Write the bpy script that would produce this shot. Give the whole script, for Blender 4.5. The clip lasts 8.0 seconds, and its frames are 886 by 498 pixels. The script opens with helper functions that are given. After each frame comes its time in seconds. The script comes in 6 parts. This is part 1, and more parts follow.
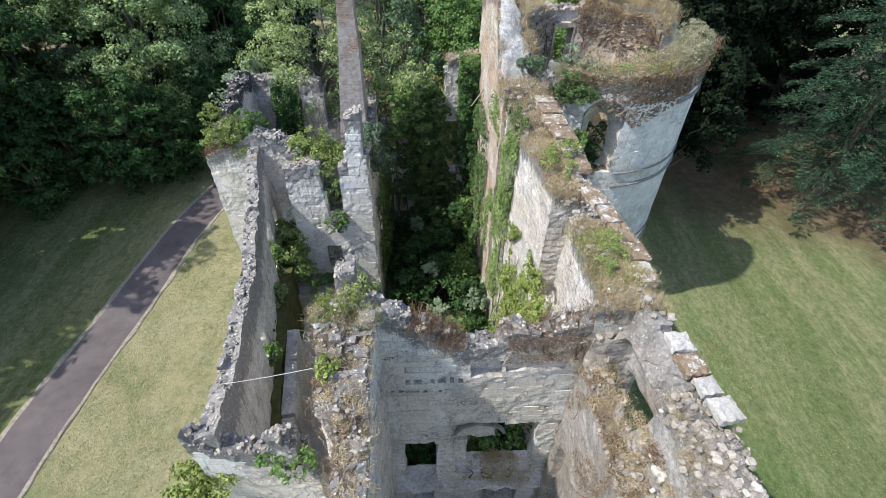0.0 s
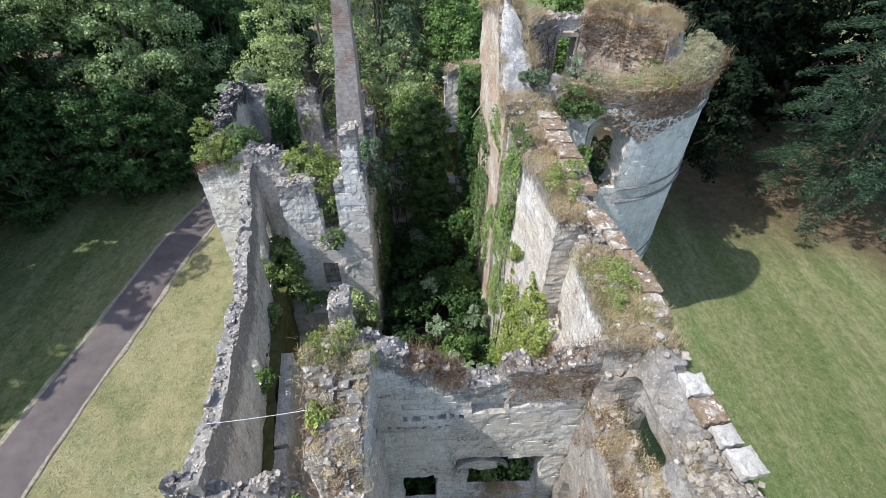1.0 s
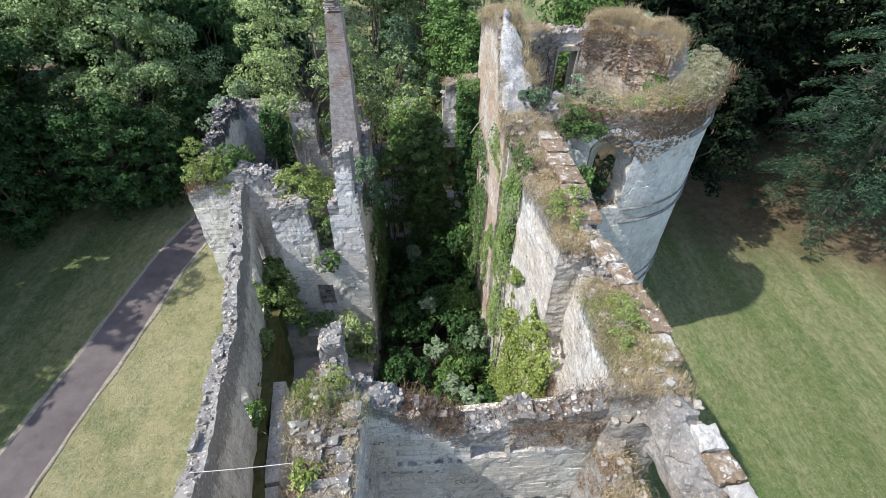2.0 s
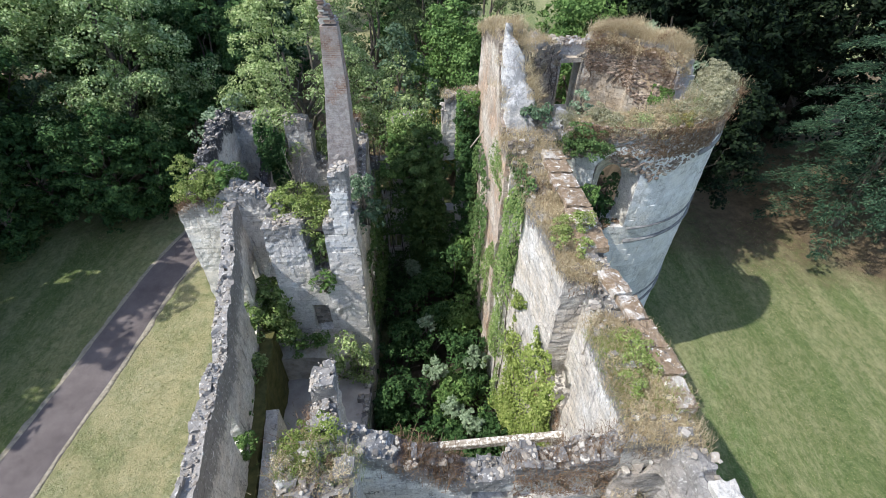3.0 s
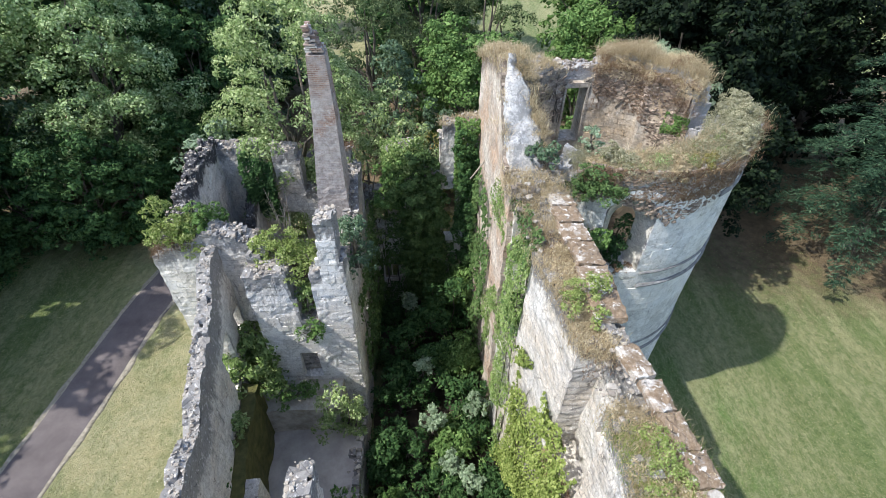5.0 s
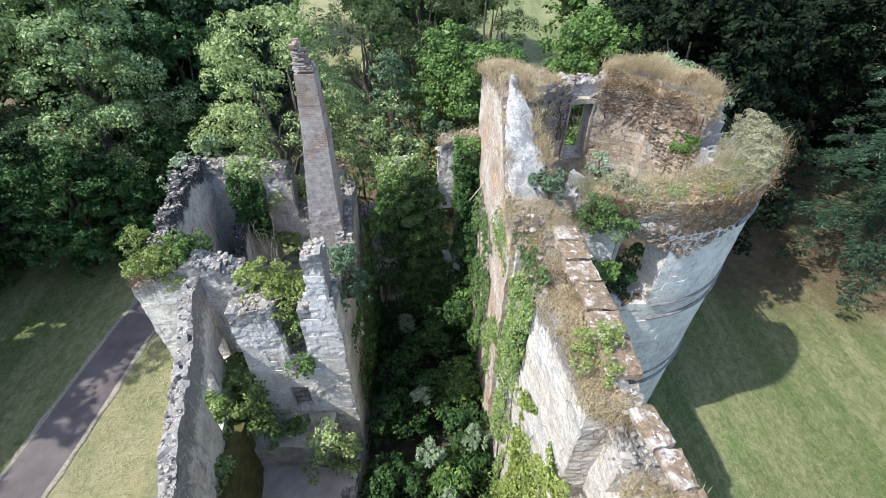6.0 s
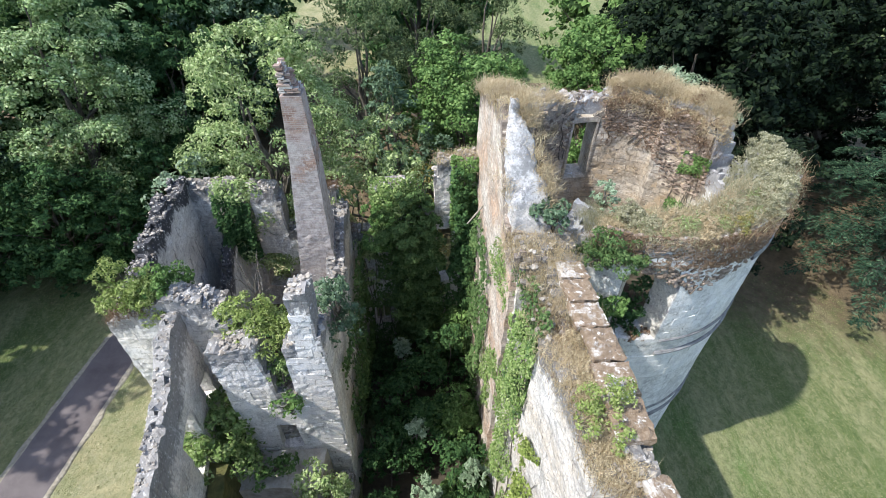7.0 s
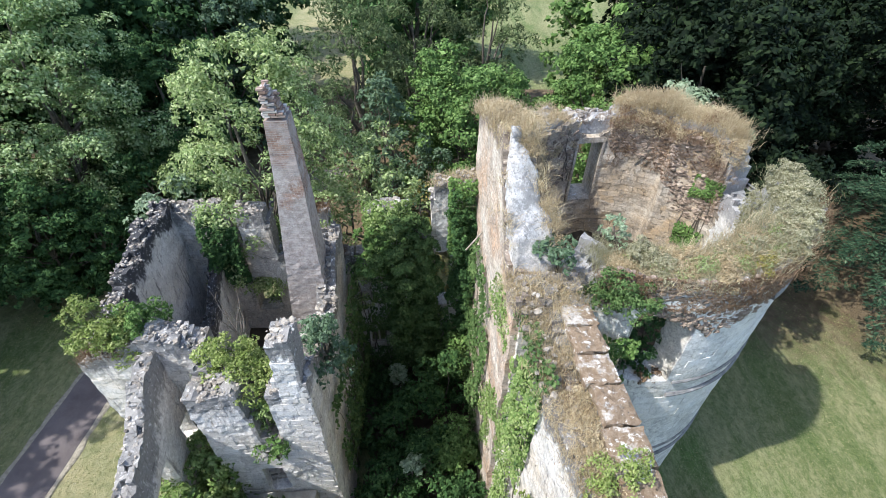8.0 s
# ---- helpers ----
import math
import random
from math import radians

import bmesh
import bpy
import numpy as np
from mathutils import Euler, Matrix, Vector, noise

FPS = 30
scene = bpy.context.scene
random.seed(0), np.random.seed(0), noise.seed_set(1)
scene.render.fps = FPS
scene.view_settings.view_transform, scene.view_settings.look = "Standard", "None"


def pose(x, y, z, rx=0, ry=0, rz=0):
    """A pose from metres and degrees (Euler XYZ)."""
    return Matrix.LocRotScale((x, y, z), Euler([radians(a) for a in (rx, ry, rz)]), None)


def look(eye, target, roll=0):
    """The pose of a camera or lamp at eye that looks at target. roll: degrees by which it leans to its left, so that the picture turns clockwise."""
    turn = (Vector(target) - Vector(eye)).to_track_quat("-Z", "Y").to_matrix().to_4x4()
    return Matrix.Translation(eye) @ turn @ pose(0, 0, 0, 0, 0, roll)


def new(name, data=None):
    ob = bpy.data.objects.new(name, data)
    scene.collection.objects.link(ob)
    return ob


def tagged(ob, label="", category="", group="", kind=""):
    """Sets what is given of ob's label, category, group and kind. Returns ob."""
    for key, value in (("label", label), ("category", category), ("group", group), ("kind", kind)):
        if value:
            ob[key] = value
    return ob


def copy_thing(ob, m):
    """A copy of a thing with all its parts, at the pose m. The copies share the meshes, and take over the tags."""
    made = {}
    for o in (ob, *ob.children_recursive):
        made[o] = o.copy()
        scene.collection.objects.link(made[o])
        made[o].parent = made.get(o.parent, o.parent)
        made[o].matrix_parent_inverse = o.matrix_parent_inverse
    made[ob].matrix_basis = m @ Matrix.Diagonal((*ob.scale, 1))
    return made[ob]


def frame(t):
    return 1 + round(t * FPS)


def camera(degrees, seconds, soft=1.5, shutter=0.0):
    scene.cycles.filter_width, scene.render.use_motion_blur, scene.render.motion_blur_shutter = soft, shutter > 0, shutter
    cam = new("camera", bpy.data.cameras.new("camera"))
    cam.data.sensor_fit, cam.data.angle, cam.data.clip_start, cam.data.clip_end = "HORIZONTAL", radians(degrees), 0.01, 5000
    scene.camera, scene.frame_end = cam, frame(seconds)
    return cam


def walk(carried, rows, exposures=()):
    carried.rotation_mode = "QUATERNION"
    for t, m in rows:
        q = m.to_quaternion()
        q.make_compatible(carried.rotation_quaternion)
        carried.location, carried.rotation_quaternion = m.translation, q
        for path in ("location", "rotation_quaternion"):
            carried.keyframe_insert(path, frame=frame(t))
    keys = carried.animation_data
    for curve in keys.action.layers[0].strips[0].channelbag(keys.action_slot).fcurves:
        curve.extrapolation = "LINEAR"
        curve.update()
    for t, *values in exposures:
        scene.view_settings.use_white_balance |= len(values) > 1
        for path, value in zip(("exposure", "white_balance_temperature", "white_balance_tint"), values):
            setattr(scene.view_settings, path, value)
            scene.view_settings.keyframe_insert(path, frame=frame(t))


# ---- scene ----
cam = camera(86.1, 8.0, 0.8)
PATH = [
    (0, (-2.052, 2.485, 23.922), (-1.964, 3.964, 22.578), 1.1),
    (0.5, (-2.007, 3.013, 23.959), (-1.919, 4.494, 22.617), 1.1),
    (1, (-1.979, 3.602, 24.03), (-1.891, 5.084, 22.69), 1.0),
    (1.5, (-1.908, 4.174, 24.142), (-1.82, 5.66, 22.807), 0.9),
    (3, (-1.776, 5.856, 24.407), (-1.685, 7.348, 23.079), 0.9),
    (3.5, (-1.742, 6.475, 24.446), (-1.651, 7.969, 23.119), 0.9),
    (4, (-1.648, 7.066, 24.455), (-1.558, 8.564, 23.132), 0.8),
    (4.5, (-1.61, 7.626, 24.548), (-1.518, 9.125, 23.227), 0.8),
    (6, (-1.354, 10.045, 24.804), (-1.265, 11.541, 23.48), 0.7),
    (6.5, (-1.254, 10.793, 24.868), (-1.163, 12.291, 23.547), 0.7),
    (7, (-1.129, 11.602, 24.913), (-1.038, 13.102, 23.593), 0.7),
    (7.5, (-1.027, 12.425, 24.962), (-0.935, 13.924, 23.641), 0.7),
    (8, (-0.906, 13.266, 25.021), (-0.816, 14.767, 23.702), 0.7),
]
walk(cam, [(t, look(eye, target, roll)) for t, eye, target, roll in PATH], ((0, 1.06, 6700, 10), (2, 1.08, 6680, 10), (4.5, 1.17, 6620, 10), (6, 1.30, 6580, 10), (8, 1.34, 6560, 10)))

# ---------------------------------------------------------------- light
SUN_WAY = Vector((0.68, 0.2, -1.0)).normalized()
world = bpy.data.worlds.new("sky")
scene.world = world
world.use_nodes = True
wn = world.node_tree
wn.nodes.clear()
sky = wn.nodes.new("ShaderNodeTexSky")
sky.sky_type = "NISHITA"
sky.sun_disc = False
sky.sun_elevation = radians(56)
sky.sun_rotation = radians(-106)
sky.air_density, sky.dust_density = 1.0, 1.2
back = wn.nodes.new("ShaderNodeBackground")
back.inputs["Strength"].default_value = 0.125
wout = wn.nodes.new("ShaderNodeOutputWorld")
wn.links.new(sky.outputs[0], back.inputs[0])
wn.links.new(back.outputs[0], wout.inputs[0])
lamp = bpy.data.lights.new("sun", "SUN")
lamp.energy, lamp.angle, lamp.color = 2.45, radians(0.6), (1.0, 0.975, 0.92)
sun = new("sun", lamp)
sun.matrix_world = look((-40, 10, 60), Vector((-40, 10, 60)) + SUN_WAY)


# ---------------------------------------------------------------- materials
class Mat:
    """Small helper round a node material."""

    def __init__(self, name):
        self.m = bpy.data.materials.new(name)
        self.m.use_nodes = True
        self.t = self.m.node_tree
        self.b = self.t.nodes["Principled BSDF"]
        self.b.inputs["Roughness"].default_value = 0.9
        self.b.inputs["Specular IOR Level"].default_value = 0.25

    def node(self, kind, **values):
        n = self.t.nodes.new(kind)
        for key, v in values.items():
            n.inputs[key.replace("_", " ")].default_value = v
        return n

    def link(self, a, b):
        self.t.links.new(a, b)

    def coords(self, scale=(1, 1, 1)):
        g = self.node("ShaderNodeNewGeometry")
        mp = self.node("ShaderNodeMapping")
        mp.inputs["Scale"].default_value = scale
        self.link(g.outputs["Position"], mp.inputs["Vector"])
        return mp.outputs[0]

    def turned(self, scale, degrees):
        """Coordinates whose first axis runs along the given way over the ground."""
        g = self.node("ShaderNodeNewGeometry")
        mp = self.node("ShaderNodeMapping")
        mp.vector_type = "TEXTURE"
        mp.inputs["Rotation"].default_value = (0, 0, radians(degrees))
        mp.inputs["Scale"].default_value = [1 / v for v in scale]
        self.link(g.outputs["Position"], mp.inputs["Vector"])
        return mp.outputs[0]

    def noise(self, scale, detail=5, rough=0.6, vec=None, stretch=(1, 1, 1), distort=0.0):
        n = self.node("ShaderNodeTexNoise", Scale=scale, Detail=detail, Roughness=rough, Distortion=distort)
        self.link(vec or self.coords(stretch), n.inputs["Vector"])
        return n.outputs["Fac"]

    def ramp(self, fac, stops):
        r = self.node("ShaderNodeValToRGB")
        e = r.color_ramp.elements
        while len(e) < len(stops):
            e.new(0.5)
        for el, (p, c) in zip(e, stops):
            el.position = p
            el.color = (*c, 1) if len(c) == 3 else c
        self.link(fac, r.inputs["Fac"])
        return r.outputs["Color"]

    def mix(self, fac, a, b, how="MIX"):
        n = self.t.nodes.new("ShaderNodeMix")
        n.data_type, n.blend_type = "RGBA", how
        for sock, v in ((n.inputs[0], fac), (n.inputs[6], a), (n.inputs[7], b)):
            if hasattr(v, "is_output"):
                self.link(v, sock)
            elif isinstance(v, tuple):
                sock.default_value = (*v, 1)
            else:
                sock.default_value = v
        return n.outputs[2]

    def math(self, op, a, b=0.0):
        n = self.t.nodes.new("ShaderNodeMath")
        n.operation = op
        for sock, v in ((n.inputs[0], a), (n.inputs[1], b)):
            if hasattr(v, "is_output"):
                self.link(v, sock)
            else:
                sock.default_value = v
        return n.outputs[0]

    def attr(self, name):
        a = self.node("ShaderNodeAttribute")
        a.attribute_name = name
        return a.outputs["Fac"]

    def bump(self, height, strength=0.5, dist=0.05):
        n = self.node("ShaderNodeBump", Strength=strength, Distance=dist)
        self.link(height, n.inputs["Height"])
        self.link(n.outputs[0], self.b.inputs["Normal"])

    def color(self, c):
        self.link(c, self.b.inputs["Base Color"])


B0, W1 = (0, 0, 0), (1, 1, 1)


def limestone(name, pale, warm, dark, crust=0.8, course=0.31, joint=0.35, rubble=False, grey=0.6, streak=0.6, cracks=1.0):
    """Weathered limestone: courses, warm stains, black crust that thickens towards broken tops."""
    k = Mat(name)
    big = k.noise(0.45, 6, 0.62)
    c = k.mix(k.ramp(big, [(0.40, B0), (0.60, W1)]), pale, warm)
    # mottling at hand size and fine pits
    c = k.mix(k.ramp(k.noise(2.4, 8, 0.74), [(0.46, B0), (0.68, (0.42, 0.42, 0.42))]), c, tuple(v * 0.50 for v in pale))
    c = k.mix(k.ramp(k.noise(13.0, 6, 0.72), [(0.50, B0), (0.72, (0.7, 0.7, 0.7))]), c, tuple(v * 0.42 for v in warm))
    c = k.mix(k.ramp(k.noise(30.0, 5, 0.8), [(0.53, B0), (0.62, (0.55, 0.55, 0.55))]), c, tuple(v * 0.35 for v in warm))
    # grey weathering in clouds a stone or two across
    gw = k.noise(1.25, 10, 0.8, distort=0.3)
    c = k.mix(k.ramp(gw, [(0.48, B0), (0.58, (grey, grey, grey))]), c, tuple(v * 0.45 for v in pale))
    c = k.mix(k.ramp(k.noise(6.5, 9, 0.82), [(0.53, B0), (0.60, (grey, grey, grey))]), c, tuple(v * 0.35 for v in pale))
    # black streaks running down
    st = k.noise(1.0, 8, 0.76, stretch=(2.3, 2.3, 0.4), distort=0.15)
    c = k.mix(k.ramp(st, [(0.56, B0), (0.67, (streak, streak, streak))]), c, dark)
    # crust of lichen near broken tops
    cr = k.math("ADD", k.math("MULTIPLY", k.attr("crust"), 0.68), k.math("MULTIPLY", k.noise(2.6, 9, 0.8, stretch=(1.6, 1.6, 0.7)), 0.95))
    c = k.mix(k.math("MULTIPLY", k.ramp(cr, [(0.70, B0), (0.82, W1)]), crust), c, dark)
    # pale lichen flecks
    fl = k.noise(8.0, 7, 0.72)
    c = k.mix(k.ramp(fl, [(0.57, B0), (0.64, (0.75, 0.75, 0.75))]), c, tuple(min(v * 1.2, 0.85) for v in pale))
    # cracks
    wv = k.node("ShaderNodeVectorMath")
    wv.operation = "ADD"
    nz = k.node("ShaderNodeTexNoise", Scale=1.7, Detail=5.0)
    k.link(k.coords(), nz.inputs["Vector"])
    k.link(k.coords((1, 1, 1.5)), wv.inputs[0])
    k.link(nz.outputs["Color"], wv.inputs[1])
    vc = k.node("ShaderNodeTexVoronoi", Scale=0.62)
    vc.feature = "DISTANCE_TO_EDGE"
    k.link(wv.outputs[0], vc.inputs["Vector"])
    crack = k.math("MULTIPLY", k.ramp(vc.outputs["Distance"], [(0.0, (0.85, 0.85, 0.85)), (0.012, B0)]), k.ramp(k.noise(0.9, 4), [(0.50, B0), (0.60, (cracks, cracks, cracks))]))
    c = k.mix(crack, c, (0.05, 0.048, 0.046))
    # courses
    g = k.node("ShaderNodeNewGeometry")
    sx = k.node("ShaderNodeSeparateXYZ")
    k.link(g.outputs["Position"], sx.inputs[0])
    u = k.math("ADD", sx.outputs[0], sx.outputs[1])
    cv = k.node("ShaderNodeCombineXYZ")
    k.link(u, cv.inputs[0])
    k.link(k.math("ADD", sx.outputs[2], k.math("MULTIPLY", k.noise(0.9, 3), 0.12)), cv.inputs[1])
    br = k.node("ShaderNodeTexBrick", Scale=1.0)
    br.inputs["Mortar Size"].default_value = 0.012
    br.inputs["Mortar Smooth"].default_value = 0.4
    br.inputs["Brick Width"].default_value = 0.62
    br.inputs["Row Height"].default_value = course
    br.inputs["Color1"].default_value = (0.75, 0.75, 0.75, 1)
    br.inputs["Color2"].default_value = (1, 1, 1, 1)
    br.inputs["Mortar"].default_value = (0.16, 0.15, 0.14, 1)
    k.link(cv.outputs[0], br.inputs["Vector"])
    c = k.mix(joint, c, k.mix(1.0, c, br.outputs["Color"], "MULTIPLY"))
    k.color(c)
    h = k.math("ADD", k.math("MULTIPLY", k.noise(6.0, 8, 0.7), 0.6), k.math("MULTIPLY", k.noise(24.0, 4, 0.6), 0.25))
    h = k.math("SUBTRACT", h, k.math("MULTIPLY", br.outputs["Fac"], 0.35 * joint * 2))
    h = k.math("SUBTRACT", h, k.math("MULTIPLY", crack, 0.8))
    if rubble:
        v = k.node("ShaderNodeTexVoronoi", Scale=4.2)
        k.link(k.coords(), v.inputs["Vector"])
        h = k.math("SUBTRACT", h, k.math("MULTIPLY", v.outputs["Distance"], 0.35))
    k.bump(h, 0.8, 0.05)
    return k.m


WHITE = limestone("limestone_white", (0.87, 0.86, 0.845), (0.80, 0.75, 0.68), (0.16, 0.16, 0.165), 0.8, grey=0.38, streak=0.7)
WEST = limestone("limestone_streaked", (0.84, 0.825, 0.80), (0.76, 0.69, 0.61), (0.2, 0.195, 0.19), 0.8, grey=0.42, streak=0.95)
HEAD = limestone("limestone_plaster_head", (0.56, 0.57, 0.59), (0.42, 0.40, 0.375), (0.12, 0.12, 0.125), 0.8, joint=0.04, grey=1.0, streak=1.0, cracks=0.0)
SOOT = limestone("limestone_stained", (0.82, 0.815, 0.805), (0.68, 0.65, 0.60), (0.06, 0.061, 0.067), 1.0, grey=0.5, streak=0.9, joint=0.15)
PALE = limestone("limestone_pale", (0.76, 0.745, 0.72), (0.68, 0.61, 0.52), (0.13, 0.13, 0.135), 0.78)
GREY = limestone("limestone_grey", (0.80, 0.795, 0.785), (0.64, 0.59, 0.53), (0.11, 0.112, 0.12), 0.8)
SMOOTH = limestone("limestone_ashlar", (0.80, 0.81, 0.82), (0.74, 0.72, 0.68), (0.26, 0.265, 0.28), 0.75, 0.36, 0.22)
LINING = limestone("limestone_lining", (0.62, 0.57, 0.50), (0.55, 0.42, 0.28), (0.2, 0.18, 0.16), 0.6, 0.3, 0.5)
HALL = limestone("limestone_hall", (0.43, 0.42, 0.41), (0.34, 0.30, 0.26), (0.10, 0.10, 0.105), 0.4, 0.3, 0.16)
WARM = limestone("limestone_warm", (0.72, 0.67, 0.60), (0.56, 0.40, 0.29), (0.19, 0.16, 0.14), 0.8, 0.24, 0.5, True, 0.65, 0.3)


def rubble_material(name="rubble", islands=False, tint=(1, 1, 1)):
    k = Mat(name)
    r = k.node("ShaderNodeNewGeometry").outputs["Random Per Island"] if islands else k.node("ShaderNodeObjectInfo").outputs["Random"]
    c = k.ramp(r, [(0.0, (0.16, 0.145, 0.13)), (0.4, (0.33, 0.295, 0.255)), (0.85, (0.44, 0.405, 0.36)), (1.0, (0.60, 0.57, 0.52))])
    c = k.mix(k.ramp(k.noise(5.0, 6, 0.7), [(0.50, B0), (0.66, (0.7, 0.7, 0.7))]), c, (0.13, 0.13, 0.13))
    c = k.mix(k.ramp(k.noise(11.0, 4), [(0.6, B0), (0.7, (0.6, 0.6, 0.6))]), c, (0.66, 0.65, 0.6))
    k.color(k.mix(1.0, c, tint, "MULTIPLY"))
    k.bump(k.noise(16.0, 6, 0.7), 0.8, 0.04)
    return k.m


RUBBLE = rubble_material()
RUBBLE_MIX = rubble_material("rubble_mixed", True)
RUBBLE_RIM = rubble_material("rubble_rim", True, (0.80, 0.70, 0.64))

PLASTER_WALL = limestone("plastered_limestone", (0.74, 0.72, 0.68), (0.66, 0.60, 0.52), (0.2, 0.19, 0.18), 0.3, 0.4, 0.12)


def block_material(name, a, b, dark):
    k = Mat(name)
    r = k.node("ShaderNodeObjectInfo").outputs["Random"]
    c = k.ramp(r, [(0.0, tuple(v * 0.86 for v in a)), (0.5, a), (0.85, tuple(min(v * 1.06, 0.85) for v in a)), (1.0, b)])
    c = k.mix(k.ramp(k.noise(0.45, 6, 0.62), [(0.40, B0), (0.60, W1)]), c, b)
    c = k.mix(k.ramp(k.noise(2.6, 8, 0.74), [(0.46, B0), (0.68, (0.5, 0.5, 0.5))]), c, tuple(v * 0.5 for v in a))
    c = k.mix(k.ramp(k.noise(13.0, 6, 0.72), [(0.52, B0), (0.72, (0.7, 0.7, 0.7))]), c, tuple(v * 0.42 for v in b))
    c = k.mix(k.ramp(k.noise(30.0, 5, 0.8), [(0.53, B0), (0.62, (0.55, 0.55, 0.55))]), c, tuple(v * 0.35 for v in b))
    gw = k.noise(1.25, 10, 0.8, distort=0.3)
    c = k.mix(k.ramp(gw, [(0.50, B0), (0.60, (0.3, 0.3, 0.3))]), c, tuple(v * 0.5 for v in a))
    st = k.noise(1.0, 8, 0.78, stretch=(2.4, 2.4, 0.55), distort=0.5)
    c = k.mix(k.ramp(st, [(0.57, B0), (0.66, (0.7, 0.7, 0.7))]), c, dark)
    k.color(c)
    k.bump(k.math("ADD", k.noise(7.0, 8, 0.75), k.math("MULTIPLY", k.noise(26.0, 4), 0.3)), 0.6, 0.03)
    return k.m


BLOCK = block_material("limestone_block", (0.87, 0.86, 0.845), (0.80, 0.75, 0.68), (0.15, 0.15, 0.16))
BLOCK_GREY = block_material("limestone_block_grey", (0.76, 0.76, 0.75), (0.66, 0.61, 0.55), (0.125, 0.127, 0.14))
BLOCK_SLAB = block_material("limestone_block_slab", (0.52, 0.51, 0.49), (0.44, 0.41, 0.37), (0.15, 0.145, 0.14))
BLOCK_WARM = block_material("limestone_block_warm", (0.62, 0.57, 0.50), (0.55, 0.42, 0.28), (0.22, 0.2, 0.18))
BLOCK_TOWER = block_material("limestone_block_tower", (0.80, 0.81, 0.82), (0.75, 0.74, 0.72), (0.36, 0.365, 0.38))


def slab_material():
    """Old cornice slabs: pale stone under brown moss, white lichen and dark cracks."""
    k = Mat("mossy_slab")
    r = k.node("ShaderNodeObjectInfo").outputs["Random"]
    moss = k.math("ADD", k.noise(1.7, 7, 0.72), k.math("MULTIPLY", r, 0.16))
    c = k.mix(k.ramp(moss, [(0.43, B0), (0.53, W1)]), (0.58, 0.56, 0.53), (0.19, 0.135, 0.09))
    c = k.mix(k.ramp(k.noise(9.0, 7, 0.75), [(0.42, B0), (0.62, (0.7, 0.7, 0.7))]), c, (0.34, 0.27, 0.20))
    c = k.mix(k.ramp(k.noise(5.0, 8, 0.75), [(0.565, B0), (0.61, W1)]), c, (0.70, 0.69, 0.66))
    c = k.mix(k.ramp(k.noise(3.4, 8, 0.8), [(0.34, W1), (0.42, B0)]), c, (0.07, 0.06, 0.05))
    k.color(c)
    k.bump(k.noise(12.0, 8, 0.75), 0.9, 0.05)
    return k.m


SLAB = slab_material()


def brick_material(name="old_brick", row=0.085, width=0.24, grey=0.45):
    k = Mat(name)
    g = k.node("ShaderNodeNewGeometry")
    sx = k.node("ShaderNodeSeparateXYZ")
    k.link(g.outputs["Position"], sx.inputs[0])
    cv = k.node("ShaderNodeCombineXYZ")
    k.link(k.math("ADD", sx.outputs[0], sx.outputs[1]), cv.inputs[0])
    k.link(sx.outputs[2], cv.inputs[1])
    br = k.node("ShaderNodeTexBrick", Scale=1.0)
    for key, v in (("Mortar Size", 0.011), ("Mortar Smooth", 0.2), ("Brick Width", width), ("Row Height", row)):
        br.inputs[key].default_value = v
    br.inputs["Color1"].default_value = (0.21, 0.12, 0.09, 1)
    br.inputs["Color2"].default_value = (0.37, 0.26, 0.21, 1)
    br.inputs["Mortar"].default_value = (0.40, 0.36, 0.33, 1)
    k.link(cv.outputs[0], br.inputs["Vector"])
    c = k.mix(k.ramp(k.noise(0.9, 6, 0.65), [(0.46, B0), (0.58, (0.8, 0.8, 0.8))]), br.outputs["Color"], (0.42, 0.385, 0.38))
    c = k.mix(k.math("MULTIPLY", k.ramp(k.noise(4.0, 6, 0.7), [(0.45, B0), (0.7, W1)]), grey), c, (0.17, 0.15, 0.15))
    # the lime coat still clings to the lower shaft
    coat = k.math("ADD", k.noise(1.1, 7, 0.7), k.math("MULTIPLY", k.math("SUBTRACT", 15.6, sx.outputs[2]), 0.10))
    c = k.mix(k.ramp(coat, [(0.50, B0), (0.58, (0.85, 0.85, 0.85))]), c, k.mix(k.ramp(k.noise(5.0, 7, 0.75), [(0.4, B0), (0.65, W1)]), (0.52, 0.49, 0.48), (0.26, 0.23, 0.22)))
    k.color(c)
    h = k.math("SUBTRACT", k.math("MULTIPLY", k.noise(20.0, 5), 0.4), k.math("MULTIPLY", br.outputs["Fac"], 0.8))
    k.bump(h, 0.7, 0.025)
    return k.m


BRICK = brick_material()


def leaf_material(name, stops, glow=0.22):
    k = Mat(name)
    g = k.node("ShaderNodeNewGeometry")
    c = k.ramp(g.outputs["Random Per Island"], stops)
    c = k.mix(k.ramp(k.noise(0.6, 3), [(0.35, B0), (0.7, (0.6, 0.6, 0.6))]), c, tuple(v * 0.7 for v in stops[0][1]))
    c = k.mix(1.0, c, (0.9, 0.9, 0.88), "MULTIPLY")
    k.color(c)
    k.b.inputs["Roughness"].default_value = 0.7
    k.b.inputs["Specular IOR Level"].default_value = 0.12
    tr = k.node("ShaderNodeBsdfTranslucent")
    k.link(c, tr.inputs["Color"])
    mx = k.node("ShaderNodeMixShader")
    mx.inputs[0].default_value = glow
    k.link(k.b.outputs[0], mx.inputs[1])
    k.link(tr.outputs[0], mx.inputs[2])
    k.link(mx.outputs[0], k.t.nodes["Material Output"].inputs["Surface"])
    return k.m


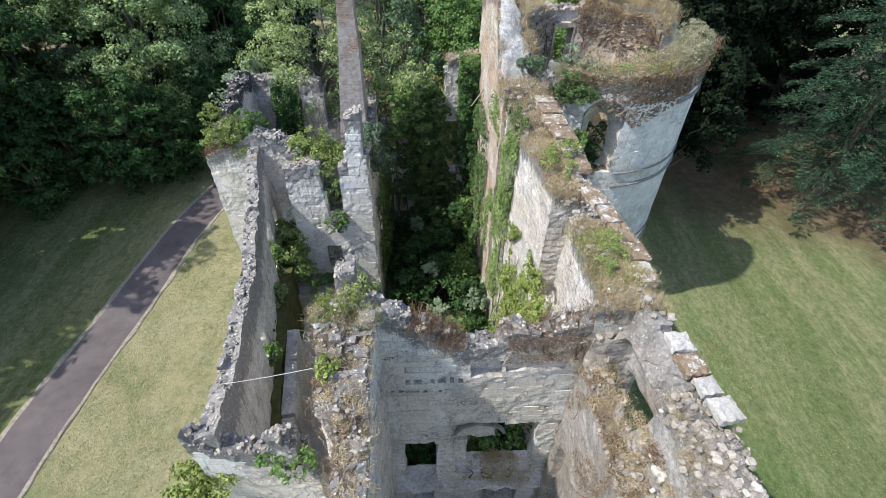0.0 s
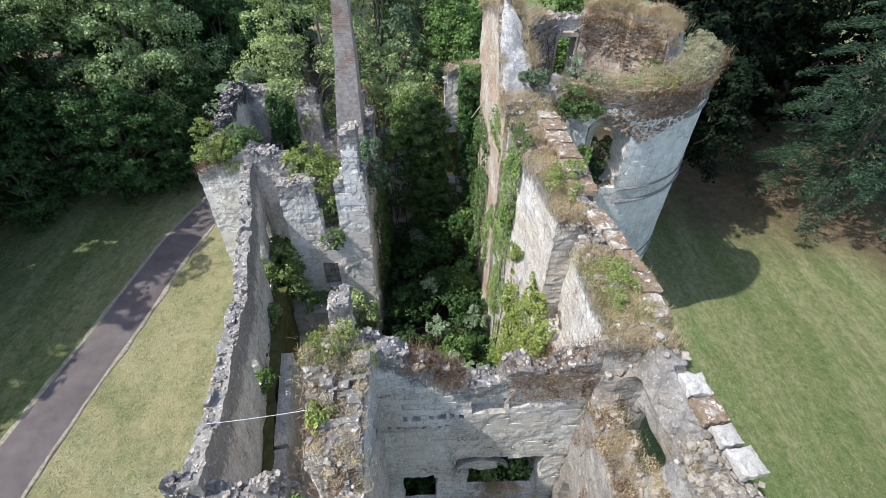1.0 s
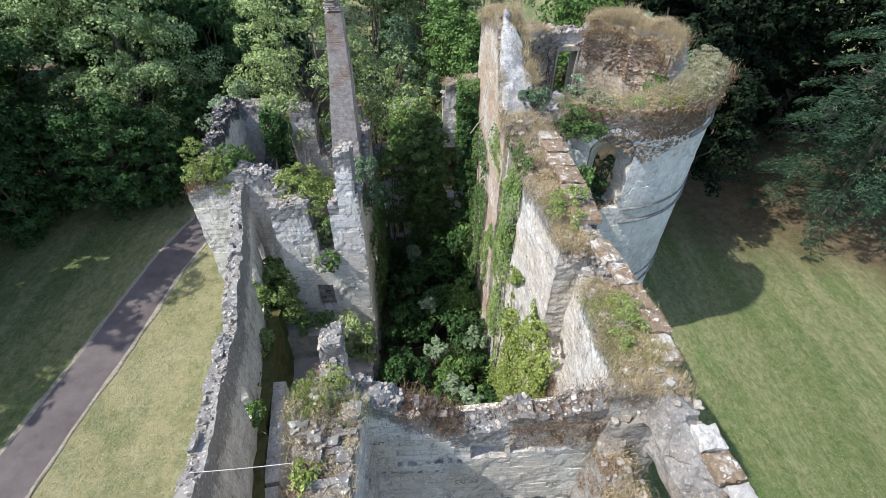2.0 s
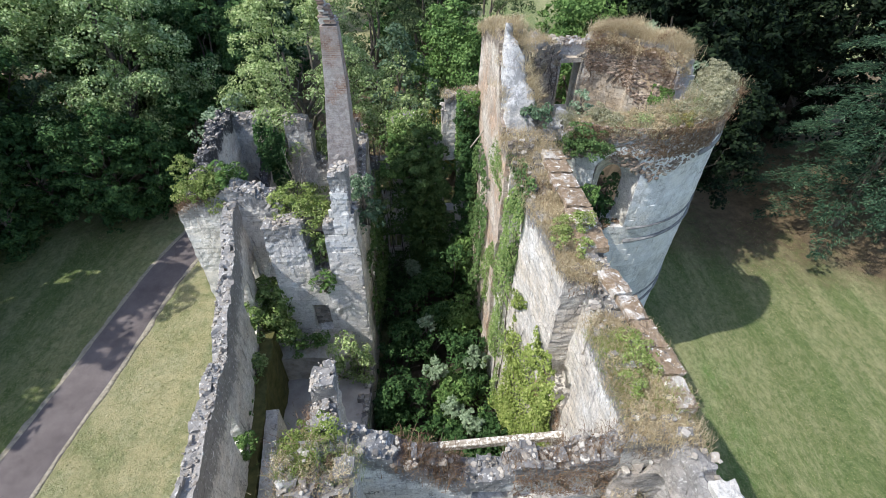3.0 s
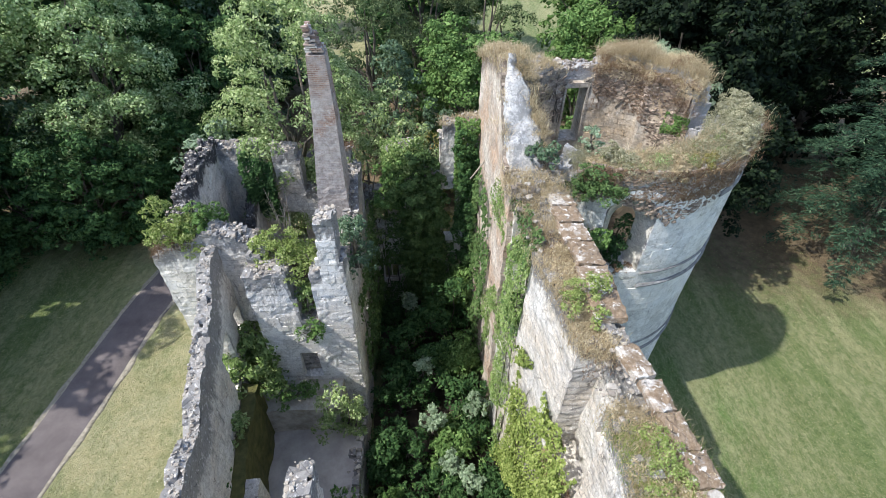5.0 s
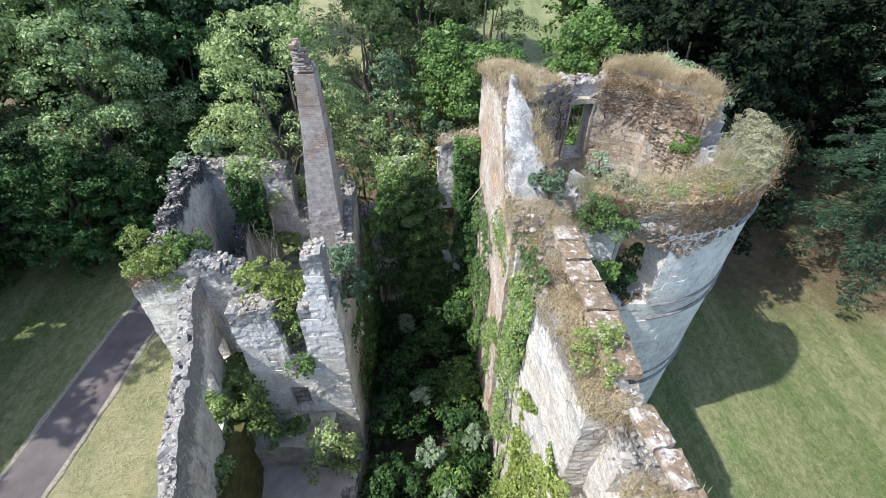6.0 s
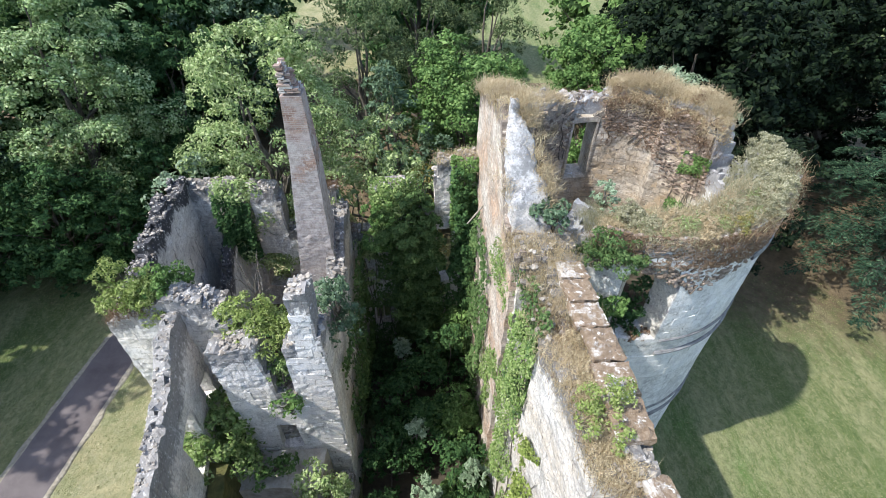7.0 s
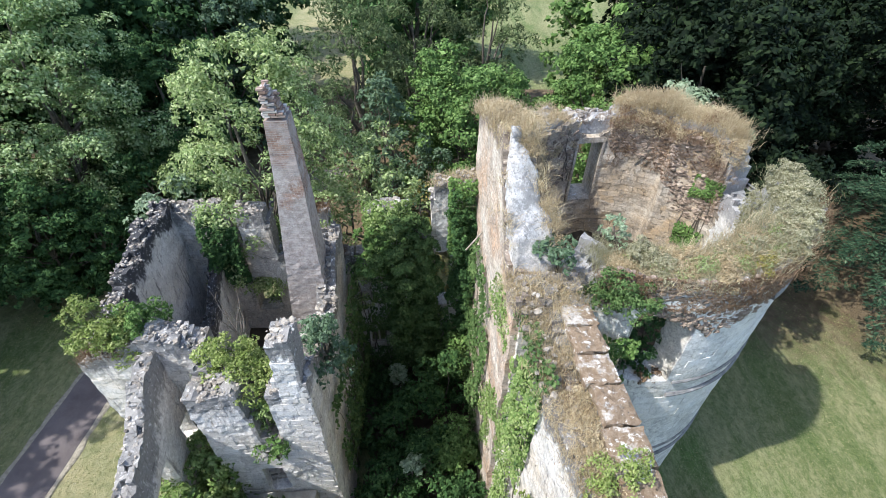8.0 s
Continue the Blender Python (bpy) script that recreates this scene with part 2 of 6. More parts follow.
LEAF = leaf_material("leaf_green", [(0, (0.075, 0.155, 0.046)), (0.5, (0.150, 0.270, 0.080)), (1, (0.290, 0.440, 0.160))])
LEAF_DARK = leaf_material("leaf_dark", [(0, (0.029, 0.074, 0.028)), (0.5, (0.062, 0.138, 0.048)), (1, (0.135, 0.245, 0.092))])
LEAF_LIGHT = leaf_material("leaf_light", [(0, (0.17, 0.265, 0.09)), (0.5, (0.355, 0.465, 0.195)), (1, (0.63, 0.715, 0.40))])
LEAF_BLUE = leaf_material("leaf_blue", [(0, (0.080, 0.145, 0.081)), (0.5, (0.132, 0.210, 0.125)), (1, (0.226, 0.320, 0.225))])
LEAF_PALE = leaf_material("leaf_pale", [(0, (0.186, 0.279, 0.171)), (0.5, (0.310, 0.419, 0.279)), (1, (0.465, 0.574, 0.419))])
LEAF_LIME = leaf_material("leaf_lime", [(0, (0.14, 0.205, 0.05)), (0.5, (0.27, 0.35, 0.095)), (1, (0.47, 0.54, 0.20))])
LEAF_SUN = leaf_material("leaf_sunlit", [(0, (0.14, 0.235, 0.085)), (0.5, (0.32, 0.455, 0.20)), (1, (0.64, 0.76, 0.46))])
LEAF_FRESH = leaf_material("leaf_fresh", [(0, (0.125, 0.215, 0.062)), (0.5, (0.25, 0.36, 0.12)), (1, (0.47, 0.57, 0.26))])
LEAF_GOLD = leaf_material("leaf_golden", [(0, (0.16, 0.235, 0.06)), (0.5, (0.31, 0.40, 0.125)), (1, (0.56, 0.62, 0.28))])
LEAF_OLIVE = leaf_material("leaf_olive", [(0, (0.070, 0.110, 0.045)), (0.5, (0.135, 0.190, 0.085)), (1, (0.245, 0.310, 0.16))])
LEAF_OCHRE = leaf_material("leaf_ochre", [(0, (0.155, 0.171, 0.046)), (0.5, (0.310, 0.279, 0.093)), (1, (0.496, 0.403, 0.171))])
IVY = leaf_material("ivy_leaf", [(0, (0.060, 0.120, 0.042)), (0.5, (0.110, 0.190, 0.066)), (1, (0.195, 0.285, 0.115))], 0.2)
NEEDLE = leaf_material("needle", [(0, (0.018, 0.046, 0.028)), (0.5, (0.042, 0.092, 0.055)), (0.8, (0.075, 0.15, 0.088)), (1, (0.18, 0.27, 0.165))], 0.15)
# near-black leaves: the deep shade of the east wood is put into the colour
LEAF_SHADE = leaf_material("leaf_shade", [(0, (0.005, 0.012, 0.006)), (0.5, (0.010, 0.022, 0.010)), (1, (0.028, 0.050, 0.020))], 0.1)
STRAW = leaf_material("dry_grass", [(0, (0.40, 0.31, 0.19)), (0.5, (0.60, 0.50, 0.33)), (1, (0.78, 0.69, 0.51))], 0.25)
HEATH = leaf_material("grey_herb", [(0, (0.22, 0.22, 0.13)), (0.5, (0.40, 0.395, 0.26)), (1, (0.61, 0.59, 0.45))], 0.25)
RUST = leaf_material("brown_weed", [(0, (0.15, 0.09, 0.06)), (0.5, (0.27, 0.18, 0.12)), (1, (0.42, 0.31, 0.21))], 0.15)


def bark_material():
    k = Mat("bark")
    c = k.ramp(k.noise(5.0, 6, 0.7, stretch=(3, 3, 0.5)), [(0.3, (0.05, 0.042, 0.034)), (0.7, (0.20, 0.18, 0.15))])
    k.color(c)
    k.bump(k.noise(9.0, 6, 0.7, stretch=(3, 3, 0.4)), 0.7, 0.04)
    return k.m


BARK = bark_material()


def ground_material():
    k = Mat("meadow")
    g = k.node("ShaderNodeNewGeometry")
    sx = k.node("ShaderNodeSeparateXYZ")
    k.link(g.outputs["Position"], sx.inputs[0])
    grass = k.ramp(k.noise(0.35, 7, 0.65), [(0.30, (0.115, 0.185, 0.055)), (0.48, (0.20, 0.25, 0.095)), (0.64, (0.33, 0.31, 0.16))])
    rows = k.noise(1.0, 4, 0.6, stretch=(0.7, 0.25, 1), distort=0.4)
    grass = k.mix(k.ramp(rows, [(0.44, B0), (0.60, (0.6, 0.6, 0.6))]), grass, (0.36, 0.33, 0.18))
    grass = k.mix(k.ramp(k.noise(3.0, 6, 0.75), [(0.4, B0), (0.7, (0.6, 0.6, 0.6))]), grass, (0.09, 0.13, 0.04))
    grass = k.mix(k.ramp(k.noise(14.0, 5, 0.75), [(0.45, B0), (0.65, (0.4, 0.4, 0.4))]), grass, (0.10, 0.13, 0.045))
    # lusher grass along the east foot of the walls
    lush = k.ramp(k.math("MULTIPLY", k.math("ABSOLUTE", k.math("SUBTRACT", sx.outputs[0], 11.0)), 0.1), [(0.5, W1), (0.95, B0)])
    lushn = k.math("MULTIPLY", lush, k.ramp(k.noise(0.25, 5), [(0.38, B0), (0.58, (0.9, 0.9, 0.9))]))
    grass = k.mix(lushn, grass, (0.125, 0.245, 0.06))
    dry = k.ramp(k.math("MULTIPLY", k.math("ABSOLUTE", k.math("ADD", sx.outputs[0], 13.5)), 0.1), [(0.58, W1), (0.98, B0)])
    dryn = k.math("MULTIPLY", dry, k.ramp(k.noise(0.3, 6, 0.7), [(0.36, B0), (0.62, (0.75, 0.75, 0.75))]))
    grass = k.mix(dryn, grass, (0.42, 0.365, 0.21))
    grass = k.mix(k.ramp(k.noise(6.0, 8, 0.8), [(0.46, B0), (0.7, (0.55, 0.55, 0.55))]), grass, (0.42, 0.40, 0.25))
    grass = k.mix(k.ramp(k.noise(0.16, 6, 0.7), [(0.42, B0), (0.58, (0.5, 0.5, 0.5))]), grass, (0.16, 0.225, 0.075))
    # straw left in the mower's rows, and a coarse grain of blades
    bands = k.noise(1.0, 5, 0.6, vec=k.turned((0.06, 0.5, 1), -94), distort=0.3)
    swath = k.noise(1.0, 8, 0.82, vec=k.turned((1.0, 2.6, 1), -94), distort=0.2)
    swath = k.math("ADD", swath, k.math("MULTIPLY", k.math("SUBTRACT", bands, 0.5), 0.9))
    grass = k.mix(k.ramp(swath, [(0.45, B0), (0.66, (0.6, 0.6, 0.6))]), grass, (0.50, 0.46, 0.29))
    clump = k.noise(1.5, 9, 0.82, vec=k.turned((1.3, 1.8, 1), -94), distort=0.1)
    grass = k.mix(k.ramp(clump, [(0.47, B0), (0.58, (0.8, 0.8, 0.8))]), grass, (0.075, 0.13, 0.036))
    grass = k.mix(dryn, grass, (0.55, 0.50, 0.35))
    grass = k.mix(k.ramp(k.noise(4.5, 9, 0.85, stretch=(1.0, 0.8, 1)), [(0.40, (0.6, 0.6, 0.6)), (0.56, B0)]), grass, (0.095, 0.135, 0.042))
    grass = k.mix(k.ramp(k.noise(11.0, 8, 0.85), [(0.51, B0), (0.62, (0.6, 0.6, 0.6))]), grass, (0.44, 0.44, 0.25))
    grass = k.mix(k.math("MULTIPLY", dry, k.ramp(k.noise(0.8, 7, 0.75), [(0.42, B0), (0.64, (0.65, 0.65, 0.65))])), grass, (0.52, 0.44, 0.27))
    grass = k.mix(k.ramp(bands, [(0.44, B0), (0.68, (0.24, 0.24, 0.24))]), grass, (0.48, 0.42, 0.25))
    # leaf litter under the trees; its eastward reach also paints the lawn's dappled shade
    litter_shade = k.ramp(k.noise(1.1, 7, 0.7), [(0.3, (0.075, 0.055, 0.037)), (0.55, (0.15, 0.105, 0.068)), (0.75, (0.24, 0.18, 0.115))])
    wob = k.math("MULTIPLY", k.math("SUBTRACT", k.noise(0.14, 4), 0.5), 16.0)
    east = k.math("MAXIMUM", k.math("SUBTRACT", sx.outputs[0], 14.0), 0.0)
    reach = k.math("ADD", k.math("ADD", sx.outputs[1], k.math("MULTIPLY", east, 0.5)), wob)
    reach = k.math("ADD", reach, k.math("MULTIPLY", k.math("SUBTRACT", k.noise(1.3, 8, 0.8), 0.5), 14.0))
    far = k.ramp(k.math("MULTIPLY", k.math("SUBTRACT", reach, 33.2), 0.1), [(0.2, B0), (0.85, (0.9, 0.9, 0.9))])
    away = k.math("LESS_THAN", sx.outputs[1], 74.0)
    k.color(k.mix(k.math("MULTIPLY", far, away), k.mix(1.0, grass, (0.74, 0.77, 0.72), "MULTIPLY"), litter_shade))
    h = k.math("ADD", k.noise(9.0, 8, 0.8), k.math("MULTIPLY", k.noise(38.0, 3, 0.7), 0.5))
    k.bump(h, 0.9, 0.09)
    return k.m


GROUND = ground_material()


def asphalt_material():
    k = Mat("asphalt")
    c = k.ramp(k.noise(0.6, 6, 0.65), [(0.32, (0.088, 0.075, 0.078)), (0.68, (0.152, 0.132, 0.134))])
    c = k.mix(k.ramp(k.noise(45.0, 3), [(0.5, B0), (0.7, (0.5, 0.5, 0.5))]), c, (0.24, 0.22, 0.215))
    k.color(c)
    k.bump(k.noise(60.0, 4, 0.7), 0.5, 0.01)
    return k.m


ASPHALT = asphalt_material()


def plain(name, a, b, scale=4.0, rough=0.9, bump=0.4, metal=0.0):
    k = Mat(name)
    k.color(k.ramp(k.noise(scale, 7, 0.68), [(0.32, a), (0.68, b)]))
    k.b.inputs["Roughness"].default_value = rough
    k.b.inputs["Metallic"].default_value = metal
    k.bump(k.noise(scale * 5, 5, 0.7), bump, 0.02)
    return k.m


VERGE = plain("gravel_verge", (0.17, 0.15, 0.11), (0.38, 0.35, 0.29), 6)
FLOOR = plain("stone_floor", (0.31, 0.285, 0.265), (0.47, 0.44, 0.41), 1.2)
PLATFORM = plain("dusty_plaster", (0.22, 0.20, 0.16), (0.55, 0.53, 0.49), 1.6)
MOSS = plain("moss", (0.045, 0.055, 0.018), (0.14, 0.13, 0.05), 2.2)
TIMBER = plain("grey_timber", (0.24, 0.20, 0.16), (0.44, 0.41, 0.36), 3)


def beam_material():
    """Grey timber crusted with white lichen and a little rust-coloured alga."""
    k = Mat("lichened_timber")
    c = k.ramp(k.noise(2.0, 6, 0.7, stretch=(0.4, 3, 3)), [(0.3, (0.16, 0.13, 0.10)), (0.7, (0.38, 0.34, 0.29))])
    c = k.mix(k.ramp(k.noise(1.1, 5, 0.6), [(0.56, B0), (0.66, (0.8, 0.8, 0.8))]), c, (0.36, 0.22, 0.10))
    c = k.mix(k.ramp(k.noise(9.0, 7, 0.75), [(0.48, B0), (0.56, W1)]), c, (0.70, 0.69, 0.66))
    k.color(c)
    k.bump(k.noise(14.0, 6, 0.7), 0.6, 0.02)
    return k.m


BEAM = beam_material()
DEAD_WOOD = plain("dead_wood", (0.13, 0.11, 0.095), (0.27, 0.24, 0.21), 5)
TURF = leaf_material("turf", [(0, (0.13, 0.18, 0.055)), (0.45, (0.21, 0.25, 0.095)), (0.75, (0.34, 0.33, 0.16)), (1, (0.48, 0.44, 0.26))], 0.35)
TURF_DRY = leaf_material("turf_dry", [(0, (0.16, 0.19, 0.075)), (0.4, (0.33, 0.32, 0.17)), (0.75, (0.50, 0.455, 0.30)), (1, (0.64, 0.585, 0.42))], 0.3)
STEEL = plain("galvanised_cable", (0.42, 0.42, 0.42), (0.60, 0.60, 0.60), 9, 0.5, 0.1, 0.6)
BARK_DARK = plain("dark_bark", (0.012, 0.010, 0.008), (0.04, 0.034, 0.028), 4)
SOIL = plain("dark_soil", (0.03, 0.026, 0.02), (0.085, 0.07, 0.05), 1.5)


# ---------------------------------------------------------------- mesh helpers
def part(name, bm, material, parent=None, label=""):
    """Links a bmesh as one mesh object under a thing or under a part."""
    me = bpy.data.meshes.new(name)
    bm.to_mesh(me)
    bm.free()
    return piece(name, me, material, parent, label)


def piece(name, me, material, parent=None, label=""):
    if material and not me.materials:
        me.materials.append(material)
    ob = new(name, me)
    ob.parent = parent
    if label:
        tagged(ob, label)
    return ob


def arrays(name, verts, quads, smooth=False):
    """A mesh from numpy arrays of vertices and quads (or triangles)."""
    me = bpy.data.meshes.new(name)
    n = quads.shape[1]
    me.vertices.add(len(verts))
    me.vertices.foreach_set("co", np.asarray(verts, np.float32).ravel())
    me.loops.add(len(quads) * n)
    me.loops.foreach_set("vertex_index", np.asarray(quads, np.int32).ravel())
    me.polygons.add(len(quads))
    me.polygons.foreach_set("loop_start", np.arange(0, len(quads) * n, n, dtype=np.int32))
    me.polygons.foreach_set("use_smooth", np.full(len(quads), smooth))
    me.update(calc_edges=True)
    return me


def empty_thing(name, x, y, z, label, category, group="", kind=""):
    e = new(name)
    e.location = (x, y, z)
    e.empty_display_size = 0.3
    return tagged(e, label, category, group, kind)


def gz(x, y=0.0):
    """The ground falls gently towards the east."""
    return -0.035 * max(-45.0, min(45.0, x))


def unit(v):
    return v / np.maximum(np.linalg.norm(v, axis=1, keepdims=True), 1e-6)


def leaf_arrays(P, N, size, rng, slim=0.55, fold=0.18, way=None):
    n = len(P)
    T = unit(np.cross(N, rng.normal(size=(n, 3)))) if way is None else unit(way - N * np.sum(way * N, axis=1, keepdims=True))
    Bt = np.cross(N, T)
    L, W = (size * 0.5)[:, None], (size * slim * 0.5)[:, None]
    drop = N * W * fold * 2
    V = np.stack([P + T * L, P + Bt * W - drop, P - T * L, P - Bt * W - drop], 1).reshape(-1, 3)
    Q = np.arange(4 * n).reshape(-1, 4)
    return V, Q


def leaves(name, P, N, size, rng, slim=0.55, way=None):
    V, Q = leaf_arrays(np.asarray(P, float), unit(np.asarray(N, float)), np.asarray(size, float), rng, slim, 0.18, way)
    return arrays(name, V, Q)


def lobes_cloud(lobes, rng, density, leaf, jitter=0.42, shell=0.2):
    """Leaf places and directions on the skins of many overlapping lobes (x, y, z, r)."""
    P, N, S = [], [], []
    for x, y, z, r in lobes:
        n = max(20, int(density * 4 * math.pi * r * r))
        d = unit(rng.normal(size=(n, 3)))
        d[:, 2] = np.where(d[:, 2] < -0.45, -d[:, 2], d[:, 2])
        lump = 1 + 0.20 * np.sin(d[:, 0] * 5.1 + x * 3) * np.sin(d[:, 1] * 4.7 + y * 2) + 0.14 * np.sin(d[:, 2] * 9 + z + d[:, 0] * 6)
        rad = r * lump * (1 - shell * rng.random(n) ** 1.6)
        P.append(np.array([x, y, z]) + d * rad[:, None] * np.array([1, 1, 0.86]))
        N.append(unit(d + rng.normal(size=(n, 3)) * jitter + np.array([0, 0, 0.35])))
        S.append(leaf * (0.6 + 0.8 * rng.random(n)))
    return np.concatenate(P), np.concatenate(N), np.concatenate(S)


def clump_cloud(lobes, rng, density, leaf, per=10, size=0.4, jitter=0.5):
    """Leaves on small clumps that stand out all round the skins of larger lobes, as a crown's twigs carry them."""
    P, N, S = [], [], []
    for x, y, z, r in lobes:
        d = unit(rng.normal(size=(per, 3)) + np.array([0, 0, 0.25]))
        d[:, 2] = np.where(d[:, 2] < -0.5, -d[:, 2], d[:, 2])
        for q in d:
            sr = r * size * (0.6 + 0.8 * rng.random())
            c = np.array([x, y, z]) + q * np.array([1, 1, 0.86]) * r * (0.62 + 0.36 * rng.random())
            n = max(10, int(density * 9 * sr * sr))
            e = unit(rng.normal(size=(n, 3)) + q * 0.7 + np.array([0, 0, 0.45]))
            P.append(c + e * (sr * (1 - 0.45 * rng.random(n) ** 1.4))[:, None] * np.array([1, 1, 0.7]))
            N.append(unit(e + rng.normal(size=(n, 3)) * jitter + np.array([0, 0, 0.3])))
            S.append(leaf * (0.55 + 0.9 * rng.random(n)))
    return np.concatenate(P), np.concatenate(N), np.concatenate(S)


def tube(bm, pts, radii, sides=7):
    rings = []
    for i, p in enumerate(pts):
        a = pts[min(i + 1, len(pts) - 1)] - pts[max(i - 1, 0)]
        q = a.to_track_quat("Z", "Y")
        rings.append([bm.verts.new(p + q @ Vector((math.cos(t) * radii[i], math.sin(t) * radii[i], 0))) for t in [2 * math.pi * j / sides for j in range(sides)]])
    for r0, r1 in zip(rings, rings[1:]):
        for j in range(sides):
            bm.faces.new((r0[j], r0[(j + 1) % sides], r1[(j + 1) % sides], r1[j]))
    bm.faces.new(rings[-1])
    bm.faces.new(rings[0][::-1])


def limb_points(a, b, rng, n=6, wander=0.12):
    d = (b - a).length
    pts = []
    for i in range(n + 1):
        t = i / n
        w = math.sin(math.pi * t) * wander * d
        pts.append(a.lerp(b, t) + Vector(rng.normal(size=3)) * w * 0.35 + Vector((0, 0, w * 0.5)))
    return pts


def box_bm(sx, sy, sz, bevel=0.0, bm=None, at=(0, 0, 0)):
    bm = bm or bmesh.new()
    r = bmesh.ops.create_cube(bm, size=1.0)
    for v in r["verts"]:
        v.co = Vector((v.co.x * sx + at[0], v.co.y * sy + at[1], v.co.z * sz + at[2]))
    if bevel:
        ed = list({e for v in r["verts"] for e in v.link_edges})
        bmesh.ops.bevel(bm, geom=ed, offset=bevel, segments=1, affect="EDGES")
    return bm


# ---------------------------------------------------------------- ruined masonry
def lerp_list(rows, s):
    return float(np.interp(s, [r[0] for r in rows], [r[1] for r in rows]))


TOPS = {}


def ruin(name, place, s0, s1, zb, prof, material, opens=(), recess=(), res=0.16, layers=4, rough=0.045, step=0.13, seed=1, parent=None, label="", closed=False, fade=1.3, tilt=None, smooth=0):
    """A broken wall. place(s, d) gives its plan at run s and depth d (0 front, 1 back); prof lists (s, top). opens: (s0, s1, z0, z1, arch)
    go through; recess: (s0, s1, z0, z1, depth, side) is cut into the front (0) or the back (1),
    or with a pair of depths (2) between them."""
    rng = np.random.default_rng(seed)
    ns = max(2, int(round((s1 - s0) / res)))
    ds = (s1 - s0) / ns
    zmax = max(p[1] for p in prof) + 0.6
    nz = int((zmax - zb) / res) + 2
    off = Vector((seed * 7.3, seed * 3.1, seed * 1.7))

    def height(s, d):
        """The broken top at run s and depth d: single stones, gaps between them and a slow waviness."""
        x, y = place(s, d)
        p = Vector((x, y, 0)) + off
        cell = noise.cell(Vector((p.x / 0.34, p.y / 0.34, 0.5)))
        return lerp_list(prof, s) + (tilt(s, d) if tilt else 0.0) + step * (1.1 * (cell - 0.5) + 1.6 * noise.noise(p * 0.9) + 0.8 * noise.noise(p * 3.1))

    tops = np.array([[height(s0 + (i + 0.5) * ds, (k + 0.5) / layers) for k in range(layers)] for i in range(ns)])
    solid = np.zeros((ns + 2, nz + 2, layers + 2), bool)
    for i in range(ns):
        s = s0 + (i + 0.5) * ds
        for j in range(nz):
            z = zb + (j + 0.5) * res
            gone = False
            for o in opens:
                if o[0] < s < o[1] and o[2] < z:
                    top = o[3]
                    if len(o) > 4 and o[4]:
                        h = (s - (o[0] + o[1]) / 2) / ((o[1] - o[0]) / 2)
                        top = o[3] - o[4] * (1 - math.sqrt(max(0, 1 - h * h)))
                    if z < top:
                        gone = True
                        break
            if gone:
                continue
            for k in range(layers):
                if z < tops[i, k]:
                    d = (k + 0.5) / layers
                    cut = False
                    for a, b, z0, z1, depth, side in recess:
                        if a < s < b and z0 < z < z1 and (depth[0] < d < depth[1] if side == 2 else d < depth if side == 0 else d > 1 - depth):
                            cut = True
                            break
                    solid[i + 1, j + 1, k + 1] = not cut
    if closed:
        solid[0], solid[ns + 1] = solid[ns], solid[1]
    verts, index, faces, crust = [], {}, [], []
    topline = tops.max(axis=1)

    def vid(i, j, k):
        key = (i % ns if closed else i, j, k)
        if key not in index:
            s, z, d = s0 + key[0] * ds, zb + j * res, k / layers
            x, y = place(s, d)
            p = Vector((x, y, z))
            near = topline[min(key[0], ns - 1)] - z
            t = height(s, d)
            if abs(z - t) < res * 0.8:
                p.z = t
            w = noise.noise_vector(p * 1.1) * rough * 1.3 + noise.noise_vector(p * 4.3) * rough
            index[key] = len(verts)
            verts.append(p + w)
            crust.append(max(0.0, 1.0 - near / fade))
        return index[key]

    I, J, K = np.nonzero(solid[1:-1, 1:-1, 1:-1])
    for i, j, k in zip(I.tolist(), J.tolist(), K.tolist()):
        a, b, c = i + 1, j + 1, k + 1
        if not solid[a, b, c - 1]:
            faces.append((vid(i, j, k), vid(i + 1, j, k), vid(i + 1, j + 1, k), vid(i, j + 1, k)))
        if not solid[a, b, c + 1]:
            faces.append((vid(i, j, k + 1), vid(i, j + 1, k + 1), vid(i + 1, j + 1, k + 1), vid(i + 1, j, k + 1)))
        if not solid[a - 1, b, c]:
            faces.append((vid(i, j, k), vid(i, j + 1, k), vid(i, j + 1, k + 1), vid(i, j, k + 1)))
        if not solid[a + 1, b, c]:
            faces.append((vid(i + 1, j, k), vid(i + 1, j, k + 1), vid(i + 1, j + 1, k + 1), vid(i + 1, j + 1, k)))
        if not solid[a, b + 1, c]:
            faces.append((vid(i, j + 1, k), vid(i + 1, j + 1, k), vid(i + 1, j + 1, k + 1), vid(i, j + 1, k + 1)))
        if not solid[a, b - 1, c] and j:
            faces.append((vid(i, j, k), vid(i, j, k + 1), vid(i + 1, j, k + 1), vid(i + 1, j, k)))
    V, F = np.array([tuple(v) for v in verts]), np.array(faces)
    for _ in range(smooth):
        total, count = np.zeros_like(V), np.zeros(len(V))
        for a, b in ((0, 1), (1, 2), (2, 3), (3, 0)):
            for p, q in ((F[:, a], F[:, b]), (F[:, b], F[:, a])):
                np.add.at(total, p, V[q])
                np.add.at(count, p, 1)
        V = V * 0.4 + total / count[:, None] * 0.6
    if smooth:
        V = V + np.array([tuple(noise.noise_vector(Vector(p) * 2.6) * 0.05 + noise.noise_vector(Vector(p) * 7.0) * 0.035) for p in V])
    me = arrays(name, V, F)
    at = me.attributes.new("crust", "FLOAT", "POINT")
    at.data.foreach_set("value", np.array(crust, np.float32))
    ob = piece(name, me, material, parent, label)
